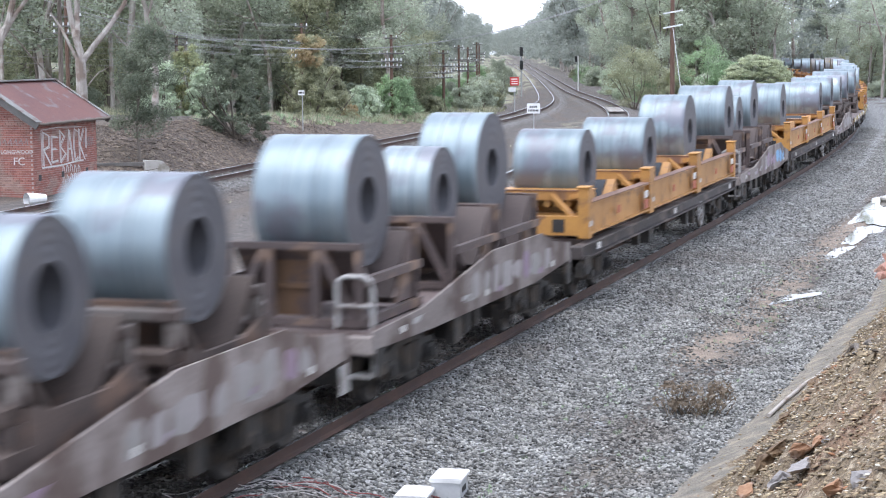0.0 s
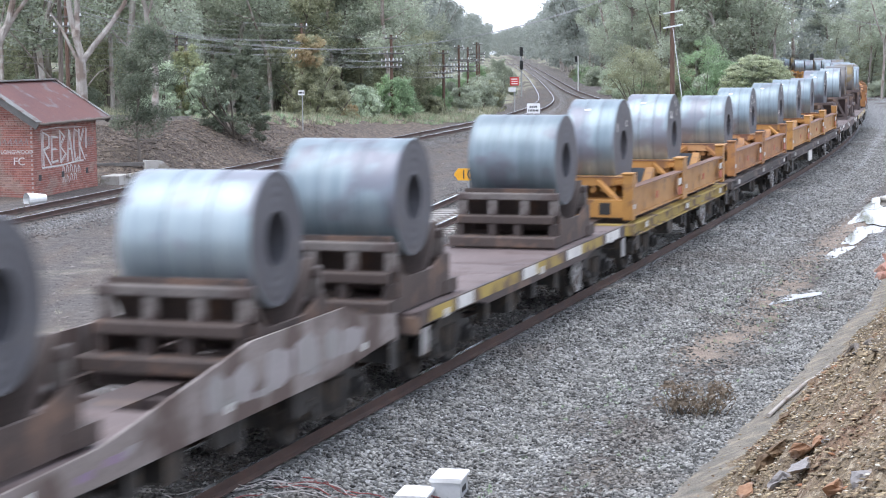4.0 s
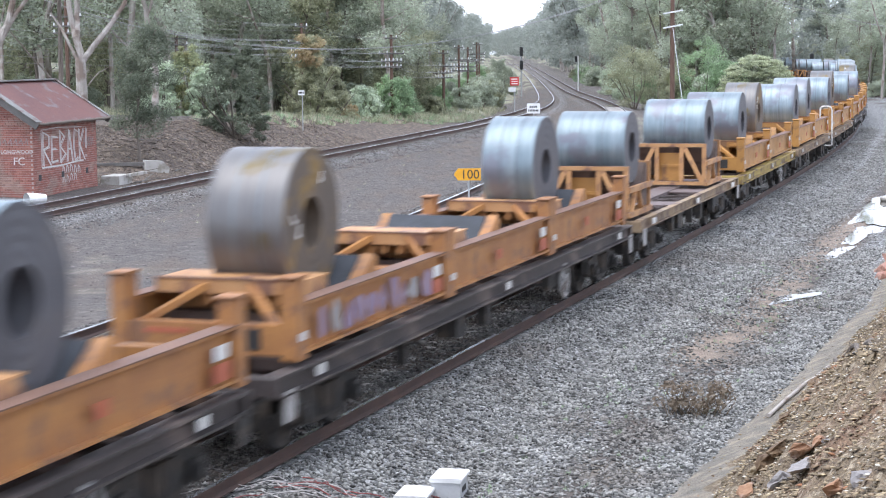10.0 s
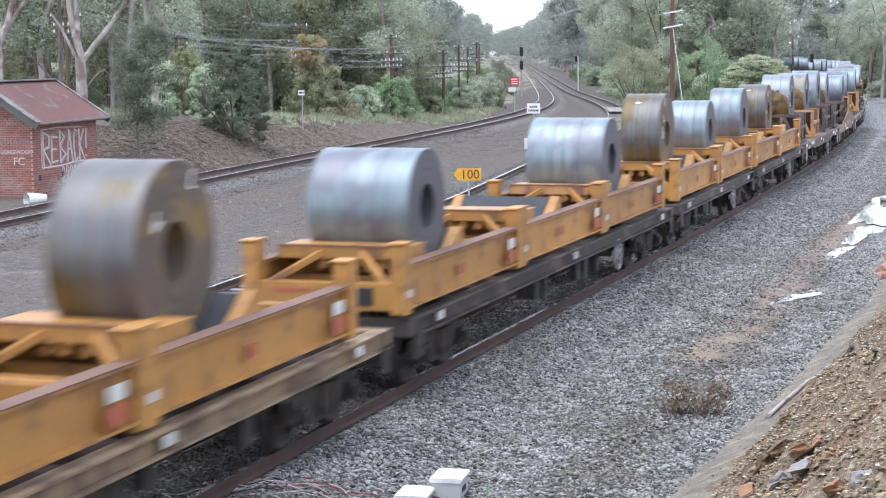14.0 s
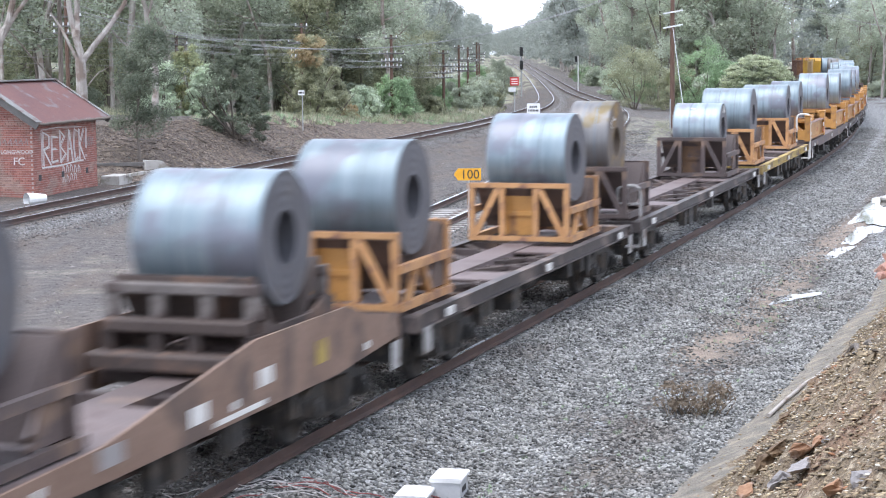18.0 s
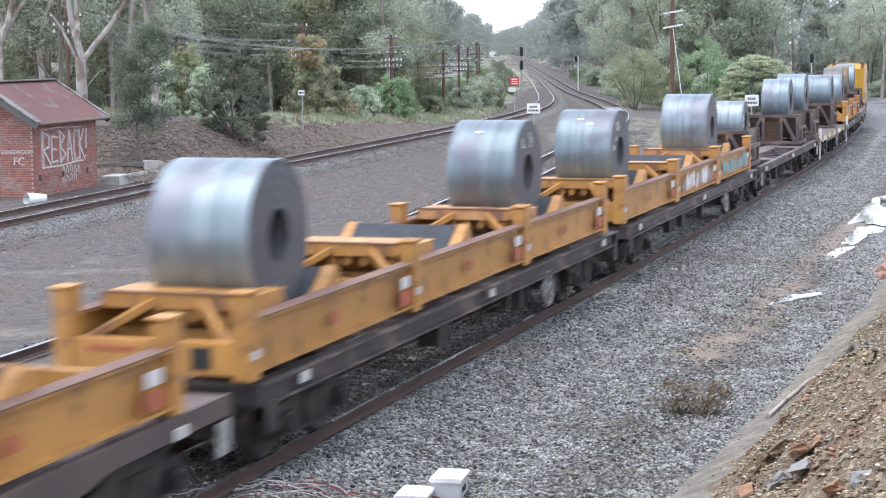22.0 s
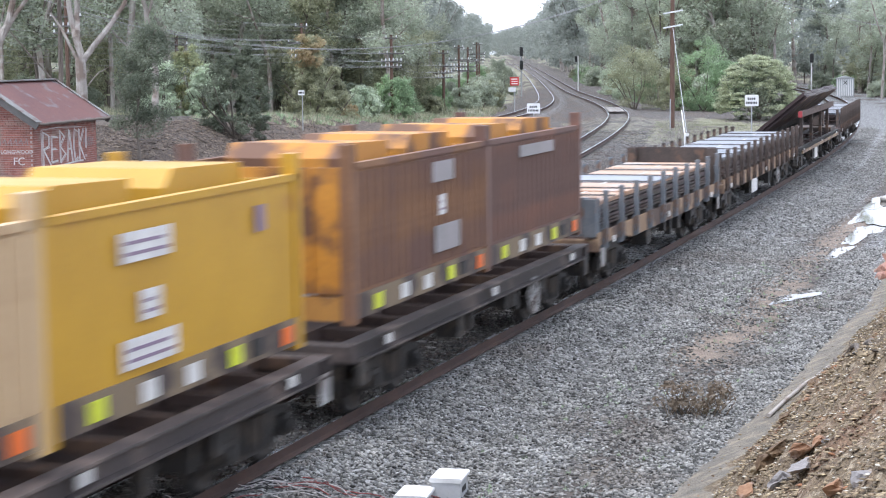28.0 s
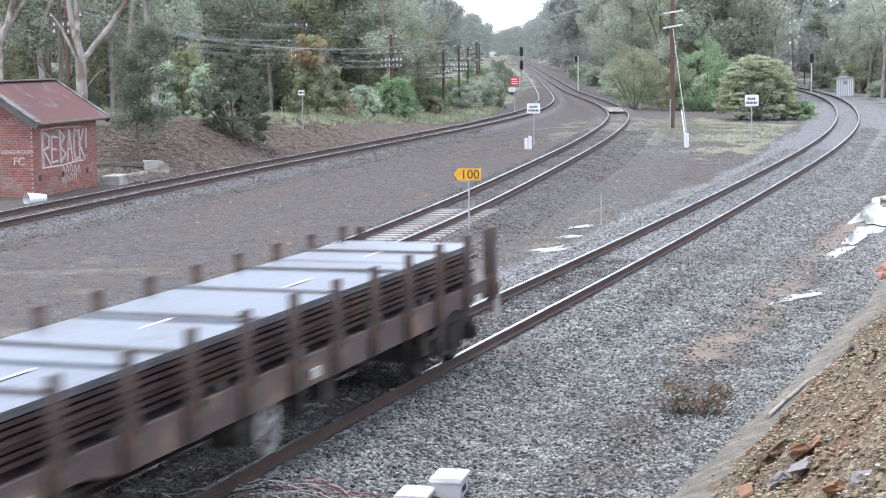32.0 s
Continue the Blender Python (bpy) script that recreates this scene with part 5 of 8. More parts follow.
def tilted_wagon(u0, u1):
    root, um, L = wagon(u0, u1, "tilt", "dark skeletal wagon with a sloped rack for oversize plate", DARK, ("panel",))
    h = L / 2
    bm = bmesh.new()
    bar(bm, (-h + 0.2, -1.33, 0.98), (h - 1.0, -1.33, 0.98), 0.05, 0.11)
    part("hand_bar", bm, BEIGE, root, "cream and yellow side bar")
    for x in (-6.6, -2.8, 1.0, 4.1):
        bm = bmesh.new()
        bar(bm, (x, -1.12, 1.0), (x, -1.12, 2.28), 0.16, 0.12)
        part("rack_post", bm, STANPOST, root)
        bm = bmesh.new()
        bar(bm, (x, -1.1, 2.24), (x, 0.75, 1.16), 0.14, 0.14)
        part("rack_arm", bm, DARK, root)
    for y0, z0, x0, x1 in ((-0.2, 1.2, -6.8, 5.2), (-0.65, 1.1, -7.0, 6.0), (0.6, 1.15, -6.8, 5.2)):
        bm = bmesh.new()
        bar(bm, (x0, y0, z0), (x1, y0, z0), 0.1, 0.12)
        part("stringer", bm, DARK, root)
    for i in range(5):
        bm = bmesh.new()
        bar(bm, (-5.4 + 2.4 * i, -1.1, 1.16), (-4.3 + 2.4 * i, 0.5, 1.16), 0.09, 0.06)
        part("diagonal", bm, DECK, root)
    bm = bmesh.new()
    box(bm, 5.6, 7.7, -1.15, 1.1, 1.14, 1.34, 0.03)
    part("end_platform", bm, STANPOST, root)
    bm = bmesh.new()
    box(bm, 6.5, 6.95, -0.75, -0.25, 1.34, 2.1, 0.04)
    part("brake_stand", bm, STANPOST, root)
    bm = bmesh.new()
    bar(bm, (-8.0, -1.22, 2.4), (5.35, -1.22, 2.4), 0.14, 0.22)
    part("edge_beam", bm, RUST, root, "long grey-brown edge beam")
    bm = bmesh.new()
    bar(bm, (-8.02, -1.22, 2.4), (-7.9, -1.22, 2.4), 0.15, 0.23)
    part("beam_end", bm, REDEND, root, "red marked beam end")
    load = thing("plate_stack", "wide rusty steel plates leaning on a sloped rack", "steel plates", "stacks of steel plate on the train")
    # the plates lean: high along the camera's side, low along the other
    for i, (top, x0, x1) in enumerate(((0.0, -7.55, 5.75), (0.02, -7.45, 5.6), (0.0, -7.6, 5.45), (0.03, -7.4, 5.3), (0.01, -7.3, 5.2))):
        bm = bmesh.new()
        n = 24
        g = 0.06 * i
        lo, hi, rims = [], [], []
        for k in range(n + 1):
            f = k / n
            x = x0 + (x1 - x0) * f
            w = 0.016 * math.sin(f * 17 + 0.6 * i) + 0.008 * math.sin(f * 41 + i) + 0.06 * f
            # upper edge towards the camera, lower edge beyond the middle
            e = [Vector((x, -1.42 + g * 0.7 - top * 0.7, 3.02 + g * 0.55 + top * 0.5 + w)), Vector((x + (0.5 - 1.1 * f), 0.8 + g * 0.7, 1.2 + g * 0.6))]
            lo.append([bm.verts.new(v) for v in e])
            hi.append([bm.verts.new(v + Vector((0, 0.03, 0.035))) for v in e])
            rims.append(e[0] + Vector((0, 0.01, 0.03)))
        for k in range(n):
            bm.faces.new((lo[k][0], lo[k + 1][0], lo[k + 1][1], lo[k][1]))
            bm.faces.new((hi[k][1], hi[k + 1][1], hi[k + 1][0], hi[k][0]))
            for e in (0, 1):
                q = (lo[k][e], hi[k][e], hi[k + 1][e], lo[k + 1][e])
                bm.faces.new(q if e == 0 else q[::-1])
        for k in (0, n):
            q = (lo[k][0], lo[k][1], hi[k][1], hi[k][0])
            bm.faces.new(q if k == 0 else q[::-1])
        part("plate", bm, PLATEFACE, load)
        bm = bmesh.new()
        # a thin pale line along each plate's upper edge
        tube(bm, rims, 0.011 if i % 2 else 0.005, 5)
        part("plate_rim", bm, PALERIM, load, "thin pale line along the upper edge")
    for i in range(6):
        x = -6.7 + 2.15 * i
        bm = bmesh.new()
        bar(bm, (x, -1.45, 3.06), (x + 0.1, -0.2, 1.98), 0.2, 0.015, (0, 0.6, 1))
        part("strap", bm, TANSILL, load)
    riding(load, um, L - 4.0)


YEL_W = "long skeletal wagon carrying yellow coil cradles"
WELL = "brown coil wagon with deep sloping side sills and graffiti"
FLAT = "brown flat wagon with worn deck and painted edge"
SKEL = "open skeletal wagon with bare cross bearers"
TR_Y = "faded orange braced trestle holding a steel coil"
TR_B = "dark brown braced trestle holding a steel coil"
TR_S = "brown boxed plate stand holding a steel coil"


def cradle_coils(rows, paint=None):
    """(bay, half width, top, tone, tags) for each yellow cradle; no width for an empty bay."""
    for i, (u, w, top, tone, tags) in enumerate(rows):
        coil_frame(u, i % 3 == 2 or paint is YELLOW_DULL, paint, {425.2: WHITE, 431.3: TEALSPRAY, 180.5: PURPLESPRAY}.get(u))
        if w:
            steel_coil(u, w, top, 1.70, tone, tags)


def trestle_coils(rows, mat):
    for u, w, top, tone, tags in rows:
        if mat is BROWN:
            trestle(u, BROWN, TR_B)
        elif mat is YELLOW_OLD:
            trestle(u, YELLOW_OLD, TR_Y)
        else:
            solid_stand(u, DARKBROWN, TR_S)
        steel_coil(u, w, top, 1.90 if top > 3.5 else 1.82, tone, tags)


def build_train():
    wagon(-14.4, -1.6, "well", WELL, None, ("tag",))
    trestle_coils([(-8.6, 0.7, 3.42, "COIL", 0), (-5.3, 0.71, 3.61, "COIL", 0)], None)
    wagon(-1.6, 10.0, "well", WELL, None, ("tag", "rail", "front"))
    trestle_coils([(0.3, 0.69, 3.75, "COIL", 0), (4.4, 0.46, 3.37, "PALE", 0), (6.9, 0.54, 3.84, "COIL", 0)], BROWN)
    wagon(10.0, 29.6, "yf", YEL_W, None, ("brakewheel",))
    cradle_coils([(13.2, 0.7, 3.28, "COIL", 0), (19.2, 0.76, 3.29, "COIL", 0), (25.3, 0.62, 3.69, "COIL", 0)])
    wagon(29.6, 42.2, "well", WELL, None, ("tag", "blue", "rail", "front"))
    trestle_coils([(31.4, 0.73, 3.79, "COIL", 0), (35.0, 0.51, 3.38, "PALE", 0), (37.9, 0.58, 3.84, "COIL", 0)], BROWN)
    wagon(42.2, 60.8, "yf", YEL_W, None, ("brakewheel",))
    cradle_coils([(44.6, 0.74, 3.6, "COIL", 0), (50.5, 0, 0, "", 0), (56.4, 0.97, 3.42, "COIL", 0)])
    wagon(60.8, 72.9, "well", WELL, None, ("tag",))
    trestle_coils([(62.7, 0.92, 3.52, "COIL", 0), (69.2, 0.87, 3.5, "PALE", 0)], None)
    wagon(72.9, 87.2, "flat", FLAT, None, ("stripes", "brakewheel"))
    trestle_coils([(74.3, 0.9, 3.64, "COIL", 0), (83.4, 0.87, 3.65, "COIL", 0)], None)
    wagon(87.2, 100.6, "yf", YEL_W, YSILL, ("brakewheel",))
    cradle_coils([(89.8, 0.57, 3.78, "COIL", 1), (95.9, 0.57, 3.75, "PALE", 1)])
    wagon(100.6, 114.7, "yf", YEL_W, None, ("brakewheel",))
    cradle_coils([(103.9, 0.75, 3.51, "PALE", 0), (110.1, 0.62, 3.6, "COIL", 1)], YELLOW_DULL)
    wagon(114.7, 135.0, "yf", YEL_W, None, ("brakewheel", "panel"))
    cradle_coils([(118.0, 0.58, 3.61, "COIL", 1), (124.0, 0.59, 3.62, "COIL", 1), (130.0, 0.53, 3.59, "COIL", 0)])
    wagon(135.0, 149.7, "flat", FLAT, None, ("brakewheel", "patches"))
    trestle_coils([(136.4, 0.55, 3.81, "COIL", 2), (146.2, 0.58, 3.8, "PALE", 1)], BROWN)
    wagon(149.7, 163.4, "flat", FLAT, None, ("stripes", "brakewheel"))
    trestle_coils([(151.0, 0.6, 3.87, "OLIVE", 0), (160.8, 0.63, 3.88, "OLIVE", 0)], BROWN)
    wagon(163.4, 177.3, "yf", YEL_W, None, ("brakewheel",))
    cradle_coils([(167.05, 0.69, 3.52, "COIL", 0), (172.9, 0.74, 3.6, "COIL", 0)], YELLOW_DULL)
    wagon(177.3, 197.4, "yf", YEL_W, None, ("brakewheel",))
    cradle_coils([(180.5, 0.61, 3.68, "OLIVE", 0), (186.5, 0, 0, "", 0), (192.5, 0.58, 3.65, "COIL", 0)], YELLOW_DULL)
    wagon(197.4, 212.2, "skel", SKEL, BEIGE, ("stand",))
    trestle_coils([(198.9, 0.86, 3.52, "COIL", 0), (208.8, 0.92, 3.53, "COIL", 0)], YELLOW_OLD)
    wagon(212.2, 226.6, "yf", YEL_W, YSILL, ("brakewheel",))
    cradle_coils([(215.2, 0.9, 3.56, "COIL", 0), (221.1, 0.61, 3.75, "OLIVE", 0)])
    wagon(226.6, 240.7, "yf", YEL_W, BEIGE, ())
    cradle_coils([(229.5, 0.92, 3.53, "COIL", 0), (235.5, 0.77, 3.67, "PALE", 0)])
    wagon(240.7, 255.4, "yf", YEL_W, BEIGE, ("rail", "front", "white", "stand"))
    cradle_coils([(243.8, 0.89, 3.54, "COIL", 0), (249.8, 0.6, 3.76, "OLIVE", 0)])
    wagon(255.4, 275.2, "yf", YEL_W, None, ("brakewheel",))
    cradle_coils([(257.8, 0.88, 3.45, "COIL", 0), (263.9, 0, 0, "", 0), (270.0, 0.91, 3.46, "COIL", 0)])
    wagon(275.2, 288.7, "yf", YEL_W, None, ("brakewheel",))
    cradle_coils([(277.8, 0.57, 3.78, "OLIVE", 1), (284.2, 0.61, 3.42, "COIL", 0)])
    wagon(288.7, 302.3, "yf", YEL_W, None, ("brakewheel",))
    cradle_coils([(291.1, 0.58, 3.63, "COIL", 0), (297.2, 0.58, 3.62, "OLIVE", 1)])
    wagon(302.3, 317.4, "flat", FLAT, None, ("brakewheel", "patches"))
    trestle_coils([(304.0, 0.62, 3.85, "RUST", 0)], BROWN)
    trestle_coils([(309.4, 0.64, 3.83, "RUST", 0)], YELLOW_OLD)
    trestle_coils([(314.4, 0.65, 3.87, "COIL", 1)], BROWN)
    wagon(317.4, 329.4, "well", "rust-brown coil wagon with sloping sills and white patches", RUSTSILL, ("squares",))
    trestle_coils([(319.1, 0.65, 3.7, "RUST", 0)], BROWN)
    trestle_coils([(325.8, 0.92, 3.49, "COIL", 0)], None)
    wagon(329.4, 344.3, "skel", SKEL, None, ())
    trestle_coils([(330.8, 0.87, 3.63, "COIL", 0), (340.6, 0.87, 3.65, "COIL", 0)], YELLOW_OLD)
    wagon(344.3, 363.5, "skel", SKEL, None, ("rail", "front", "stand"))
    trestle_coils([(345.7, 0.54, 3.75, "OLIVE", 0), (359.2, 0.76, 3.31, "PALE", 1)], BROWN)
    wagon(363.5, 378.0, "skel", SKEL, YSILL, ())
    trestle_coils([(364.9, 0.86, 3.62, "COIL", 0), (374.2, 0.88, 3.55, "COIL", 0)], YELLOW_OLD)
    wagon(378.0, 397.6, "flat", "brown flat wagon with two short yellow cradles and bare deck between", None, ("rail", "front", "white", "stand"))
    cradle_coils([(380.5, 0.65, 3.57, "COIL", 0), (392.1, 0.71, 3.71, "COIL", 0)])
    wagon(397.6, 416.8, "yf", YEL_W, None, ("brakewheel",))
    cradle_coils([(399.9, 0.74, 3.62, "PALE", 0), (405.7, 0, 0, "", 0), (411.6, 0.71, 3.65, "COIL", 1)])
    wagon(416.8, 436.8, "yf", YEL_W, None, ("brakewheel",))
    cradle_coils([(419.2, 0.71, 3.58, "COIL", 2), (425.2, 0, 0, "", 0), (431.3, 0.73, 3.62, "COIL", 0)])
    wagon(436.8, 455.2, "skel", SKEL, None, ())
    trestle_coils([(437.65, 0.76, 3.25, "PALE", 2), (451.4, 0.59, 3.7, "COIL", 0)], BROWN)
    wagon(455.2, 469.7, "flat", FLAT, None, ("stripes", "ladder", "brakewheel"))
    trestle_coils([(456.6, 0.65, 3.81, "COIL", 1), (466.3, 0.9, 3.61, "COIL", 0)], BROWN)
    wagon(469.7, 484.0, "yf", YEL_W, None, ("ladder",))
    cradle_coils([(473.2, 0.9, 3.53, "COIL", 0), (479.1, 0.56, 3.8, "OLIVE", 0)])
    wagon(484.0, 498.3, "flat", FLAT, None, ("brakewheel",))
    trestle_coils([(485.6, 0.54, 3.81, "OLIVE", 0), (494.9, 0.6, 3.83, "COIL", 0)], BROWN)
    wagon(498.3, 512.0, "yf", "skeletal wagon under two open-topped containers", None, ())
    plates = ((-1.6, -0.5, 2.9, 3.2, WHITE), (-1.2, -0.75, 2.3, 2.6, WHITE), (-1.6, -0.4, 1.85, 2.15, WHITE))
    container(501.5, CREAM, "cream open-topped steel container with ribbed sides", CONTYEL, True, ((-0.9, 0.1, 2.9, 3.2, WHITE), (-0.6, -0.2, 2.45, 2.7, PALESPRAY), (-0.9, 0.2, 1.95, 2.25, WHITE)))
    container(507.65, CONTYEL, "bright yellow open-topped steel container with white panels", CONTYEL, False, plates + ((1.7, 1.95, 2.9, 3.2, PURPLESPRAY),))
    wagon(512.0, 525.6, "yf", "skeletal wagon under two rusty containers", None, ("brakewheel",))
    container(515.55, CONTRUST, "rusty orange open-topped steel container", ORPAINT, True, ((0.2, 1.2, 3.0, 3.3, PALESPRAY), (0.5, 0.8, 2.5, 2.8, WHITE), (0.3, 1.5, 1.95, 2.35, PALESPRAY)))
    container(521.63, CONTBROWN, "dark brown rusted open-topped container", ORPAINT, True, ((-1.2, 1.0, 3.1, 3.3, PALESPRAY),))
    stanchion_wagon(525.6, 540.8, "flat wagon with grey bulkheads and side stanchions", (PLATERUST, PLATERUST, PLATE), "stack of rust-tinted steel plates with timber packing", STEELBLUE, True, ("tan",))
    stanchion_wagon(540.8, 559.3, "rusty flat wagon with tall side stanchions", (PLATE,), "stack of wet grey steel plates between stanchions", STANPOST, False, ("panel", "brakewheel", "tan"))
    tilted_wagon(559.3, 576.9)
    stanchion_wagon(576.9, 594.2, "last wagon with rusty stanchions and buffer bar", (PLATE,), "stack of shiny wet steel plates between stanchions", STANPOST, False, ("wheelmid", "brakewheel"))


build_train()


# ---- loose stones ----
def scatter_stones(name, label, material, pts, sizes, flat=0.7, seed=3, kind="stuff"):
    """Many small angular stones in one mesh: squashed, jittered octahedra with one extra cut."""
    r = np.random.default_rng(seed)
    n = len(pts)
    base = np.array([(1, 0, 0), (-1, 0, 0), (0, 1, 0), (0, -1, 0), (0, 0, 1), (0, 0, -1)], float)
    v = base[None] * r.uniform(0.6, 1.15, (n, 6, 1)) + r.uniform(-0.25, 0.25, (n, 6, 3))
    v *= np.stack([sizes * r.uniform(0.7, 1.3, n), sizes * r.uniform(0.7, 1.3, n), sizes * flat * r.uniform(0.7, 1.2, n)], -1)[:, None]
    a = r.uniform(0, 2 * np.pi, n)
    c, s = np.cos(a), np.sin(a)
    tilt = r.uniform(-0.5, 0.5, n)
    x = v[..., 0] * c[:, None] - v[..., 1] * s[:, None]
    y = v[..., 0] * s[:, None] + v[..., 1] * c[:, None]
    z = v[..., 2] + tilt[:, None] * x * 0.5
    v = np.stack([x, y, z], -1) + np.asarray(pts)[:, None]
    tri = np.array([(0, 2, 4), (2, 1, 4), (1, 3, 4), (3, 0, 4), (2, 0, 5), (1, 2, 5), (3, 1, 5), (0, 3, 5)])
    f = tri[None] + (np.arange(n) * 6)[:, None, None]
    me = bpy.data.meshes.new(name)
    nf = n * 8
    me.vertices.add(n * 6)
    me.vertices.foreach_set("co", v.astype(np.float32).ravel())
    me.loops.add(nf * 3)
    me.loops.foreach_set("vertex_index", f.astype(np.int32).ravel())
    me.polygons.add(nf)
    me.polygons.foreach_set("loop_start", np.arange(0, nf * 3, 3, dtype=np.int32))
    me.update(calc_edges=True)
    me.validate()
    me.materials.append(material)
    return tagged(new(name, me), label, "stones", kind=kind)


def strip_points(track, s0, s1, o0, o1, n, seed, lift=0.0, thin=None):
    r = np.random.default_rng(seed)
    s = r.uniform(s0, s1, n)
    o = r.uniform(o0, o1, n)
    if thin is not None:
        k = r.random(n) < thin(s, o)
        s, o = s[k], o[k]
    S, X, Y, T = track
    t = np.interp(s, S, T)
    x, y = np.interp(s, S, X) + o * np.cos(t), np.interp(s, S, Y) - o * np.sin(t)
    z = ground_height(x, y)[0]
    return np.stack([x, y, z + lift], -1)


def build_stones():
    r = np.random.default_rng(5)
    near = strip_points(MAIN, -9, 26, 0.95, 6.35, 102000, 1, 0.006, lambda s, o: (o < foot_line(s) + 0.04) * (1 - 0.5 * np.exp(-((o - 4.0) / 0.55) ** 2)) * (1 - 0.98 * np.clip(np.exp(-((o - 4.4 + 0.25 * np.sin(s * 0.9)) / 0.5) ** 2) * sand_run(s) * (0.62 + 0.5 * np.sin(s * 1.9 + 2.0) ** 2), 0, 1)))
    scatter_stones("ballast", "grey crushed-stone ballast beside the main line", STONE, near, r.uniform(0.016, 0.044, len(near)) * r.choice([1, 1, 1, 1.4], len(near)), 0.62, 11)
    mid = strip_points(MAIN, 26, 95, 0.95, 4.6, 44000, 2, 0.005, lambda s, o: 1 - 0.93 * step01(3.2, 4.2, o))
    scatter_stones("ballast", "grey crushed-stone ballast beside the main line", STONE, mid, r.uniform(0.025, 0.052, len(mid)), 0.65, 12)
    # near bed stones carry the wagons' shade in a darker colour
    shaded_bed = strip_points(MAIN, -12, 20, -0.7, 0.7, 7000, 33, 0.006)
    scatter_stones("ballast", "dark ballast between the rails, coloured with the train's shade", BEDSTONE, shaded_bed, r.uniform(0.02, 0.048, len(shaded_bed)), 0.7, 34)
    bed = strip_points(MAIN, -12, 70, -2.3, 0.95, 24000, 3, 0.004, lambda s, o: (np.abs(np.abs(o) - 0.7525) > 0.09) * (1 - 0.8 * (np.abs(o) < 0.7) * (1 - step01(12, 26, s))))
    scatter_stones("ballast", "grey crushed-stone ballast between the rails", STONE, bed, r.uniform(0.02, 0.045, len(bed)), 0.7, 13)
    other = np.concatenate([strip_points(LOOP, -25, 60, -2.2, 2.8, 22000, 4, 0.0, lambda s, o: (np.abs(np.abs(o) - 0.7525) > 0.1) * 1.0), strip_points(FAR, -30, 45, -2.0, 2.6, 14000, 7, 0.0, lambda s, o: (np.abs(np.abs(o) - 0.7525) > 0.1) * 1.0)])
    scatter_stones("ballast", "grey-brown ballast along the sidings", SIDESTONE, other, r.uniform(0.03, 0.065, len(other)), 0.7, 14)
    bank = strip_points(MAIN, -16, 26, 5.7, 9.6, 42000, 8, 0.006, lambda s, o: 0.05 + 0.95 * step01(0.55, 0.85, o - foot_line(s)))
    scatter_stones("bank_stones", "buff and rusty broken stones on the cutting", ROCKM, bank, r.uniform(0.008, 0.028, len(bank)) * r.choice([1, 1, 1, 1, 1.6], len(bank)), 0.42, 15)
    pale = strip_points(MAIN, -16, 26, 6.0, 9.6, 6000, 9, 0.012, lambda s, o: step01(0.55, 0.85, o - foot_line(s)))
    scatter_stones("bank_chips", "pale quartz chips on the cutting", WHITECHIP, pale, r.uniform(0.008, 0.032, len(pale)), 0.4, 16)
    flake = strip_points(MAIN, -16, 22, 6.2, 9.6, 13000, 63, 0.012, lambda s, o: step01(0.6, 0.85, o - foot_line(s)))
    scatter_stones("bank_flakes", "flat buff shale flakes on the cutting", ROCKM, flake, r.uniform(0.015, 0.055, len(flake)), 0.24, 64)
    lump = strip_points(MAIN, -16, 26, 5.9, 9.4, 7000, 61, -0.01, lambda s, o: step01(0.6, 0.85, o - foot_line(s)))
    scatter_stones("bank_lumps", "dark brown crumbling lumps on the cutting", ROCKDARK, lump, r.uniform(0.02, 0.055, len(lump)), 0.4, 62)
    foot = strip_points(MAIN, 26, 45, 4.6, 6.2, 1500, 10, 0.004)
    scatter_stones("gutter_stones", "dark wet stones along the gutter", STONE, foot, r.uniform(0.015, 0.05, len(foot)), 0.6, 17)
    yard = strip_points(MAIN, 8, 95, -24, -2.4, 52000, 18, 0.0)
    scatter_stones("yard_stones", "scattered dark stones on the yard earth", YARDSTONE, yard, r.uniform(0.015, 0.045, len(yard)) * r.choice([1, 1, 1, 1.3], len(yard)), 0.45, 19)
    heap = random_heap(9000)
    scatter_stones("clods", "brown clods and stones on the earth mound", CLOD, heap, r.uniform(0.03, 0.11, len(heap)), 0.6, 23)


WHITECHIP = surf("pale_quartz", (0.50, 0.46, 0.38), (0.62, 0.58, 0.50), 0.8, 0, 4, 40, 0.2, 0.5, None, 3, 0.3, (1, 1, 1), 0.25, True)
YARDSTONE = surf("dark_yard_stone", (0.075, 0.066, 0.06), (0.20, 0.18, 0.168), 0.85, 0, 2, 30, 0.2, 0.5, None, 3, 0.3, (1, 1, 1), 0.7, True)
SIDESTONE = surf("dull_siding_ballast", (0.08, 0.077, 0.074), (0.165, 0.162, 0.158), 0.85, 0, 2, 30, 0.2, 0.5, (0.08, 0.065, 0.055), 0.6, 0.4, (1, 1, 1), 0.6, True)
CLOD = surf("brown_earth_clod", (0.082, 0.063, 0.053), (0.19, 0.147, 0.116), 0.9, 0, 2, 20, 0.3, 0.6, (0.2, 0.16, 0.12), 1.5, 0.2, (1, 1, 1), 0.5, True)


def random_heap(n):
    r = np.random.default_rng(91)
    y = r.uniform(76, 110, n)
    x = np.interp(y, FAR[2], FAR[1]) - r.uniform(2.6, 11, n)
    return np.stack([x, y, ground_height(x, y)[0]], -1)


build_stones()


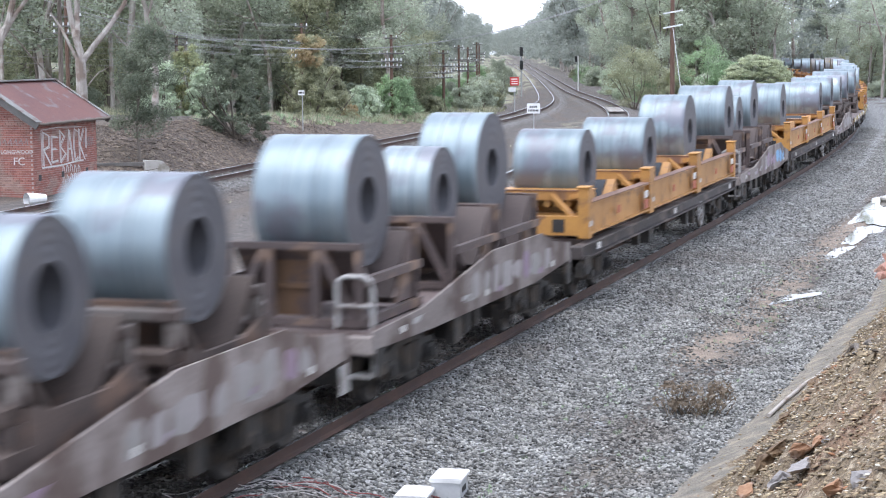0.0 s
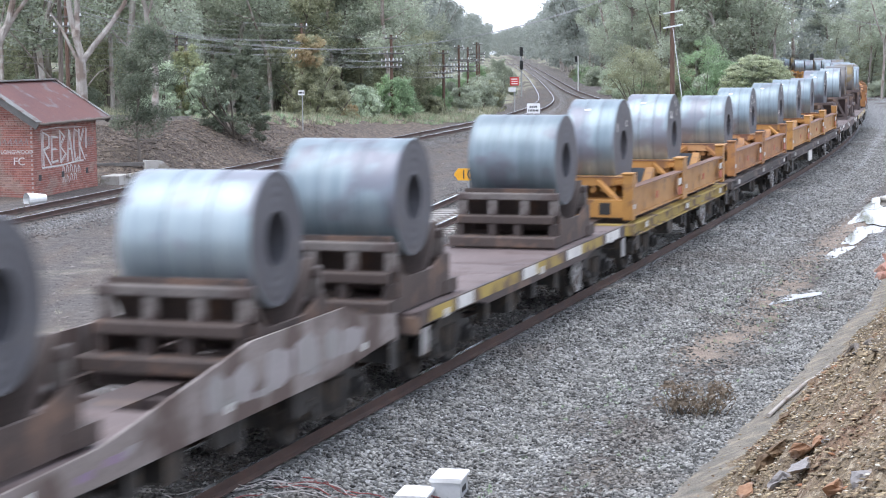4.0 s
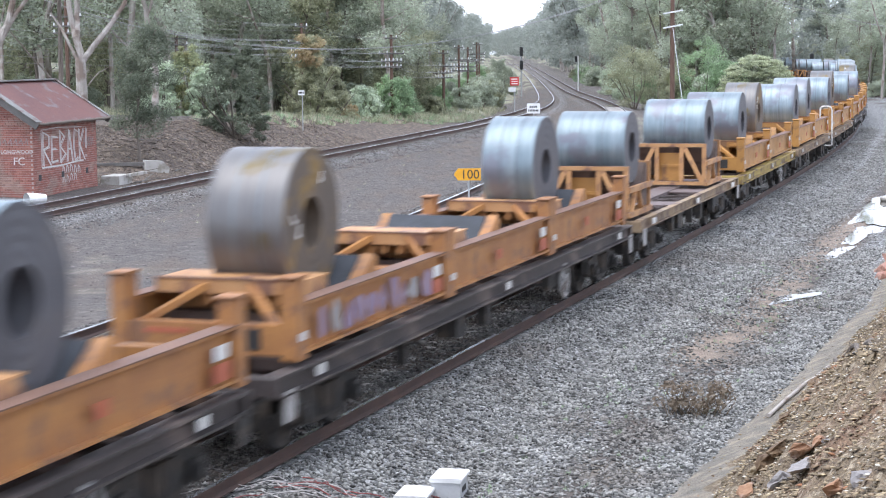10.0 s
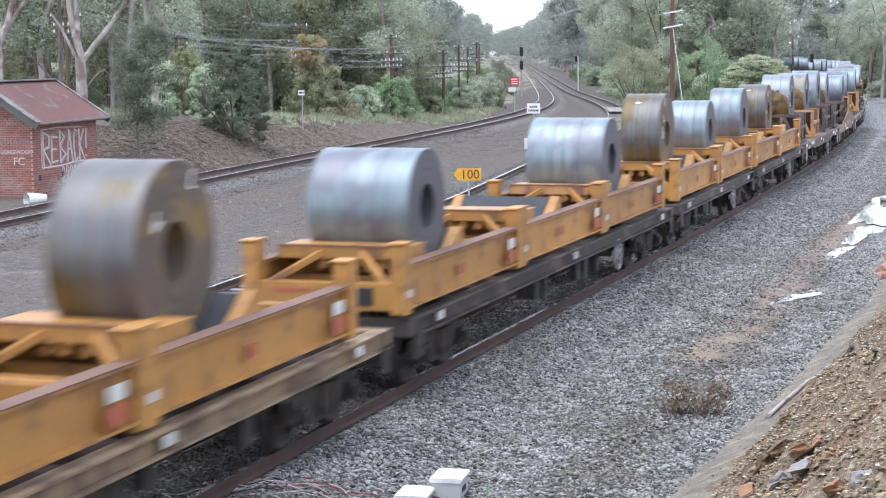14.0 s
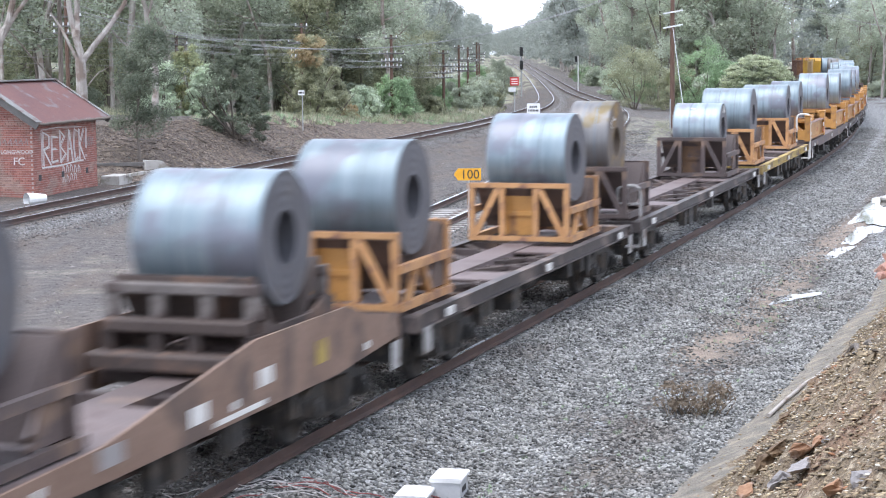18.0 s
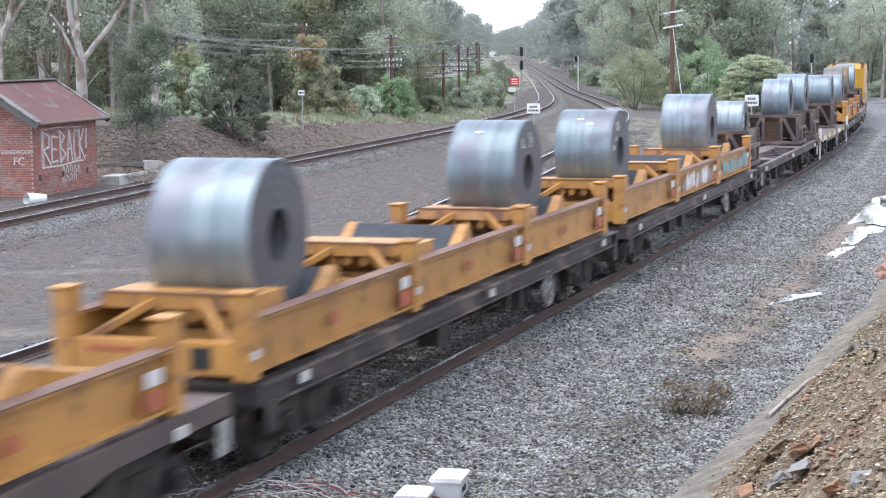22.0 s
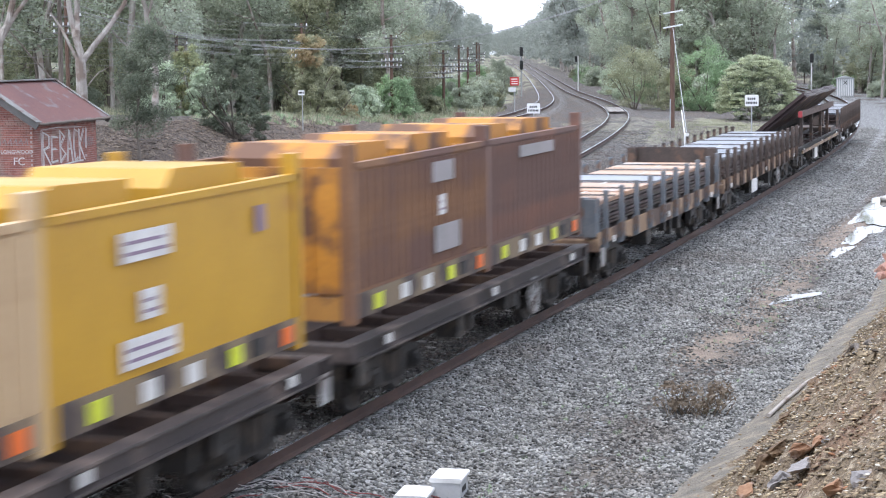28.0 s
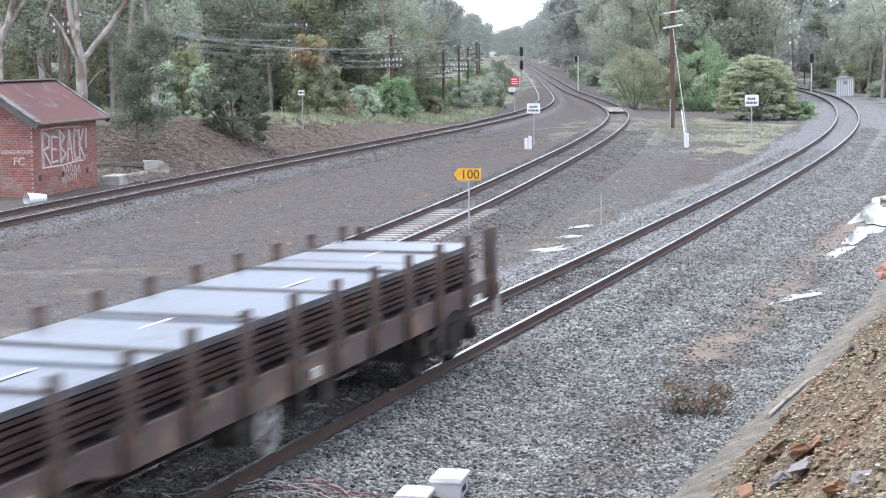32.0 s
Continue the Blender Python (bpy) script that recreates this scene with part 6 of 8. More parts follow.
def boulder(s, off, size, material, label, seed):
    """A weathered lump of rock bedded in the bank."""
    bm = bmesh.new()
    r = random.Random(seed)
    sx, sy, sz = size
    for k in range(26):
        a, b = r.uniform(0, 6.283), math.asin(r.uniform(-1, 1))
        q = r.uniform(0.75, 1.1)
        bm.verts.new((sx * q * math.cos(a) * math.cos(b), sy * q * math.sin(a) * math.cos(b), sz * q * math.sin(b)))
    bmesh.ops.convex_hull(bm, input=bm.verts)
    bmesh.ops.delete(bm, geom=[v for v in bm.verts if not v.link_faces], context="VERTS")
    bmesh.ops.bevel(bm, geom=bm.edges[:], offset=min(size) * 0.05, segments=1, affect="EDGES")
    bmesh.ops.subdivide_edges(bm, edges=bm.edges[:], cuts=1)
    for v in bm.verts:
        v.co *= 1 + 0.22 * noise.noise(v.co * 7 + Vector((seed, 0, 0)))
    x, y, t = on_track(MAIN, s, off)
    ob = new("boulder", mesh_of("boulder", bm, material))
    ob.matrix_basis = pose(x, y, zg(x, y) - sz * 0.1, r.uniform(-40, -10), r.uniform(-15, 15), r.uniform(0, 360))
    return tagged(ob, label, "rock", "rocks in the cutting")


ORANGEROCK = surf("orange_weathered_rock", (0.26, 0.135, 0.075), (0.36, 0.215, 0.13), 0.9, 0, 3, 25, 0.6, 0.6, (0.24, 0.17, 0.13), 3, 0.35)
GREYROCK = surf("grey_mudstone", (0.20, 0.185, 0.18), (0.28, 0.26, 0.25), 0.85, 0, 3, 25, 0.6, 0.6, (0.33, 0.24, 0.16), 3, 0.25)
BUFFROCK = surf("buff_rock", (0.22, 0.17, 0.105), (0.30, 0.24, 0.155), 0.9, 0, 3, 25, 0.6, 0.6, (0.18, 0.13, 0.08), 3, 0.35)
BROWNROCK = surf("dark_brown_rock", (0.095, 0.06, 0.034), (0.19, 0.12, 0.065), 0.9, 0, 3, 25, 0.6, 0.6, (0.26, 0.19, 0.12), 4, 0.25)
PINKROCK = surf("dull_red_rock", (0.33, 0.17, 0.13), (0.42, 0.24, 0.18), 0.9, 0, 3, 25, 0.6, 0.6, (0.24, 0.15, 0.12), 3, 0.35)
for i in range(70):
    rr = random.Random(100 + i)
    kind = rr.choice((0, 1, 2, 2))
    big_one = rr.choice((0.35, 0.45, 0.6))
    boulder(rr.uniform(-10, 20), rr.uniform(6.9, 8.8), (rr.uniform(0.1, 0.24) * big_one, rr.uniform(0.08, 0.18) * big_one, rr.uniform(0.05, 0.12) * big_one), (ORANGEROCK, GREYROCK, BUFFROCK)[kind],
            ("orange weathered rock bedded in the cutting", "grey mudstone lump in the cutting", "buff crumbling rock in the cutting")[kind], i)


def rock_slab(x, y, z, size, lie, material, label, seed, group="rocks in the cutting"):
    """A rough slab broken along its bedding; lie: its roll, pitch and heading in degrees."""
    bm = bmesh.new()
    r = random.Random(seed)
    for k in range(18):
        v = [r.uniform(-1, 1) for _ in range(3)]
        q = max(abs(v[0]), abs(v[1]), abs(v[2])) / r.uniform(0.8, 1.05)
        bm.verts.new([c / q * e for c, e in zip(v, size)])
    bmesh.ops.convex_hull(bm, input=bm.verts)
    bmesh.ops.delete(bm, geom=[v for v in bm.verts if not v.link_faces], context="VERTS")
    bmesh.ops.subdivide_edges(bm, edges=bm.edges[:], cuts=2, use_grid_fill=True)
    bmesh.ops.triangulate(bm, faces=bm.faces[:])
    k = min(size)
    for v in bm.verts:
        o = v.co + Vector((seed, 0, 0))
        step = 0.22 * k * math.sin(v.co.z / k * 7 + 3 * noise.noise(o * 4))
        v.co += Vector((step, step * 0.6, 0)) + Vector((noise.noise(o * 13), noise.noise(o * 13 + Vector((7, 0, 0))), noise.noise(o * 13 + Vector((0, 9, 0))))) * 0.35 * k
    ob = new("rock_slab", mesh_of("rock_slab", bm, material))
    ob.matrix_basis = pose(x, y, z, *lie)
    return tagged(ob, label, "rock", group)


for i, (x, y, sz, lie, mt, lab) in enumerate((
        (3.47, 17.34, (0.22, 0.11, 0.08), (-30, 12, 62), ORANGEROCK, "broken orange rock slab in the cutting"),
        (3.48, 19.29, (0.22, 0.14, 0.1), (-22, 5, 74), BROWNROCK, "dark brown crumbling ledge in the cutting"),
        (3.59, 19.23, (0.24, 0.1, 0.08), (-30, 8, 70), BROWNROCK, "dark brown crumbling ledge in the cutting"),
        (2.96, 15.71, (0.24, 0.12, 0.07), (-38, 14, 64), GREYROCK, "purple-grey mudstone wedge in the cutting"),
        (3.07, 15.37, (0.26, 0.1, 0.06), (-36, 10, 66), GREYROCK, "purple-grey mudstone wedge in the cutting"),
        (2.97, 17.63, (0.17, 0.1, 0.06), (-24, 6, 76), ORANGEROCK, "broken orange rock slab in the cutting"),
        (2.84, 13.01, (0.13, 0.08, 0.06), (-30, 10, 60), ORANGEROCK, "broken orange rock slab in the cutting"),
        (3.62, 17.28, (0.16, 0.08, 0.05), (-30, 4, 60), ORANGEROCK, "broken orange rock slab in the cutting"),
        (3.37, 19.33, (0.18, 0.07, 0.05), (-30, 4, 70), BUFFROCK, "buff crumbling rock in the cutting"),
        (4.31, 22.69, (0.2, 0.08, 0.07), (-30, 6, 70), BROWNROCK, "dark brown crumbling ledge in the cutting"),
        (5.37, 26.15, (0.24, 0.08, 0.06), (-34, 6, 72), BROWNROCK, "dark brown crumbling ledge in the cutting"),
        (4.77, 20.05, (0.2, 0.1, 0.05), (-34, 4, 60), BUFFROCK, "buff crumbling rock in the cutting"),
        (2.84, 12.14, (0.16, 0.1, 0.06), (-34, 4, 66), GREYROCK, "grey mudstone lump in the cutting"))):
    rock_slab(x, y, zg(x, y) + 0.015, sz, lie, mt, lab, 200 + i)
for i, (s, o) in enumerate(((19.5, 6.25), (20.6, 6.2), (21.8, 6.35), (23.2, 6.5), (25, 6.7))):
    boulder(s, o, (0.5, 0.26, 0.15), PINKROCK, "dull red rock ledge at the foot of the cutting", 300 + i)


def puddle(name, x, y, rx, ry, turn, seed):
    bm = bmesh.new()
    n = 40
    r = random.Random(seed)
    ph = [r.uniform(0, 6.28) for _ in range(4)]
    vs = []
    for i in range(n):
        a = 2 * math.pi * i / n
        k = 1 + 0.25 * math.sin(2 * a + ph[0]) + 0.2 * math.sin(3 * a + ph[1]) + 0.13 * math.sin(5 * a + ph[2]) + 0.1 * math.sin(9 * a + ph[3])
        vs.append(bm.verts.new((rx * k * math.cos(a), ry * k * math.sin(a), 0)))
    bm.faces.new(vs)
    ob = new(name, mesh_of(name, bm, WATER))
    pts = [pose(x, y, 0, 0, 0, turn) @ v.co for v in ob.data.vertices]
    z = ground_height(np.array([p.x for p in pts]), np.array([p.y for p in pts]))[0]
    ob.matrix_basis = pose(x, y, float(np.quantile(z, 0.55)) + 0.004, 0, 0, turn)
    return tagged(ob, "shallow rain puddle mirroring the white sky", "puddle", "puddles", "structure")


WATER, wnodes, wlinks, wp = node_mat("rain_water")
wp.inputs["Base Color"].default_value = (0.10, 0.09, 0.08, 1)
wp.inputs["Roughness"].default_value = 0.03
wp.inputs["IOR"].default_value = 1.33
wp.inputs["Specular IOR Level"].default_value = 1.0
wnoise = wnodes.new("ShaderNodeTexNoise")
wnoise.inputs["Scale"].default_value = 6.0
wbump = wnodes.new("ShaderNodeBump")
wbump.inputs["Strength"].default_value, wbump.inputs["Distance"].default_value = 0.05, 0.01
wlinks.new(wnoise.outputs["Fac"], wbump.inputs["Height"])
wlinks.new(wbump.outputs[0], wp.inputs["Normal"])
for i, (x, y, rx, ry, turn) in enumerate(((7.3, 39.0, 0.36, 1.1, -38), (10.3, 47.9, 0.3, 1.7, -20), (12.3, 53.2, 0.5, 3.0, -20), (13.9, 58.3, 0.95, 4.2, -18), (15.4, 63.2, 0.7, 3.0, -24), (3.72, 28.6, 0.16, 0.5, -30), (3.1, 24.2, 0.1, 0.2, -20),
                                          (2.75, 48.7, 0.3, 1.0, -40), (3.65, 52.6, 0.2, 0.7, -40), (4.55, 55.9, 0.22, 1.3, -40), (5.2, 57.5, 0.16, 0.5, -50))):
    puddle("puddle", x, y, rx, ry, turn, i)


# ---- plants ----
STICKS = surf("dry_twigs", (0.10, 0.08, 0.065), (0.22, 0.18, 0.145), 0.85, 0, 3, 20, 0.1, 0.5, None, 3, 0.3, (1, 1, 1), 0.5, True)
LEAFROUND = leaf("matt_grey_green_leaves", (0.34, 0.38, 0.25), (0.47, 0.50, 0.34), 0.3)
LEAFFLOWER = leaf("yellow_green_flowering_leaves", (0.42, 0.40, 0.21), (0.36, 0.41, 0.26), 0.3)
def leaf_mesh(name, centres, radii, count, size, material, seed, droop=0.0, squash=0.72):
    """Clumps of small leaf blades about their centres, as one mesh."""
    r = np.random.default_rng(seed)
    centres, radii = np.asarray(centres, float), np.asarray(radii, float)
    k = len(centres)
    n = k * count
    d = r.normal(size=(n, 3))
    d /= np.linalg.norm(d, axis=1)[:, None]
    rad = np.repeat(radii, count)
    p = np.repeat(centres, count, 0) + d * (rad * r.uniform(0.25, 1.0, n) ** 0.6)[:, None] * np.array([1, 1, squash])
    # blades turn their faces outward and up to the light
    f = d * 0.9 + np.array([0, 0, 0.75]) + r.normal(size=(n, 3)) * 0.45
    f /= np.linalg.norm(f, axis=1)[:, None]
    a = np.cross(f, r.normal(size=(n, 3)) + np.array([0, 0, -droop]))
    a /= np.linalg.norm(a, axis=1)[:, None]
    b = np.cross(f, a)
    s = size * r.uniform(0.6, 1.4, n)[:, None]
    w = 0.42
    q = np.stack([p - a * s, p + b * s * w, p + a * s, p - b * s * w], 1)
    me = bpy.data.meshes.new(name)
    me.vertices.add(n * 4)
    me.vertices.foreach_set("co", q.astype(np.float32).ravel())
    me.loops.add(n * 4)
    me.loops.foreach_set("vertex_index", np.arange(n * 4, dtype=np.int32))
    me.polygons.add(n)
    me.polygons.foreach_set("loop_start", np.arange(0, n * 4, 4, dtype=np.int32))
    me.update(calc_edges=True)
    me.materials.append(material)
    return me


def limb(bm, p, d, length, r0, r1, rng, sag=0.0, n=5, wob=0.12):
    """A bent tapering limb; returns its points."""
    pts = [Vector(p)]
    d = Vector(d).normalized()
    for i in range(n):
        d = (d + Vector((rng.uniform(-wob, wob), rng.uniform(-wob, wob), rng.uniform(-wob, wob) * 0.6 - sag))).normalized()
        pts.append(pts[-1] + d * (length / n))
    tube(bm, pts, [r0 + (r1 - r0) * i / n for i in range(n + 1)], 6)
    return pts


def make_tree(name, label, height, spread, first, trunk_r, bark, foliage, seed, clumps=60, per=44, size=0.2, forks=1, lean=0.0, clump_r=1.1, group="trees of the wood"):
    """A tree with a tapered trunk, limbs and a loose crown; its base is the origin."""
    rng = random.Random(seed)
    root = thing(name, label, "tree", group)
    bm = bmesh.new()
    centres, radii = [], []
    tops = [limb(bm, (0, 0, -0.4), (lean, rng.uniform(-0.06, 0.06), 1), first + 0.4, trunk_r, trunk_r * 0.75, rng, 0, 5, 0.06)[-1]]
    stems = []
    for f in range(forks):
        a = rng.uniform(0, 6.28) + f * 2.4
        k = 0.0 if forks == 1 else rng.uniform(0.28, 0.5)
        stems.append(limb(bm, tops[0], (k * math.cos(a) + lean, k * math.sin(a), 1), height - first, trunk_r * (0.74 if forks == 1 else 0.55), 0.03, rng, 0, 7, 0.10))
    nl = max(6, clumps // 7)
    for i in range(nl):
        st = stems[i % len(stems)]
        q = st[min(len(st) - 2, int(len(st) * (0.08 + 0.86 * (i // len(stems)) / max(1, nl // len(stems)))))]
        a = rng.uniform(0, 6.28)
        reach = spread * rng.uniform(0.55, 1.05) * (1.0 - 0.45 * max(0, (q.z - first) / max(0.1, height - first) - 0.35))
        pts = limb(bm, q, (math.cos(a), math.sin(a), rng.uniform(0.15, 0.8)), reach, trunk_r * 0.28, 0.015, rng, -0.03, 5, 0.16)
        for j in range(7):
            c = pts[2 + j % 4] + Vector((rng.uniform(-1, 1), rng.uniform(-1, 1), rng.uniform(-0.6, 0.8))) * clump_r * 0.7
            centres.append(c)
            radii.append(clump_r * rng.uniform(0.55, 1.15))
    part("trunk", bm, bark, root)
    part("crown", leaf_mesh("crown", centres, radii, per, size, foliage, seed, 0.5), None, root)
    return root


def make_bush(name, label, w, h, foliage, seed, clumps=60, per=60, size=0.11, bark=DARKBARK, pointed=False, group="bushes", split=False):
    """A dense shrub with an uneven, billowing outline; its base is the origin."""
    rng = random.Random(seed)
    root = thing(name, label, "bush", group)
    bm = bmesh.new()
    centres, radii = [], []
    for i in range(6):
        a = rng.uniform(0, 6.28)
        if split and i:
            part("stem", bm, bark, root)
            bm = bmesh.new()
        limb(bm, (0, 0, -0.2), (0.6 * math.cos(a), 0.6 * math.sin(a), 1), h * 0.7, 0.07, 0.015, rng, 0, 4, 0.2)
    for i in range(clumps):
        a, z = rng.uniform(0, 6.28), rng.random()
        prof = (1 - z * 0.92) if pointed else math.sqrt(max(0.05, 1 - (z * 1.02 - 0.28) ** 2 / 0.62))
        k = w * prof * rng.uniform(0.45, 1.0)
        centres.append((k * math.cos(a), k * math.sin(a), h * (0.06 + 0.86 * z) + rng.uniform(-0.1, 0.1) * h))
        radii.append(w * rng.uniform(0.14, 0.3))
    part("stem" if split else "trunk", bm, bark, root)
    part("crown", leaf_mesh("crown", centres, radii, per, size, foliage, seed, 0.2), None, root)
    return root


def plant(proto, x, y, scale=1.0, turn=None, sink=0.05):
    m = pose(x, y, zg(x, y) - sink, 0, 0, random.uniform(0, 360) if turn is None else turn)
    ob = copy_thing(proto, m)
    ob.scale = (scale, scale, scale * random.uniform(0.92, 1.08))
    return ob


G1 = "tall grey-green gum tree with a loose crown"
G2 = "dark gum tree with drooping foliage"
G3 = "olive-leaved wattle tree at the wood's edge"
PROTO = [
    make_tree("gum_tree", G1, 17, 4.2, 3.5, 0.26, GUMBARK, LEAFGUM, 1, 91, 100, 0.125),
    make_tree("gum_tree", G2, 15, 3.8, 2.2, 0.24, DARKBARK, LEAFDARK, 2, 91, 100, 0.125),
    make_tree("gum_tree", G1, 19, 4.6, 5.0, 0.3, GUMBARK, LEAFGUM, 3, 98, 100, 0.13, 2),
    make_tree("gum_tree", G2, 13, 3.6, 1.6, 0.2, DARKBARK, LEAFGUM, 4, 91, 100, 0.12),
    make_tree("wattle_tree", G3, 9, 3.0, 1.0, 0.16, DARKBARK, LEAFOLIVE, 5, 84, 100, 0.115),
    make_tree("gum_tree", G2, 16, 4.0, 4.0, 0.22, GUMBARK, LEAFDARK, 6, 84, 100, 0.125, 2),
]
BARE = [
    make_tree("gum_tree", "slender pale gum with bare limbs and thin foliage", 16, 3.0, 6.0, 0.17, GUMBARK, LEAFGUM, 14, 49, 60, 0.12, 2, 0.03, 0.8),
    make_tree("gum_tree", "slender pale gum with bare limbs and thin foliage", 14, 2.6, 5.0, 0.14, GUMBARK, LEAFOLIVE, 15, 42, 60, 0.12, 3, -0.04, 0.8),
    make_tree("gum_tree", "grey dead-topped gum with thin foliage", 13, 2.8, 4.0, 0.15, DARKBARK, LEAFGUM, 16, 35, 50, 0.12, 3, 0.05, 0.7),
]
DISTANT = [
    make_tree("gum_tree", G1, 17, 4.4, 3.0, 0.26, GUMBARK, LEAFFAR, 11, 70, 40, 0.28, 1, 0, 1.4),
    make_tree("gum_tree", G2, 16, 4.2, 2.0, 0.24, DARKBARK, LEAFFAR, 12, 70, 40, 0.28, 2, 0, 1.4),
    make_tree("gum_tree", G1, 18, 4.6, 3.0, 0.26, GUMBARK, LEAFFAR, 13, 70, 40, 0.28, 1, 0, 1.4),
]
BUSHES = [
    make_bush("bush", "grey-green scrub bush at the wood's edge", 1.7, 2.6, LEAFGUM, 21, 80, 110, 0.085),
    make_bush("bush", "dark green scrub bush", 1.5, 2.2, LEAFDARK, 22, 80, 110, 0.085),
    make_bush("bush", "olive scrub bush in dry grass", 1.6, 2.0, LEAFOLIVE, 23, 80, 110, 0.085),
    make_bush("bush", "fresh green leafy bush", 1.9, 3.0, LEAFGREEN, 24, 80, 110, 0.085),
]


def far_x(y):
    return float(np.interp(y, FAR[2], FAR[1]))


def loop_x(y):
    return float(np.interp(y, LOOP[2], LOOP[1]))


def main_x(y):
    return float(np.interp(y, MAIN[2], MAIN[1]))


def build_woods():
    rng = random.Random(77)
    # the wood behind the far track
    for y0, y1, n, bushes in ((112, 126, 13, 8), (126, 145, 24, 14), (145, 175, 30, 14), (175, 215, 26, 8), (215, 260, 16, 6)):
        for i in range(n):
            y = rng.uniform(y0, y1)
            edge = far_x(y) - (9.5 if y < 150 else 13)
            x = edge - (y * 0.27 - 8) * ((i + rng.random()) / n) ** 1.1
            if y < 140 and x > -0.14 * y:
                y += 26
            plant(rng.choice(PROTO), x, y, rng.uniform(0.85, 1.2))
        for i in range(bushes):
            y = rng.uniform(y0, y1)
            edge = far_x(y) - (8.0 if y < 150 else 10)
            x = edge - rng.uniform(0, y * 0.24)
            if y < 140 and x > -0.19 * y:
                y += 26
            plant(rng.choice(BUSHES[:3]), x, y, rng.uniform(0.7, 1.3))
    # both sides of the straight
    for i in range(44):
        y = 225 + 6.0 * i + rng.uniform(-4, 4)
        plant(rng.choice(DISTANT), far_x(y) - 19.5 - (rng.uniform(0, 3) if i % 2 else rng.uniform(4, 22)), y, rng.uniform(0.9, 1.1))
        plant(rng.choice(DISTANT), loop_x(y) + (10.5 if y < 300 else 6.0) + (rng.uniform(0, 3) if i % 2 else rng.uniform(4, 26)), y, rng.uniform(1.05, 1.3))
    for i in range(22):
        y = rng.uniform(150, 320)
        plant(rng.choice(BUSHES), far_x(y) - rng.uniform(5, 11), y, rng.uniform(0.6, 1.2))
        y = rng.uniform(190, 360)
        plant(rng.choice(BUSHES), loop_x(y) + rng.uniform(5, 9), y, rng.uniform(0.6, 1.2))
    # the wood between the siding and the main line
    for i in range(58):
        y = rng.uniform(172, 300)
        lo, hi = loop_x(y) + 6.5, main_x(y) - 5.5
        plant(rng.choice(PROTO), lo + (hi - lo) * ((i * 0.618) % 1.0), y, rng.uniform(0.85, 1.2))
    for i in range(16):
        y = rng.uniform(160, 200)
        plant(rng.choice(BUSHES), rng.uniform(loop_x(y) + 4.5, main_x(y) - 6), y, rng.uniform(0.7, 1.3))
    # beyond the main line
    for i in range(64):
        y = rng.uniform(175, 330)
        plant(rng.choice(PROTO), main_x(y) + 6.5 + rng.uniform(0, 1) ** 1.3 * (y * 0.16), y, rng.uniform(0.6, 0.85))
    for i in range(20):
        y = rng.uniform(185, 250)
        plant(rng.choice(BUSHES), main_x(y) + rng.uniform(4.5, 14), y, rng.uniform(0.6, 1.2))
    for i in range(18):
        y = rng.uniform(146, 172)
        plant(rng.choice((PROTO[4], PROTO[3], PROTO[4])), -0.098 * y + 0.088 * y * (i + rng.random()) / 18 , y, rng.uniform(0.55, 0.8))
    # slender stems standing before the woods
    for i in range(20):
        y = 112 + 1.1 * i + rng.uniform(-1, 1)
        if i % 2:
            y += 34
        plant(BARE[i % 3], -0.24 * y + (0.19 if i % 2 else 0.085) * y * ((i * 0.618) % 1.0), y, rng.uniform(0.8, 1.05))
    for i in range(16):
        y = rng.uniform(172, 190)
        x = 0.09 * y + 0.16 * y * (i + rng.random()) / 16
        if abs(x - main_x(y)) > 5.5 and abs(x - loop_x(y)) > 5.5:
            plant(BARE[i % 3], x, y, rng.uniform(0.9, 1.2))
    for p in PROTO + BUSHES + DISTANT + BARE:
        x = rng.uniform(-70, -45)
        p.matrix_basis = pose(x, 190, zg(x, 190))


build_woods()


def woods_backing():
    """The closed mass of the wood on the hills behind, as heaped crowns in one mesh."""
    rng = np.random.default_rng(9)
    cs, rs = [], []
    for i in range(900):
        y = rng.uniform(255, 420)
        if rng.random() < 0.5:
            x = far_x(y) - 24 - rng.uniform(0, 90)
        else:
            x = max(loop_x(y) + 20, 0) + rng.uniform(0, 100)
            if abs(x - main_x(y)) < 9:
                continue
        h = rng.uniform(3, 17) if x < 30 else rng.uniform(2, 12)
        cs.append((x, y, zg(x, y) + h))
        rs.append(rng.uniform(2.2, 4.2))
    for i in range(3200):
        y = 470 + 1300 * rng.random() ** 1.3
        left = rng.random() < 0.5
        edge = -(18 if y < 600 else 13.5 if y < 800 else 9.0) if left else (9.5 if y < 880 else 6.5)
        w = rng.random() ** 2.2 * 34
        x = far_x(y) + edge + (-w if left else w)
        cs.append((x, y, 1.5 + 15.5 * rng.random() ** 0.6))
        rs.append(rng.uniform(2.0, 3.2))
    for i in range(260):
        y = rng.uniform(1900, 2300)
        x = far_x(y) + rng.normal(0, 70)
        h = rng.uniform(-4, -2 + 0.16 * abs(x - far_x(y)))
        cs.append((x, y, h))
        rs.append(5.0)
    # the haze over the far wood lies in its leaf colour
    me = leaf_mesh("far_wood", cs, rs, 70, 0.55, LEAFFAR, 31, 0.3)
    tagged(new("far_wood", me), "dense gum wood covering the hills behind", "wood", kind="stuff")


woods_backing()

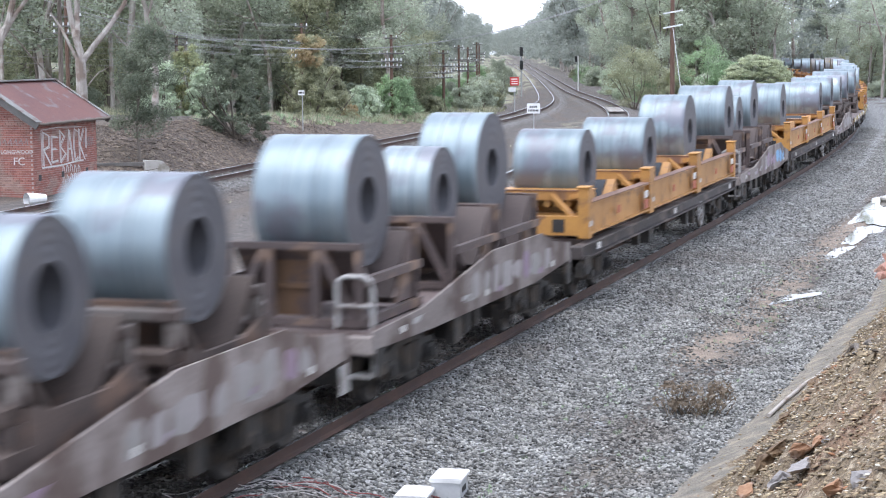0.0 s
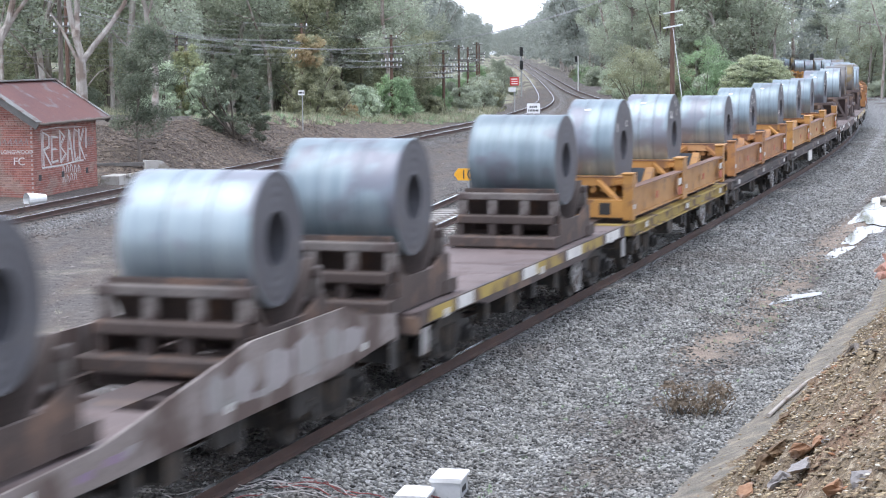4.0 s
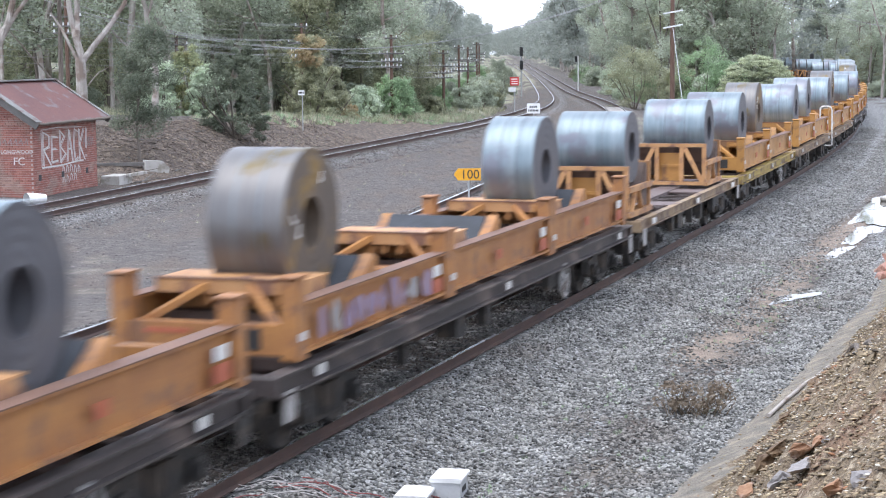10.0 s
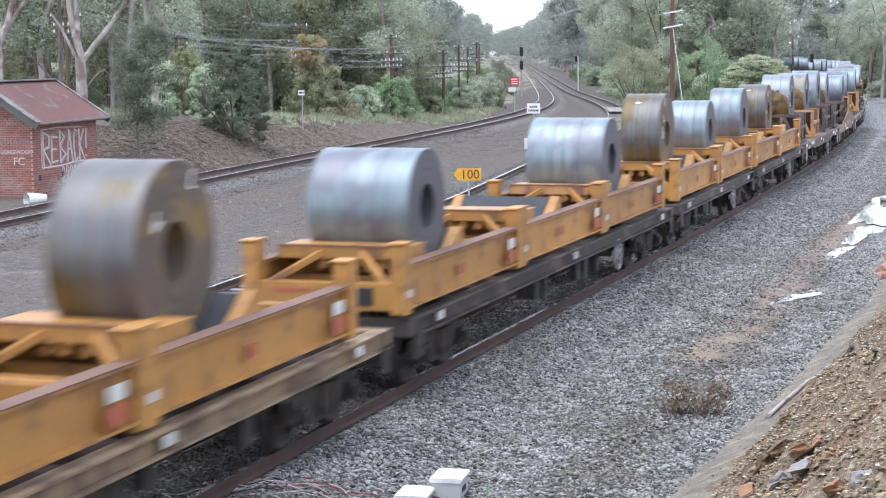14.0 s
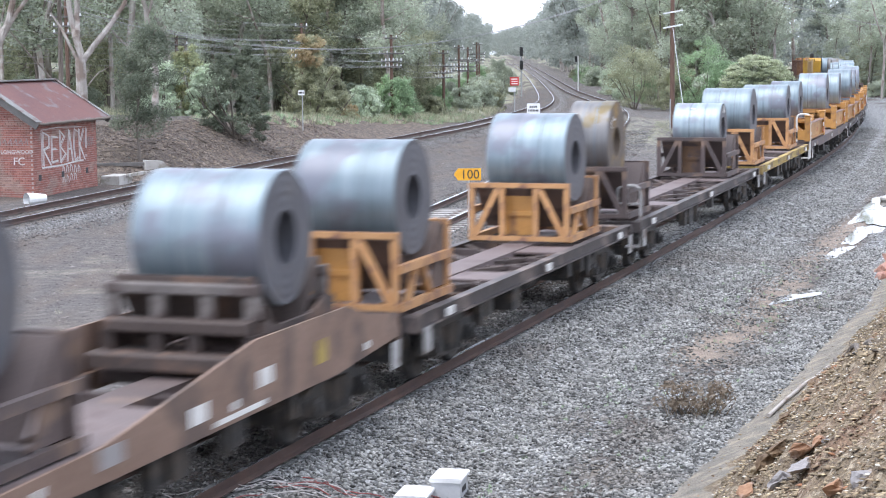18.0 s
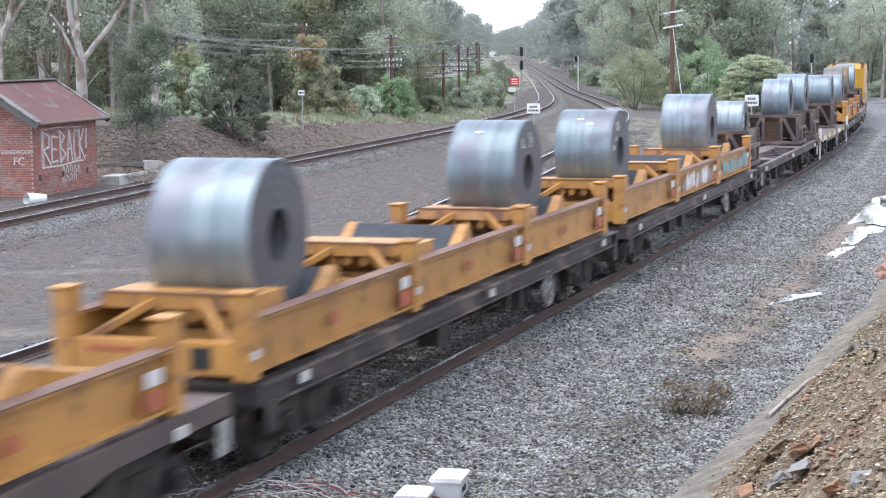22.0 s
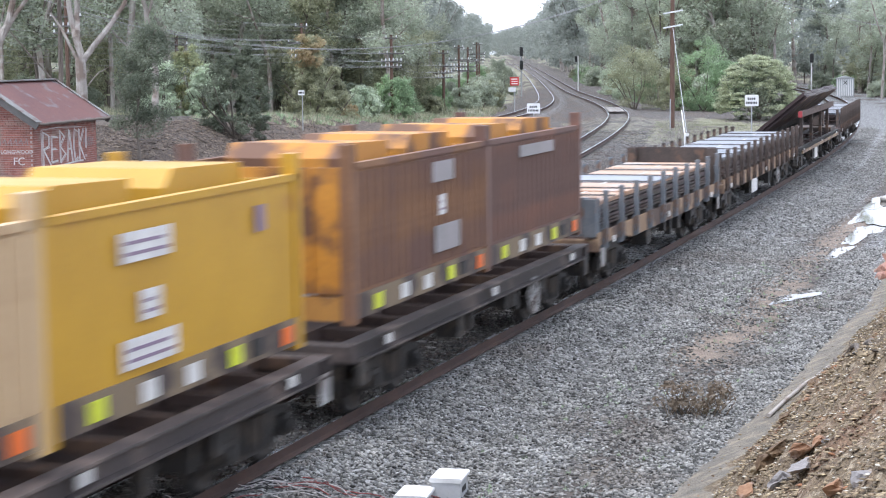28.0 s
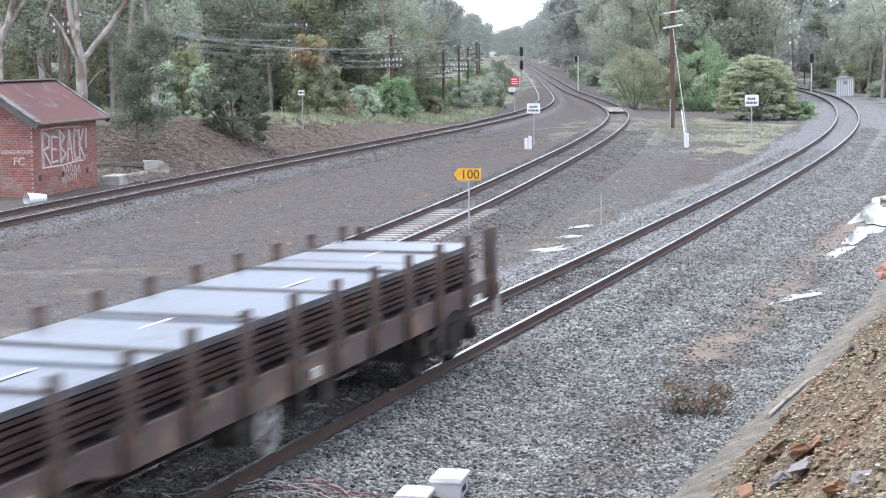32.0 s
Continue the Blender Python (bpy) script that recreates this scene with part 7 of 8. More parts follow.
# single trees and shrubs that stand out
def limbed_gum(label, x, y, limbs, tufts, bark, foliage, seed):
    """A bare-limbed gum: limbs are lines of (across, up) with start and end radius, tufts are leaf clumps."""
    rng = random.Random(seed)
    root = thing("gum_tree", label, "tree", "trees of the wood", at=pose(x, y, 0))
    bm = bmesh.new()
    for line, r0, r1 in limbs:
        pts = []
        for (ax, az), (bx, bz) in zip(line, line[1:]):
            for k in range(4):
                f = k / 4
                pts.append(Vector((ax + (bx - ax) * f + rng.uniform(-0.03, 0.03), 0.25 * math.sin(az * 0.7 + seed) + 0.12 * (ax + az) * 0.3, az + (bz - az) * f)))
        pts.append(Vector((line[-1][0], pts[-1].y, line[-1][1])))
        n = len(pts) - 1
        tube(bm, pts, [r0 + (r1 - r0) * k / n for k in range(n + 1)], 9)
    part("trunk", bm, bark, root)
    cs, rs = [], []
    for cx, cz, w, n in tufts:
        for k in range(n):
            cs.append((cx + rng.uniform(-w, w), rng.uniform(-w, w), cz + rng.uniform(-w, w) * 0.7))
            rs.append(rng.uniform(0.4, 0.8))
    part("crown", leaf_mesh("crown", cs, rs, 46, 0.17, foliage, seed, 0.6), None, root)
    return root


limbed_gum("pale-barked gum with a forked bare trunk behind the hut", -16.85, 86, [
    ([(0.05, -0.4), (0.0, 2.5), (-0.02, 4.8)], 0.30, 0.24), ([(-0.02, 4.7), (-0.4, 6.1), (-0.62, 7.4), (-0.8, 11)], 0.19, 0.09),
    ([(-0.02, 4.6), (0.3, 5.05), (1.25, 6.2), (2.0, 7.35), (2.6, 9.5)], 0.17, 0.08), ([(-0.1, 4.7), (-0.25, 6.5), (-0.25, 7.4), (0.1, 11)], 0.15, 0.07),
    ([(-0.05, 4.4), (-0.95, 6.1), (-1.5, 6.9)], 0.09, 0.04), ([(0.05, 3.2), (0.8, 4.1), (1.3, 4.4)], 0.035, 0.012)],
    [(-0.8, 11.0, 2.0, 20), (2.4, 9.8, 1.8, 18), (0, 12, 2.0, 18)], GUMBARK, LEAFGUM, 41)
limbed_gum("slim pale gum trunk with a broken side limb", -15.25, 97.5, [
    ([(0.15, -0.4), (0.0, 3.3), (0.0, 5.0), (-0.35, 6.8), (-0.5, 7.7), (-0.6, 12)], 0.21, 0.09),
    ([(0.05, 4.9), (0.3, 5.6), (0.62, 6.4)], 0.10, 0.05), ([(-0.4, 6.9), (-0.1, 7.6), (0.1, 9.0)], 0.09, 0.05)],
    [(-0.6, 10.5, 2.2, 22), (0.4, 8.9, 1.0, 8)], GUMBARK, LEAFGUM, 42)
limbed_gum("leaning pale gum behind the brick hut", -22.6, 88, [
    ([(-1.6, -0.4), (-0.8, 3.2), (1.2, 5.3), (1.9, 6.6), (2.1, 7.4), (2.4, 10)], 0.26, 0.12), ([(1.7, 6.2), (2.3, 7.0), (2.9, 7.7), (3.8, 9.4)], 0.14, 0.07)],
    [(2.6, 10.0, 2.0, 20), (3.8, 9.5, 1.4, 12)], GUMBARK, LEAFGUM, 43)
limbed_gum("straight grey gum trunk behind the hut", -19.0, 91.5, [
    ([(0.0, -0.4), (0.0, 4.0), (0.05, 7.5), (0.1, 13)], 0.15, 0.08), ([(-2.4, 6.1), (-1.2, 4.6), (-0.1, 3.3)], 0.03, 0.06)],
    [(0.1, 11, 2.0, 20)], DARKBARK, LEAFDARK, 44)
for i, (x, y, h, w) in enumerate(((-13.5, 81.5, 6.2, 1.6),)):
    t = make_tree("wattle_tree", "thin olive sapling on the earth mound", h, w, 1.5, 0.075, DARKBARK, LEAFSAP, 50 + i, 150, 150, 0.055, 1, 0, 0.6)
    t.matrix_basis = pose(x, y, zg(x, y) - 0.1)
big = make_bush("gum_sapling", "dense dark green sapling on the mound", 1.7, 5.0, LEAFSAP, 61, 130, 190, 0.062, split=True)
big.matrix_basis = pose(-10.5, 93.4, zg(-10.5, 93.4) - 0.1)
cone = make_bush("young_conifer", "pointed olive shrub with russet tips", 1.9, 5.2, LEAFOLIVE, 62, 170, 170, 0.062, DARKBARK, True)
rc = random.Random(19)
part("russet_tip", leaf_mesh("russet_tip", [(rc.gauss(0, 0.5), rc.gauss(0, 0.5) - 0.45, rc.uniform(3.4, 5.3)) for _ in range(64)], [0.3] * 64, 120, 0.055, LEAFRED, 8, 0.2), None, cone, "russet new growth")
cone.matrix_basis = pose(-8.3, 117, zg(-8.3, 117) - 0.1)
cone2 = make_bush("young_conifer", "pointed dark olive shrub", 1.6, 3.4, LEAFOLIVE, 63, 90, 150, 0.062, DARKBARK, True)
cone2.matrix_basis = pose(-6.9, 119, zg(-6.9, 119) - 0.1)
for i, (x, y, w, h, mat, lab) in enumerate((
        (-5.5, 130, 1.4, 2.3, LEAFPALE, "pale blue-green wattle shrub"), (-3.3, 132.5, 1.7, 3.1, LEAFGREEN, "bright green leafy bush beside a pole"),
        (-16.4, 106, 1.5, 3.6, LEAFPALE, "light green bush behind the mound"), (-14.7, 107, 1.4, 4.2, LEAFFLOWER, "yellowish flowering bush behind the mound"), (-13.6, 106, 1.2, 3.2, LEAFPALE, "light green bush behind the mound"),
        (17.3, 164, 2.7, 6.0, LEAFOLIVE, "tall olive-green bush beside the siding"), (20.6, 160, 2.0, 4.0, LEAFOLIVE, "olive bush behind the pole"),
        (22.7, 158, 2.5, 6.2, LEAFGREEN, "tall green willow-leaved bush"), (24.6, 158, 2.0, 4.4, LEAFGREEN, "fresh green bush near the crossing"), (21.0, 216, 2.4, 4.3, LEAFPALE, "pale grey-green bush along the siding"),
        (19.6, 195, 2.0, 3.2, LEAFPALE, "grey-green bush beside the siding"), (-6.4, 124, 0.8, 1.3, LEAFRED, "small reddish shrub in the grass"), (-1.0, 150, 1.2, 1.7, LEAFOLIVE, "low olive shrub in dry grass"),
        (2.0, 165, 1.6, 1.8, LEAFGUM, "grey-green shrub on the bank"), (4.2, 175, 1.8, 2.4, LEAFOLIVE, "shrub on the slope by the straight"), (6.5, 205, 2.2, 4.2, LEAFDARK, "dark bush by the straight"))):
    b = make_bush("bush", lab, w, h, mat, 70 + i, 100, 150, 0.07)
    b.matrix_basis = pose(x, y, zg(x, y) - 0.05)
# dark inner crown: shade between the leaf layers is put into its colour
round_bush = make_bush("round_bush", "large rounded grey-green bush with layered foliage", 2.6, 4.4, LEAFSAP, 64, 60, 70, 0.11)
rb = random.Random(6)
cs, rs = [], []
for k in range(330):
    a, z = rb.uniform(0, 6.283), rb.random() ** 0.8
    q = math.sqrt(max(0.02, 1 - (z * 1.0) ** 2.4)) * rb.uniform(0.82, 1.0)
    cs.append((3.05 * q * math.cos(a), 3.05 * q * math.sin(a), 0.55 + 4.3 * z))
    rs.append(rb.uniform(0.34, 0.62))
part("crown", leaf_mesh("crown", cs, rs, 120, 0.07, LEAFROUND, 66, -0.2, 0.28), None, round_bush)
round_bush.matrix_basis = pose(23.6, 137, zg(23.6, 137) - 0.1)
low = make_bush("bush", "low green shrub under the round bush", 1.5, 1.4, LEAFGREEN, 65)
low.matrix_basis = pose(26.6, 137, zg(26.6, 137))


def grass_tufts(name, label, pts, h, material, seed, blades=14):
    r = np.random.default_rng(seed)
    n = len(pts) * blades
    p = np.repeat(np.asarray(pts), blades, 0) + np.concatenate([r.normal(0, h * 0.25, (n, 2)), np.zeros((n, 1))], 1)
    d = np.concatenate([r.normal(0, 0.35, (n, 2)), np.ones((n, 1))], 1) * (h * r.uniform(0.5, 1.2, n))[:, None]
    w = r.normal(0, 1, (n, 3)) * np.array([1, 1, 0])
    w = w / np.linalg.norm(w, axis=1)[:, None] * h * 0.06
    q = np.stack([p - w, p + w, p + d], 1)
    me = bpy.data.meshes.new(name)
    me.vertices.add(n * 3)
    me.vertices.foreach_set("co", q.astype(np.float32).ravel())
    me.loops.add(n * 3)
    me.loops.foreach_set("vertex_index", np.arange(n * 3, dtype=np.int32))
    me.polygons.add(n)
    me.polygons.foreach_set("loop_start", np.arange(0, n * 3, 3, dtype=np.int32))
    me.update(calc_edges=True)
    me.materials.append(material)
    return tagged(new(name, me), label, "grass", kind="stuff")


def random_ground(n, x0, x1, y0, y1, seed, keep=None):
    r = np.random.default_rng(seed)
    x, y = r.uniform(x0, x1, n), r.uniform(y0, y1, n)
    if keep is not None:
        k = keep(x, y)
        x, y = x[k], y[k]
    return np.stack([x, y, ground_height(x, y)[0]], -1)


def off_tracks(x, y):
    return (np.abs(lateral(MAIN, x, y)[0]) > 3.2) & (np.abs(lateral(LOOP, x, y)[0]) > 2.6) & (np.abs(lateral(FAR, x, y)[0]) > 2.6)


grass_tufts("dry_grass", "dry and green grass between the lines", random_ground(26000, 2, 34, 80, 150, 1, lambda x, y: off_tracks(x, y) & (np.exp(-(((x - 17.5) / 7) ** 2 + ((y - 113) / 20) ** 2)) + 0.25 * value_noise(x * 0.6, y * 0.6) > np.random.default_rng(8).uniform(0.25, 1.1, len(x)))), 0.10, GRASSM, 2, 8)
grass_tufts("dry_grass", "long dry grass along the wood's edge", random_ground(3600, -22, 6, 106, 190, 3, lambda x, y: off_tracks(x, y) & (lateral(FAR, x, y)[0] < -5.5 + 2.5 * step01(124, 140, y))), 0.42, GRASSM, 4, 10)
grass_tufts("weeds", "sparse weeds on the yard earth", random_ground(130, -9, 9, 34, 110, 5, off_tracks), 0.12, GRASSM, 6, 8)
grass_tufts("weeds", "sparse green weeds in the ballast", np.concatenate([strip_points(MAIN, -9, 22, 2.6, 5.4, 190, 21), strip_points(MAIN, 20, 40, -4.5, -2.6, 160, 22)]), 0.07, LEAFGREEN, 7, 12)

verge = random_ground(9000, -14, 4, 100, 150, 31, lambda x, y: (lateral(FAR, x, y)[0] < -5.6 + 2.6 * step01(122, 140, y)) & (lateral(FAR, x, y)[0] > -12 - 0.1 * (y - 104)) & (value_noise(x * 0.7, y * 0.5 + 3) > 0.52))
grass_tufts("green_grass", "fresh pale green grass along the far verge", verge[::2], 0.26, LEAFGREEN, 32, 12)
grass_tufts("straw_grass", "bleached straw-coloured grass along the far verge", verge[1::2], 0.26, STRAW, 33, 12)
weed = thing("dry_weed", "dried brown weed clump in the ballast", "weed")
weed.matrix_basis = pose(3.72, 26.75, zg(3.72, 26.75))
weed.scale = (1.2, 1.2, 1.35)
rw = random.Random(4)
for i in range(34):
    a = rw.uniform(0, 6.28)
    bm = bmesh.new()
    limb(bm, (rw.uniform(-0.38, 0.38), rw.uniform(-0.14, 0.14), -0.03), (0.8 * math.cos(a), 0.8 * math.sin(a), 1), rw.uniform(0.22, 0.48), 0.008, 0.003, rw, 0.05, 3, 0.3)
    part("stalk", bm, LEAFDRY, weed)
part("seed_head", leaf_mesh("seed_head", [(rw.uniform(-0.45, 0.45), rw.uniform(-0.2, 0.2), rw.uniform(0.1, 0.36)) for _ in range(34)], [0.1] * 34, 26, 0.03, LEAFDRY, 5, 0.4), None, weed)


# ---- the brick hut ----
def text_part(words, size, material, parent, at, label="", stretch=(1, 1)):
    cu = bpy.data.curves.new("lettering", "FONT")
    cu.body, cu.size, cu.extrude = words, size, 0.004
    cu.align_x, cu.align_y = "CENTER", "CENTER"
    tmp = bpy.data.objects.new("lettering", cu)
    scene.collection.objects.link(tmp)
    bpy.context.view_layer.update()
    me = bpy.data.meshes.new_from_object(tmp.evaluated_get(bpy.context.evaluated_depsgraph_get()))
    bpy.data.objects.remove(tmp)
    me.transform(Matrix.Diagonal((stretch[0], stretch[1], 1, 1)))
    me.materials.clear()
    me.materials.append(material)
    return part("lettering", me, None, parent, label, at)


def build_hut():
    ax, ay, bx, by = -15.35, 68.53, -14.06, 74.23
    turn = math.degrees(math.atan2(by - ay, bx - ax))
    L, W, H, RIDGE = math.hypot(bx - ax, by - ay), 3.9, 2.98, 1.36
    E = H - 0.15
    z0 = -0.42
    hut = thing("brick_hut", "small red brick railway hut with rusty iron roof and graffiti", "hut", at=pose(ax, ay, z0, 0, 0, turn))
    # x runs along the track-side wall, y away from the track
    t = 0.2
    bm = bmesh.new()
    box(bm, 0.02, L - 0.02, 0.02, t, 0, H - 0.02)
    part("wall", bm, MORTAR, hut)
    bm = bmesh.new()
    box(bm, 0.02, L - 0.02, W - t, W - 0.02, 0, H - 0.02)
    part("wall", bm, MORTAR, hut)
    for x0 in (0.02, L - t):
        bm = bmesh.new()
        pts = [(t, 0), (W - t, 0), (W - t, H), (W / 2, H + RIDGE - 0.12), (t, H)]
        a = [bm.verts.new((x0, y, z)) for y, z in pts]
        b = [bm.verts.new((x0 + t - 0.02, y, z)) for y, z in pts]
        bm.faces.new(a)
        bm.faces.new(b[::-1])
        for i in range(5):
            bm.faces.new((a[i], a[(i + 1) % 5], b[(i + 1) % 5], b[i]))
        part("gable_wall", bm, MORTAR, hut)

    def roof_sheet(name, y_eave, sgn):
        bm = bmesh.new()
        n = 34
        xs = np.linspace(-0.42, L + 0.42, n * 2 + 1)
        cols = []
        for i, x in enumerate(xs):
            d = 0.018 * (1 if i % 2 else -1)
            cols.append([bm.verts.new((x, y_eave - sgn * 0.42, E + d)), bm.verts.new((x, W / 2, H + RIDGE + d))])
        for p, q in zip(cols, cols[1:]):
            f = bm.faces.new((p[0], q[0], q[1], p[1]))
            f.smooth = True
        part(name, bm, TIN, hut, "rusty red corrugated iron sheet")
    roof_sheet("roof_sheet", 0.0, 1)
    roof_sheet("roof_sheet", W, -1)
    for x in (-0.45, L + 0.45):
        for y0, y1 in ((-0.42, W / 2), (W + 0.42, W / 2)):
            bm = bmesh.new()
            bar(bm, (x, y0, E - 0.14), (x, y1, H + RIDGE - 0.13), 0.05, 0.24)
            part("barge_board", bm, BARGE, hut)
            bm = bmesh.new()
            bar(bm, (x + (0.14 if x < 0 else -0.02), y0, E + 0.03), (x + (0.14 if x < 0 else -0.02), y1, H + RIDGE + 0.05), 0.46 if x < 0 else 0.2, 0.03)
            part("flashing", bm, GREYTIN, hut)
    bm = bmesh.new()
    tube(bm, [(-0.4 + (L + 0.8) * k / 12, -0.46, E - 0.03 - 0.035 * math.sin(k * 1.3) ** 2) for k in range(13)], 0.055, 8, True)
    part("gutter", bm, DARKBARK, hut, "sagging rusty gutter")
    bm = bmesh.new()
    bar(bm, (-0.45, W / 2, H + RIDGE + 0.03), (L + 0.45, W / 2, H + RIDGE + 0.03), 0.3, 0.05)
    part("ridge_cap", bm, GREYTIN, hut)
    bm = bmesh.new()
    rod(bm, (L * 0.2, W - 0.3, H + RIDGE - 0.9), (L * 0.2, W - 0.3, H + RIDGE + 0.35), 0.24, 0.24, 14)
    part("vent_pipe", bm, GALV, hut)
    for x in (0.35, 2.4, 4.7):
        bm = bmesh.new()
        box(bm, x, x + 0.22, -0.035, -0.02, 0.62, 0.84)
        part("air_vent", bm, INK, hut)
    # bricks: the track-side wall's middle courses singly, the rest joined
    me = shared("brick", BRICK, lambda b: box(b, 0, 0.228, -0.012, 0.04, 0, 0.072, 0.004))
    rest = bmesh.new()
    course, z = 0, 0.0
    count = 0
    while z < H - 0.08:
        x = 0.0 if course % 2 else -0.12
        while x < L - 0.02:
            a, b = max(0.0, x), min(L, x + 0.228)
            if b - a > 0.05:
                if 0.95 < z < 2.1 and b - a > 0.2 and count < 300:
                    part("brick", me, None, hut, at=pose(a, 0, z))
                    count += 1
                else:
                    box(rest, a, b, -0.012, 0.03, z, z + 0.072)
            x += 0.24
        y = 0.0 if course % 2 else 0.12
        while y < W - 0.05:
            a, b = y, min(W, y + 0.228)
            box(rest, -0.012, 0.03, a, b, z, z + 0.072)
            y += 0.24
        z += 0.086
        course += 1
    while z < H + RIDGE - 0.25:
        k = (z - H) / RIDGE * W / 2 + 0.12
        y = k
        while y < W - k - 0.1:
            box(rest, -0.012, 0.03, y, min(W - k, y + 0.228), z, z + 0.072)
            y += 0.24
        z += 0.086
    tagged(part("brickwork", rest, BRICK_JOINED, hut), kind="stuff")
    # sprayed strokes, unreadable
    rg = random.Random(12)

    def stroke(bm, pts, w):
        for p, q in zip(pts, pts[1:]):
            bar(bm, (p[0], -0.02, p[1]), (q[0], -0.02, q[1]), 0.008, w, (0, 0, 1) if abs(q[0] - p[0]) > abs(q[1] - p[1]) else (1, 0, 0))
    letters = (  # lines of each sprayed letter: (along, up) within a cell one unit wide and high
        (0.75, 0.75, 1.15, 1.30, (((0.05, 0), (0.05, 1)), ((0.05, 1), (0.8, 0.86), (0.75, 0.55), (0.1, 0.48), (0.95, 0)))),
        (1.55, 0.55, 1.25, 1.0, (((0, 0), (0, 1)), ((0, 1), (1, 0.95)), ((0, 0.5), (0.8, 0.5)), ((0, 0), (1, 0.05)))),
        (2.32, 0.5, 1.2, 1.25, (((0, 0), (0, 1)), ((0, 1), (0.8, 0.8), (0, 0.52)), ((0, 0.52), (1, 0.25), (0, 0)))),
        (2.95, 0.5, 1.2, 1.25, (((0, 0), (0.45, 1), (1, 0)), ((0.2, 0.4), (0.8, 0.4)))),
        (3.58, 0.42, 1.2, 1.25, (((1, 0.9), (0.3, 1), (0, 0.5), (0.3, 0), (1, 0.1)),)),
        (4.12, 0.5, 1.2, 1.25, (((0, 0), (0, 1)), ((0.9, 1), (0.05, 0.5), (1, 0)))),
        (4.75, 0.2, 1.3, 1.15, (((0, 0.3), (0.3, 1)), ((0, 0), (0.1, 0.08)))))
    for x0, w, zb, tall, lines in letters:
        bm = bmesh.new()
        for line in lines:
            for off in (0.0, 0.09):
                stroke(bm, [(x0 + w * a + off, zb + tall * b - off * 0.4) for a, b in line], 0.05 - 0.2 * off)
        part("sprayed_letter", bm, WHITE, hut, "white sprayed letter")
    bm = bmesh.new()
    stroke(bm, [(0.72, 1.08), (2.4, 1.08), (3.9, 1.16), (4.5, 1.16)], 0.06)
    stroke(bm, [(0.68, 1.05), (0.68, 2.5)], 0.035)
    stroke(bm, [(0.7, 2.52), (2.2, 2.56), (4.4, 2.5)], 0.03)
    part("graffiti_stroke", bm, WHITE, hut)
    for i in range(9):
        bm = bmesh.new()
        a, zz = 2.5 + 0.36 * (i % 5), 1.0 - 0.36 * (i // 5) + rg.uniform(-0.05, 0.05)
        stroke(bm, [(a, zz - 0.22), (a + 0.05, zz + 0.05), (a + 0.18, zz - 0.04), (a + 0.22, zz - 0.24)], 0.034)
        part("graffiti_stroke", bm, WHITE, hut)
    for i in range(5):
        bm = bmesh.new()
        a = 4.55 + 0.2 * i
        stroke(bm, [(a, 1.7), (a + 0.06, 2.1), (a + 0.16, 1.75)], 0.022)
        part("graffiti_stroke", bm, PALESPRAY, hut)
    text_part("LONGWOOD", 0.21, WHITE, hut, pose(-0.018, 0.66, 1.72, 90, 0, -90), "white sprayed letters")
    text_part("FC", 0.42, WHITE, hut, pose(-0.018, 0.58, 1.36, 90, 0, -90), "white sprayed letters FC")
    for i in range(8):
        bm = bmesh.new()
        y = 0.2 + i * 0.22
        bar(bm, (-0.018, y, 1.98), (-0.018, y + 0.04, 2.22), 0.008, 0.03, (0, 1, 0))
        bar(bm, (-0.018, y + 0.04, 2.2), (-0.018, y + 0.14, 2.05), 0.008, 0.03, (0, 0, 1))
        part("graffiti_stroke", bm, PALESPRAY, hut)
    return hut


BRICK_JOINED = surf("red_brick_courses", (0.28, 0.11, 0.088), (0.36, 0.165, 0.13), 0.85, 0, 3, 60, 0.3, 0.5, (0.33, 0.21, 0.17), 1.2, 0.34, (1, 1, 1), 0.22, True)
build_hut()

slab = thing("concrete_slab", "low concrete slab and edge beam beside the hut", "slab", at=pose(-13.5, 76.0, zg(-13.5, 76), 0, 0, 77))
for name, dims in (("slab", (-0.9, 0.5, -0.4, 0.4, -0.1, 0.38)), ("beam", (-0.2, 1.8, -0.55, -0.42, 0.3, 0.42))):
    bm = bmesh.new()
    box(bm, *dims, 0.02)
    part(name, bm, CONCRETE, slab)
pipe = thing("drain_pipe", "white plastic pipe end lying by the track", "pipe", at=pose(-14.75, 66.0, zg(-14.75, 66) + 0.17, 0, 0, 42))
bm = bmesh.new()
rod(bm, (-0.38, 0, 0), (0.38, 0, 0), 0.25, 0.16, 16, cap=False)
rod(bm, (0.38, 0, 0), (-0.38, 0, 0), 0.14, 0.23, 16, cap=False)
part("pipe_wall", bm, SIGNWHITE, pipe)
block = thing("concrete_block", "broken pale concrete block at the mound's foot", "block", at=pose(-12.7, 80.9, zg(-12.7, 80.9), 0, 0, 20))
bm = bmesh.new()
prism(bm, [(-0.55, -0.1), (0.5, -0.1), (0.55, 0.12), (0.25, 0.42), (-0.5, 0.46)], -0.35, 0.35)
part("block", bm, CONCRETE, block)
plank = thing("old_plank", "long grey timber plank lying by the hut", "plank", at=pose(-14.3, 80.6, zg(-14.3, 80.6), 0, 0, 12))
bm = bmesh.new()
box(bm, -1.5, 1.5, -0.12, 0.12, 0.0, 0.14, 0.015)
part("board", bm, BARGE, plank)
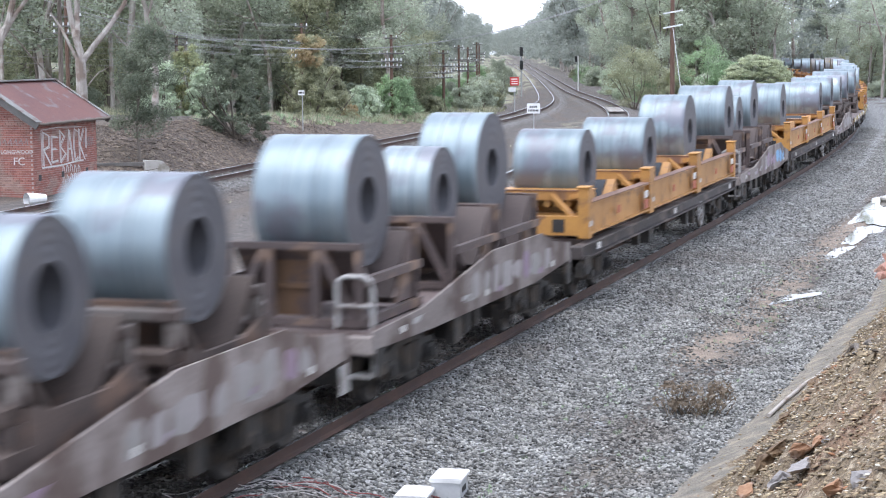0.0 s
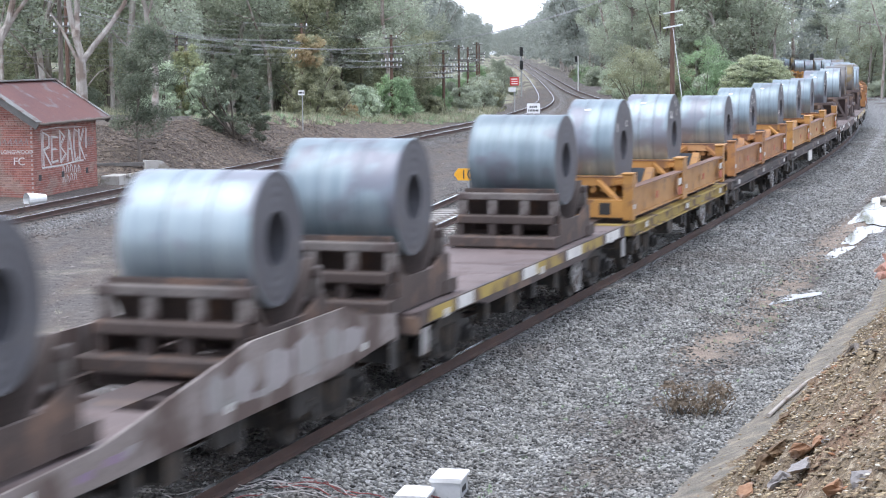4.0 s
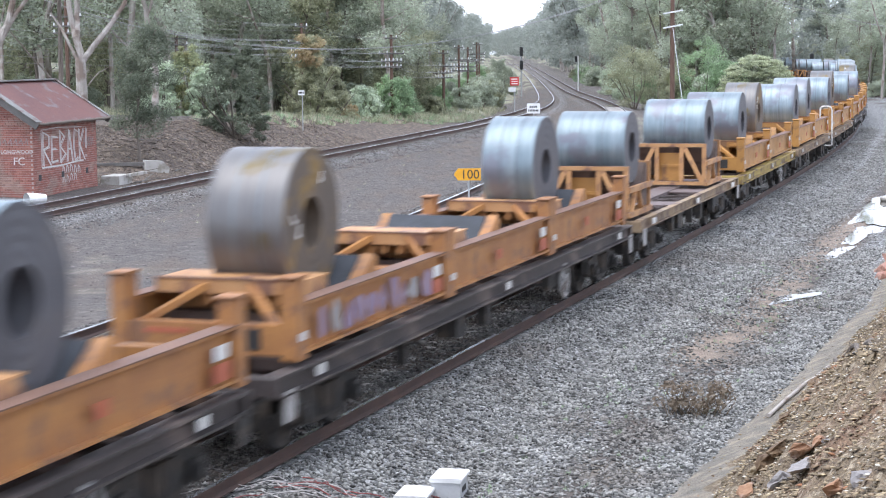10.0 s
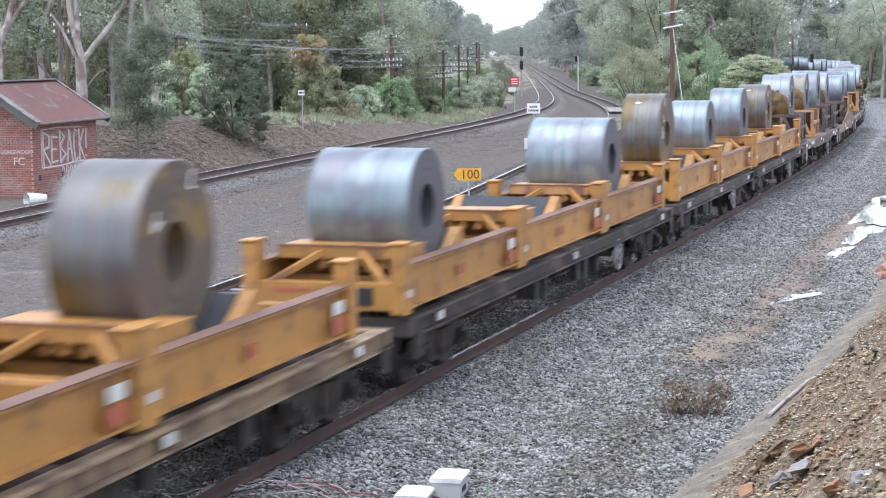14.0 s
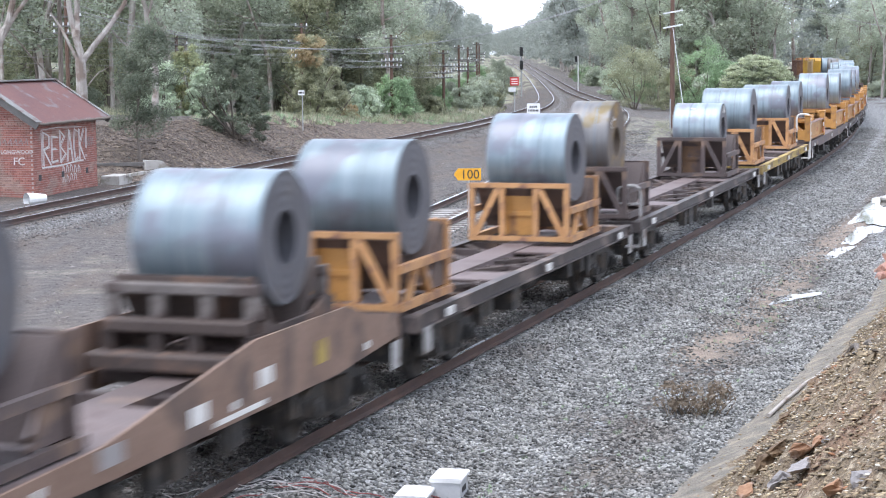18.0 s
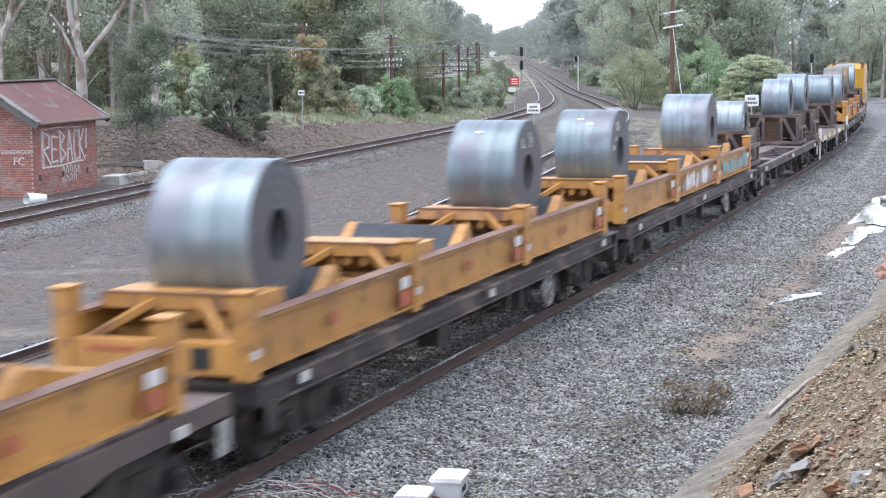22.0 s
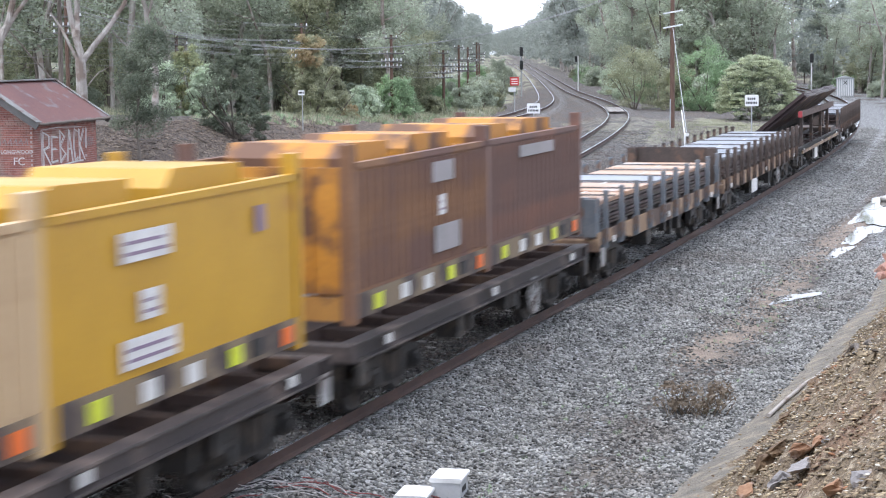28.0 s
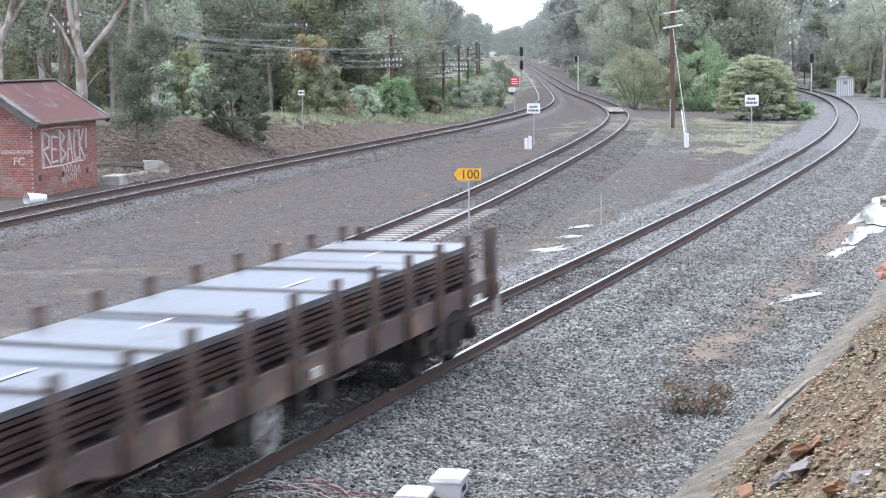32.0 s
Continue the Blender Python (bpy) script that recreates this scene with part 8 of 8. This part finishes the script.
for i in range(60):
    rr = random.Random(500 + i)
    y = rr.uniform(76, 104)
    x = far_x(y) - rr.uniform(3.2, 8)
    st = new("fallen_branch", mesh_of("fallen_branch", (lambda b: (limb(b, (0, 0, 0), (rr.uniform(-1, 1), rr.uniform(-0.6, 0.6), 0.05), rr.uniform(0.6, 2.0), 0.03, 0.008, rr, 0, 4, 0.15), b)[1])(bmesh.new()), rr.choice((DARKBARK, STICKS, BARGE))))
    st.matrix_basis = pose(x, y, zg(x, y) + 0.03)
    tagged(st, "dead branch lying on the earth mound", "branch", "fallen branches")


def litter():
    r = random.Random(55)
    bm = bmesh.new()
    for p in random_heap(1500):
        a, L = r.uniform(0, 6.283), r.uniform(0.15, 0.9)
        q = Vector(p) + Vector((0, 0, 0.03))
        e = q + Vector((math.cos(a), math.sin(a), 0)) * L * 0.6
        e.z = zg(e.x, e.y) + r.uniform(0.0, 0.05)
        bar(bm, q, e, 0.014, 0.014)
    tagged(new("twig_litter", mesh_of("twig_litter", bm, STICKS)), "dry twigs and bark strewn over the mound", "twigs", kind="stuff")


litter()

# ---- signs, posts and signals ----


def post_of(parent, x, z0, z1, r=0.025, material=GALV, name="post"):
    bm = bmesh.new()
    rod(bm, (x, 0, z0), (x, 0, z1), r, None, 8)
    return part(name, bm, material, parent)


speed = thing("speed_sign", "amber arrow-shaped speed board reading 100 on a thin post", "sign", at=pose(0.73, 51.59, -0.43, 0, 0, -3))
post_of(speed, 0.02, 0.1, 1.72, 0.028)
bm = bmesh.new()
prism(bm, [(-0.40, 1.87), (-0.28, 1.70), (0.37, 1.70), (0.37, 2.04), (-0.28, 2.04)], -0.045, -0.03)
part("board", bm, SIGNAMBER, speed, "amber arrow board")
text_part("100", 0.36, INK, speed, pose(0.06, -0.05, 1.86, 90, 0, 0), "black numerals 100")


def limit_board(x, y, z_base, w, h0, h1, label):
    b = thing("line_sign", label, "sign", "white line signs", at=pose(x, y, z_base, 0, 0, -6))
    post_of(b, 0, -0.1, h1, 0.03)
    bm = bmesh.new()
    box(bm, -w / 2, w / 2, -0.05, -0.035, h0, h1, 0.03)
    part("board", bm, SIGNWHITE, b)
    for i, (a, k) in enumerate(((0.60, 0.66), (0.80, 0.30))):
        for j in range(4 if i == 0 else 7):
            n = 4 if i == 0 else 7
            bm = bmesh.new()
            x0 = -w * a / 2 + w * a * j / n
            box(bm, x0, x0 + w * a / n * 0.7, -0.056, -0.0502, h0 + (h1 - h0) * (k - 0.1), h0 + (h1 - h0) * (k + 0.1))
            part("text_bar", bm, INK, b)
    return b


limit_board(5.04, 100.1, -0.2, 0.72, 1.67, 2.22, "white board with two lines of small text on a post")
limit_board(15.64, 92.2, -0.2, 0.68, 2.19, 2.76, "white line board with small text bars standing in grass")
red = thing("stop_board", "red board with white lettering bars on a post", "sign", at=pose(6.0, 150, zg(6.0, 150), 0, 0, -2))
post_of(red, 0, -0.1, 2.2, 0.04)
bm = bmesh.new()
box(bm, -0.36, 0.36, -0.06, -0.04, 2.25, 2.95, 0.03)
part("board", bm, SIGNRED, red)
for z in (2.36, 2.55, 2.74):
    bm = bmesh.new()
    box(bm, -0.25, 0.25, -0.066, -0.0605, z, z + 0.07)
    part("text_bar", bm, SIGNWHITE, red)
bm = bmesh.new()
box(bm, -0.5, 0.1, -0.06, -0.04, 1.75, 2.1)
part("lower_board", bm, SIGNWHITE, red)
small = thing("track_sign", "small pale box sign on a thin post by the mound", "sign", at=pose(-7.9, 104.0, zg(-7.9, 104.0)))
post_of(small, 0, -0.2, 2.2, 0.03)
bm = bmesh.new()
box(bm, -0.24, 0.12, -0.06, 0.06, 2.0, 2.28, 0.02)
part("board", bm, SIGNWHITE, small)
for i in range(4):
    bm = bmesh.new()
    box(bm, -0.2 + 0.075 * i, -0.15 + 0.075 * i, -0.066, -0.0605, 2.08, 2.2)
    part("text_bar", bm, INK, small)
for x, y, h, mat, lab in ((14.2, 113.5, 1.9, GALV, "thin grey post in the grass"), (4.87, 55.8, 1.0, CONCRETE, "thin weathered marker post"), (19.6, 222, 2.0, GALV, "thin grey post beside the siding")):
    p = thing("marker_post", lab, "post", "marker posts", at=pose(x, y, zg(x, y)))
    post_of(p, 0, -0.1, h, 0.04 if h > 1.5 else 0.022, mat)
for dx, h in ((0, 0.62), (0.22, 0.74)):
    p = thing("white_marker", "short white painted marker post beside the siding", "post", "white markers", at=pose(4.62 + dx, 100.2, zg(4.62, 100.2)))
    bm = bmesh.new()
    box(bm, -0.09, 0.09, -0.06, 0.06, -0.1, h, 0.02)
    part("post", bm, SIGNWHITE, p)


def signal(x, y, h, heads, label, aside=False):
    s = thing("rail_signal", label, "signal", "railway signals", at=pose(x, y, zg(x, y)))
    post_of(s, 0, -0.1, h, 0.07, SIGNWHITE if heads == 1 else GALV, "mast")
    for i in range(heads):
        z = h - 0.75 - 1.55 * i
        bm = bmesh.new()
        side = -0.26 if aside else 0.0
        k = 0.7 if aside else 1.0
        box(bm, side - 0.2 * k, side + 0.2 * k, -0.2, -0.06, z, z + 1.05 * k, 0.08)
        part("signal_head", bm, INK, s, "black signal head")
        for k in range(2):
            bm = bmesh.new()
            rod(bm, (side, -0.34, z + (0.3 + 0.42 * k) * (0.7 if aside else 1)), (side, -0.2, z + (0.3 + 0.42 * k) * (0.7 if aside else 1)), 0.11, None, 10, cap=False)
            part("hood", bm, INK, s)
    bm = bmesh.new()
    for k in range(8):
        bar(bm, (-0.15, 0.14, 0.3 * k + 0.2), (0.15, 0.14, 0.3 * k + 0.2), 0.03, 0.03)
    part("rungs", bm, GALV, s)
    return s


signal(9.24, 211, 5.45, 2, "tall signal mast with two black heads")
signal(16.6, 222, 4.3, 1, "white signal mast beside the siding", True)
signal(42.85, 212, 4.1, 1, "white signal mast with one black head by the main line")
hutbox = thing("relay_cabinet", "pale corrugated relay cabinet beside the main line", "cabinet", at=pose(44.1, 200, zg(44.1, 200), 0, 0, -10))
bm = bmesh.new()
box(bm, -0.95, 0.95, -0.7, 0.7, -0.1, 1.95, 0.03)
part("body", bm, GALV, hutbox)
for i in range(9):
    bm = bmesh.new()
    box(bm, -0.88 + i * 0.2, -0.78 + i * 0.2, -0.73, -0.7, 0.05, 1.9)
    part("rib", bm, SIGNWHITE, hutbox)
bm = bmesh.new()
prism(bm, [(-1.1, 1.95), (1.1, 1.95), (0, 2.25)], -0.85, 0.85)
part("roof", bm, GALV, hutbox)
for a, b in (((-0.2, 1.3), (0.2, 1.7)), ((-0.2, 1.7), (0.2, 1.3))):
    bm = bmesh.new()
    bar(bm, (a[0], -0.74, a[1]), (b[0], -0.74, b[1]), 0.03, 0.07)
    part("cross_mark", bm, INK, hutbox)

# poles and wires


def pole(x, y, h, arms, r=0.13, label="brown timber telegraph pole with white insulators", turn=0.0, group="telegraph poles"):
    p = thing("telegraph_pole", label, "pole", group, at=pose(x, y, zg(x, y), 0, 0, turn))
    bm = bmesh.new()
    rod(bm, (0, 0, -0.3), (0, 0, h), r, r * 0.75, 10)
    part("shaft", bm, POLEWOOD, p)
    for z, w, n in arms:
        bm = bmesh.new()
        bar(bm, (-w / 2, -0.12, z), (w / 2, -0.12, z), 0.08, 0.1)
        part("cross_arm", bm, BARGE if n else INSUL, p)
        for i in range(n):
            xx = -w / 2 + 0.06 + (w - 0.12) * i / max(1, n - 1)
            bm = bmesh.new()
            rod(bm, (xx, -0.12, z + 0.05), (xx, -0.12, z + 0.22), 0.05, 0.04, 6)
            part("insulator", bm, INSUL, p)
    return p


POLES = [(-22.0, 108, 7.0), (-9.4, 124, 6.6), (-3.56, 131.7, 5.9), (0.2, 153.3, 5.3), (1.6, 165, 5.6), (2.6, 178, 5.6), (4.0, 205, 6.0), (5.0, 240, 6.2), (-17.0, 118, 7.0)]
for i, (x, y, h) in enumerate(POLES):
    pole(x, y, h, ((h - 0.25, 0.85, 2), (h - 1.35, 1.85, 4 if i < 5 else 2), (h - 1.9, 1.5, 6 if i < 5 else 2), (h - 2.3, 1.5, 6 if i < 5 else 2)))
main_pole = pole(14.61, 115.8, 11.5, ((11.0, 1.3, 2),), 0.16, "tall brown power pole with pale cross arms and a stay wire")
for z in (7.3, 6.4):
    bm = bmesh.new()
    bar(bm, (-0.62, -0.25, z - 0.12), (0.62, -0.25, z + 0.1), 0.07, 0.09)
    part("cross_arm", bm, INSUL, main_pole, "pale insulator arm")
stay = thing("stay_wire", "pole stay wire with a white painted guard", "stay")
sx, sy = 13.08, 97.6
sz = zg(sx, sy)
bm = bmesh.new()
rod(bm, (14.6, 115.5, 6.2), (sx, sy, sz + 0.8), 0.02, None, 6)
part("wire", bm, GALV, stay)
bm = bmesh.new()
d = Vector((14.6 - sx, 115.5 - sy, 5.6)).normalized()
rod(bm, (sx, sy, sz), Vector((sx, sy, sz)) + d * 6.0, 0.032, None, 8)
part("guard", bm, SIGNWHITE, stay)
bm = bmesh.new()
rod(bm, (sx, sy, sz - 0.1), Vector((sx, sy, sz)) + Vector((0, 0, 0.75)), 0.13, None, 8)
part("anchor_guard", bm, SIGNWHITE, stay)


def wire(p, q, sag, r=0.014, label="dull sagging overhead power wire", group="overhead wires"):
    bm = bmesh.new()
    p, q = Vector(p), Vector(q)
    n = 24
    pts = [p.lerp(q, i / n) - Vector((0, 0, sag * 4 * (i / n) * (1 - i / n))) for i in range(n + 1)]
    tube(bm, pts, r, 5)
    ob = new("overhead_wire", mesh_of("overhead_wire", bm, WIRE))
    return tagged(ob, label, "wire", group)


wire((14.3, 115.8, 9.6), (-24, 104, 8.6), 4.0, 0.024)
wire((14.3, 115.8, 9.8), (-24, 104.5, 9.0), 4.3, 0.016)
wire((14.9, 115.8, 9.9), (70, 150, 8.4), 4.0, 0.022)
for i in range(len(POLES) - 3):
    (x0, y0, h0), (x1, y1, h1) = POLES[i], POLES[i + 1]
    for k, dz in enumerate((-0.1, -1.2, -1.75, -2.15)):
        for dx in ((-0.4, 0.4) if k == 0 else (-0.75, -0.3, 0.3, 0.75)):
            wire((x0 + dx, y0, zg(x0, y0) + h0 + dz), (x1 + dx, y1, zg(x1, y1) + h1 + dz), 0.45, 0.007, "thin telegraph wire between poles", "telegraph wires")
for k in range(9):
    wire((-32, 98, 8.6 - 0.42 * k), (-9.4, 124, zg(-9.4, 124) + 6.4 - 0.3 * k), 0.5, 0.008, "thin telegraph wire between poles", "telegraph wires")

# ---- by the near rail ----


def equipment_box(x, y, w, d, z0, z1, turn):
    b = thing("equipment_box", "pale grey lidded trackside equipment box in ballast", "equipment box", "trackside boxes", at=pose(x, y, 0, 0, 0, turn))
    bm = bmesh.new()
    box(bm, -w / 2, w / 2, -d / 2, d / 2, z0, z1 - 0.05, 0.015)
    part("body", bm, GALVPALE, b)
    bm = bmesh.new()
    box(bm, -w / 2 - 0.02, w / 2 + 0.02, -d / 2 - 0.02, d / 2 + 0.02, z1 - 0.055, z1, 0.015)
    part("lid", bm, SIGNWHITE, b, "white lid")
    for k in range(5):
        bm = bmesh.new()
        box(bm, w / 2 + 0.001, w / 2 + 0.006, -d / 2 + 0.12 + k * 0.05, -d / 2 + 0.15 + k * 0.05, z1 - 0.2, z1 - 0.13)
        part("text_bar", bm, INK, b)
    return b


GALVPALE = surf("pale_grey_painted_steel", (0.55, 0.56, 0.57), (0.47, 0.48, 0.49), 0.5, 0.1, 3, 30, 0.05, 0.5, (0.33, 0.32, 0.30), 4, 0.2)
equipment_box(0.05, 21.8, 0.36, 0.50, -0.75, -0.20, -12)
equipment_box(-0.37, 21.4, 0.36, 0.50, -0.75, -0.31, -12)
CABLES = [surf("red_cable", (0.30, 0.07, 0.06), (0.22, 0.05, 0.05), 0.5, 0, 5, 30, 0, 0.4), surf("grey_cable", (0.55, 0.50, 0.47), (0.4, 0.38, 0.37), 0.5, 0, 5, 30, 0, 0.4), surf("black_cable", (0.03, 0.03, 0.03), (0.05, 0.05, 0.05), 0.5, 0, 5, 30, 0, 0.4)]
for i in range(12):
    rr = random.Random(900 + i)
    bm = bmesh.new()
    x, y, t = on_track(MAIN, -4.4 + rr.uniform(-0.4, 0.4), 1.2)
    p = Vector((x, y, zg(x, y) + 0.03))
    line = [p]
    a = rr.uniform(0, 6.28)
    for k in range(22):
        a += rr.uniform(-0.5, 0.9)
        q = p + Vector((math.cos(a) * 0.12 + 0.02, math.sin(a) * 0.07 - 0.02, 0))
        q.z = zg(q.x, q.y) + 0.04 + 0.03 * math.sin(k)
        line.append(q)
        p = q
    tube(bm, line, 0.007, 6)
    tagged(new("loose_cable", mesh_of("loose_cable", bm, CABLES[(1, 2, 1, 0)[i % 4]])), ("loose red cable lying on ballast", "loose grey cable lying on ballast", "loose black cable lying on ballast")[(1, 2, 1, 0)[i % 4]], "cable", "loose cables")
for ends, r0, r1, mt, lab in ((((4.57, 25.33), (5.48, 27.53), (6.11, 28.17)), 0.028, 0.033, GUMBARK, "long pale grey branch lying along the cutting"), (((6.11, 28.17), (5.85, 25.58), (5.25, 21.7)), 0.035, 0.05, DARKBARK, "thick dark broken limb lying on the cutting")):
    rb = random.Random(31)
    pts = []
    for (ax, ay), (bx, by) in zip(ends, ends[1:]):
        for k in range(6):
            f = k / 6
            x, y = ax + (bx - ax) * f, ay + (by - ay) * f
            pts.append(Vector((x, y, zg(x, y) + 0.05 + rb.uniform(-0.008, 0.008))))
    bm = bmesh.new()
    tube(bm, pts, [r0 + (r1 - r0) * k / (len(pts) - 1) for k in range(len(pts))], 8, True)
    tagged(new("fallen_branch", mesh_of("fallen_branch", bm, mt)), lab, "branch", "fallen branches")
x, y, t = on_track(MAIN, 42, 5.2)
bm = bmesh.new()
box(bm, -0.9, 0.9, -0.25, 0.25, -0.05, 0.12, 0.05)
cs = tagged(new("stone_slab", mesh_of("stone_slab", bm, CONCRETE)), "flat pale stone slab by the gutter", "slab")
cs.matrix_basis = pose(x, y, zg(x, y) + 0.02, 0, 4, 40)
x, y, t = on_track(MAIN, 35.5, 6.1)
bm = bmesh.new()
rod(bm, (0, 0, -0.2), (0, 0, 0.5), 0.14, 0.12, 10)
bk = tagged(new("black_stump", mesh_of("black_stump", bm, RUBBER)), "short black pipe stub by the gutter", "pipe")
bk.matrix_basis = pose(x, y, zg(x, y), 0, 12, 0)

# pale planks of a foot crossing in the siding
for track, s0, n, dz, lab in ((LOOP, 90.0, 16, 0.09, "pale weathered crossing planks between the siding's rails"),):
    boards = thing("foot_crossing", lab, "crossing", kind="structure")
    for k in range(n):
        x, y, t = on_track(track, s0 + k * 0.62)
        bm = bmesh.new()
        box(bm, -0.26, 0.26, -0.62, 0.62, -0.08, -0.012 - 0.01 * (k % 2), 0.015)
        part("plank", bm, SLEEPER, boards, at=pose(x, y, dz, 0, 0, math.degrees(-t) + 90))

motions()
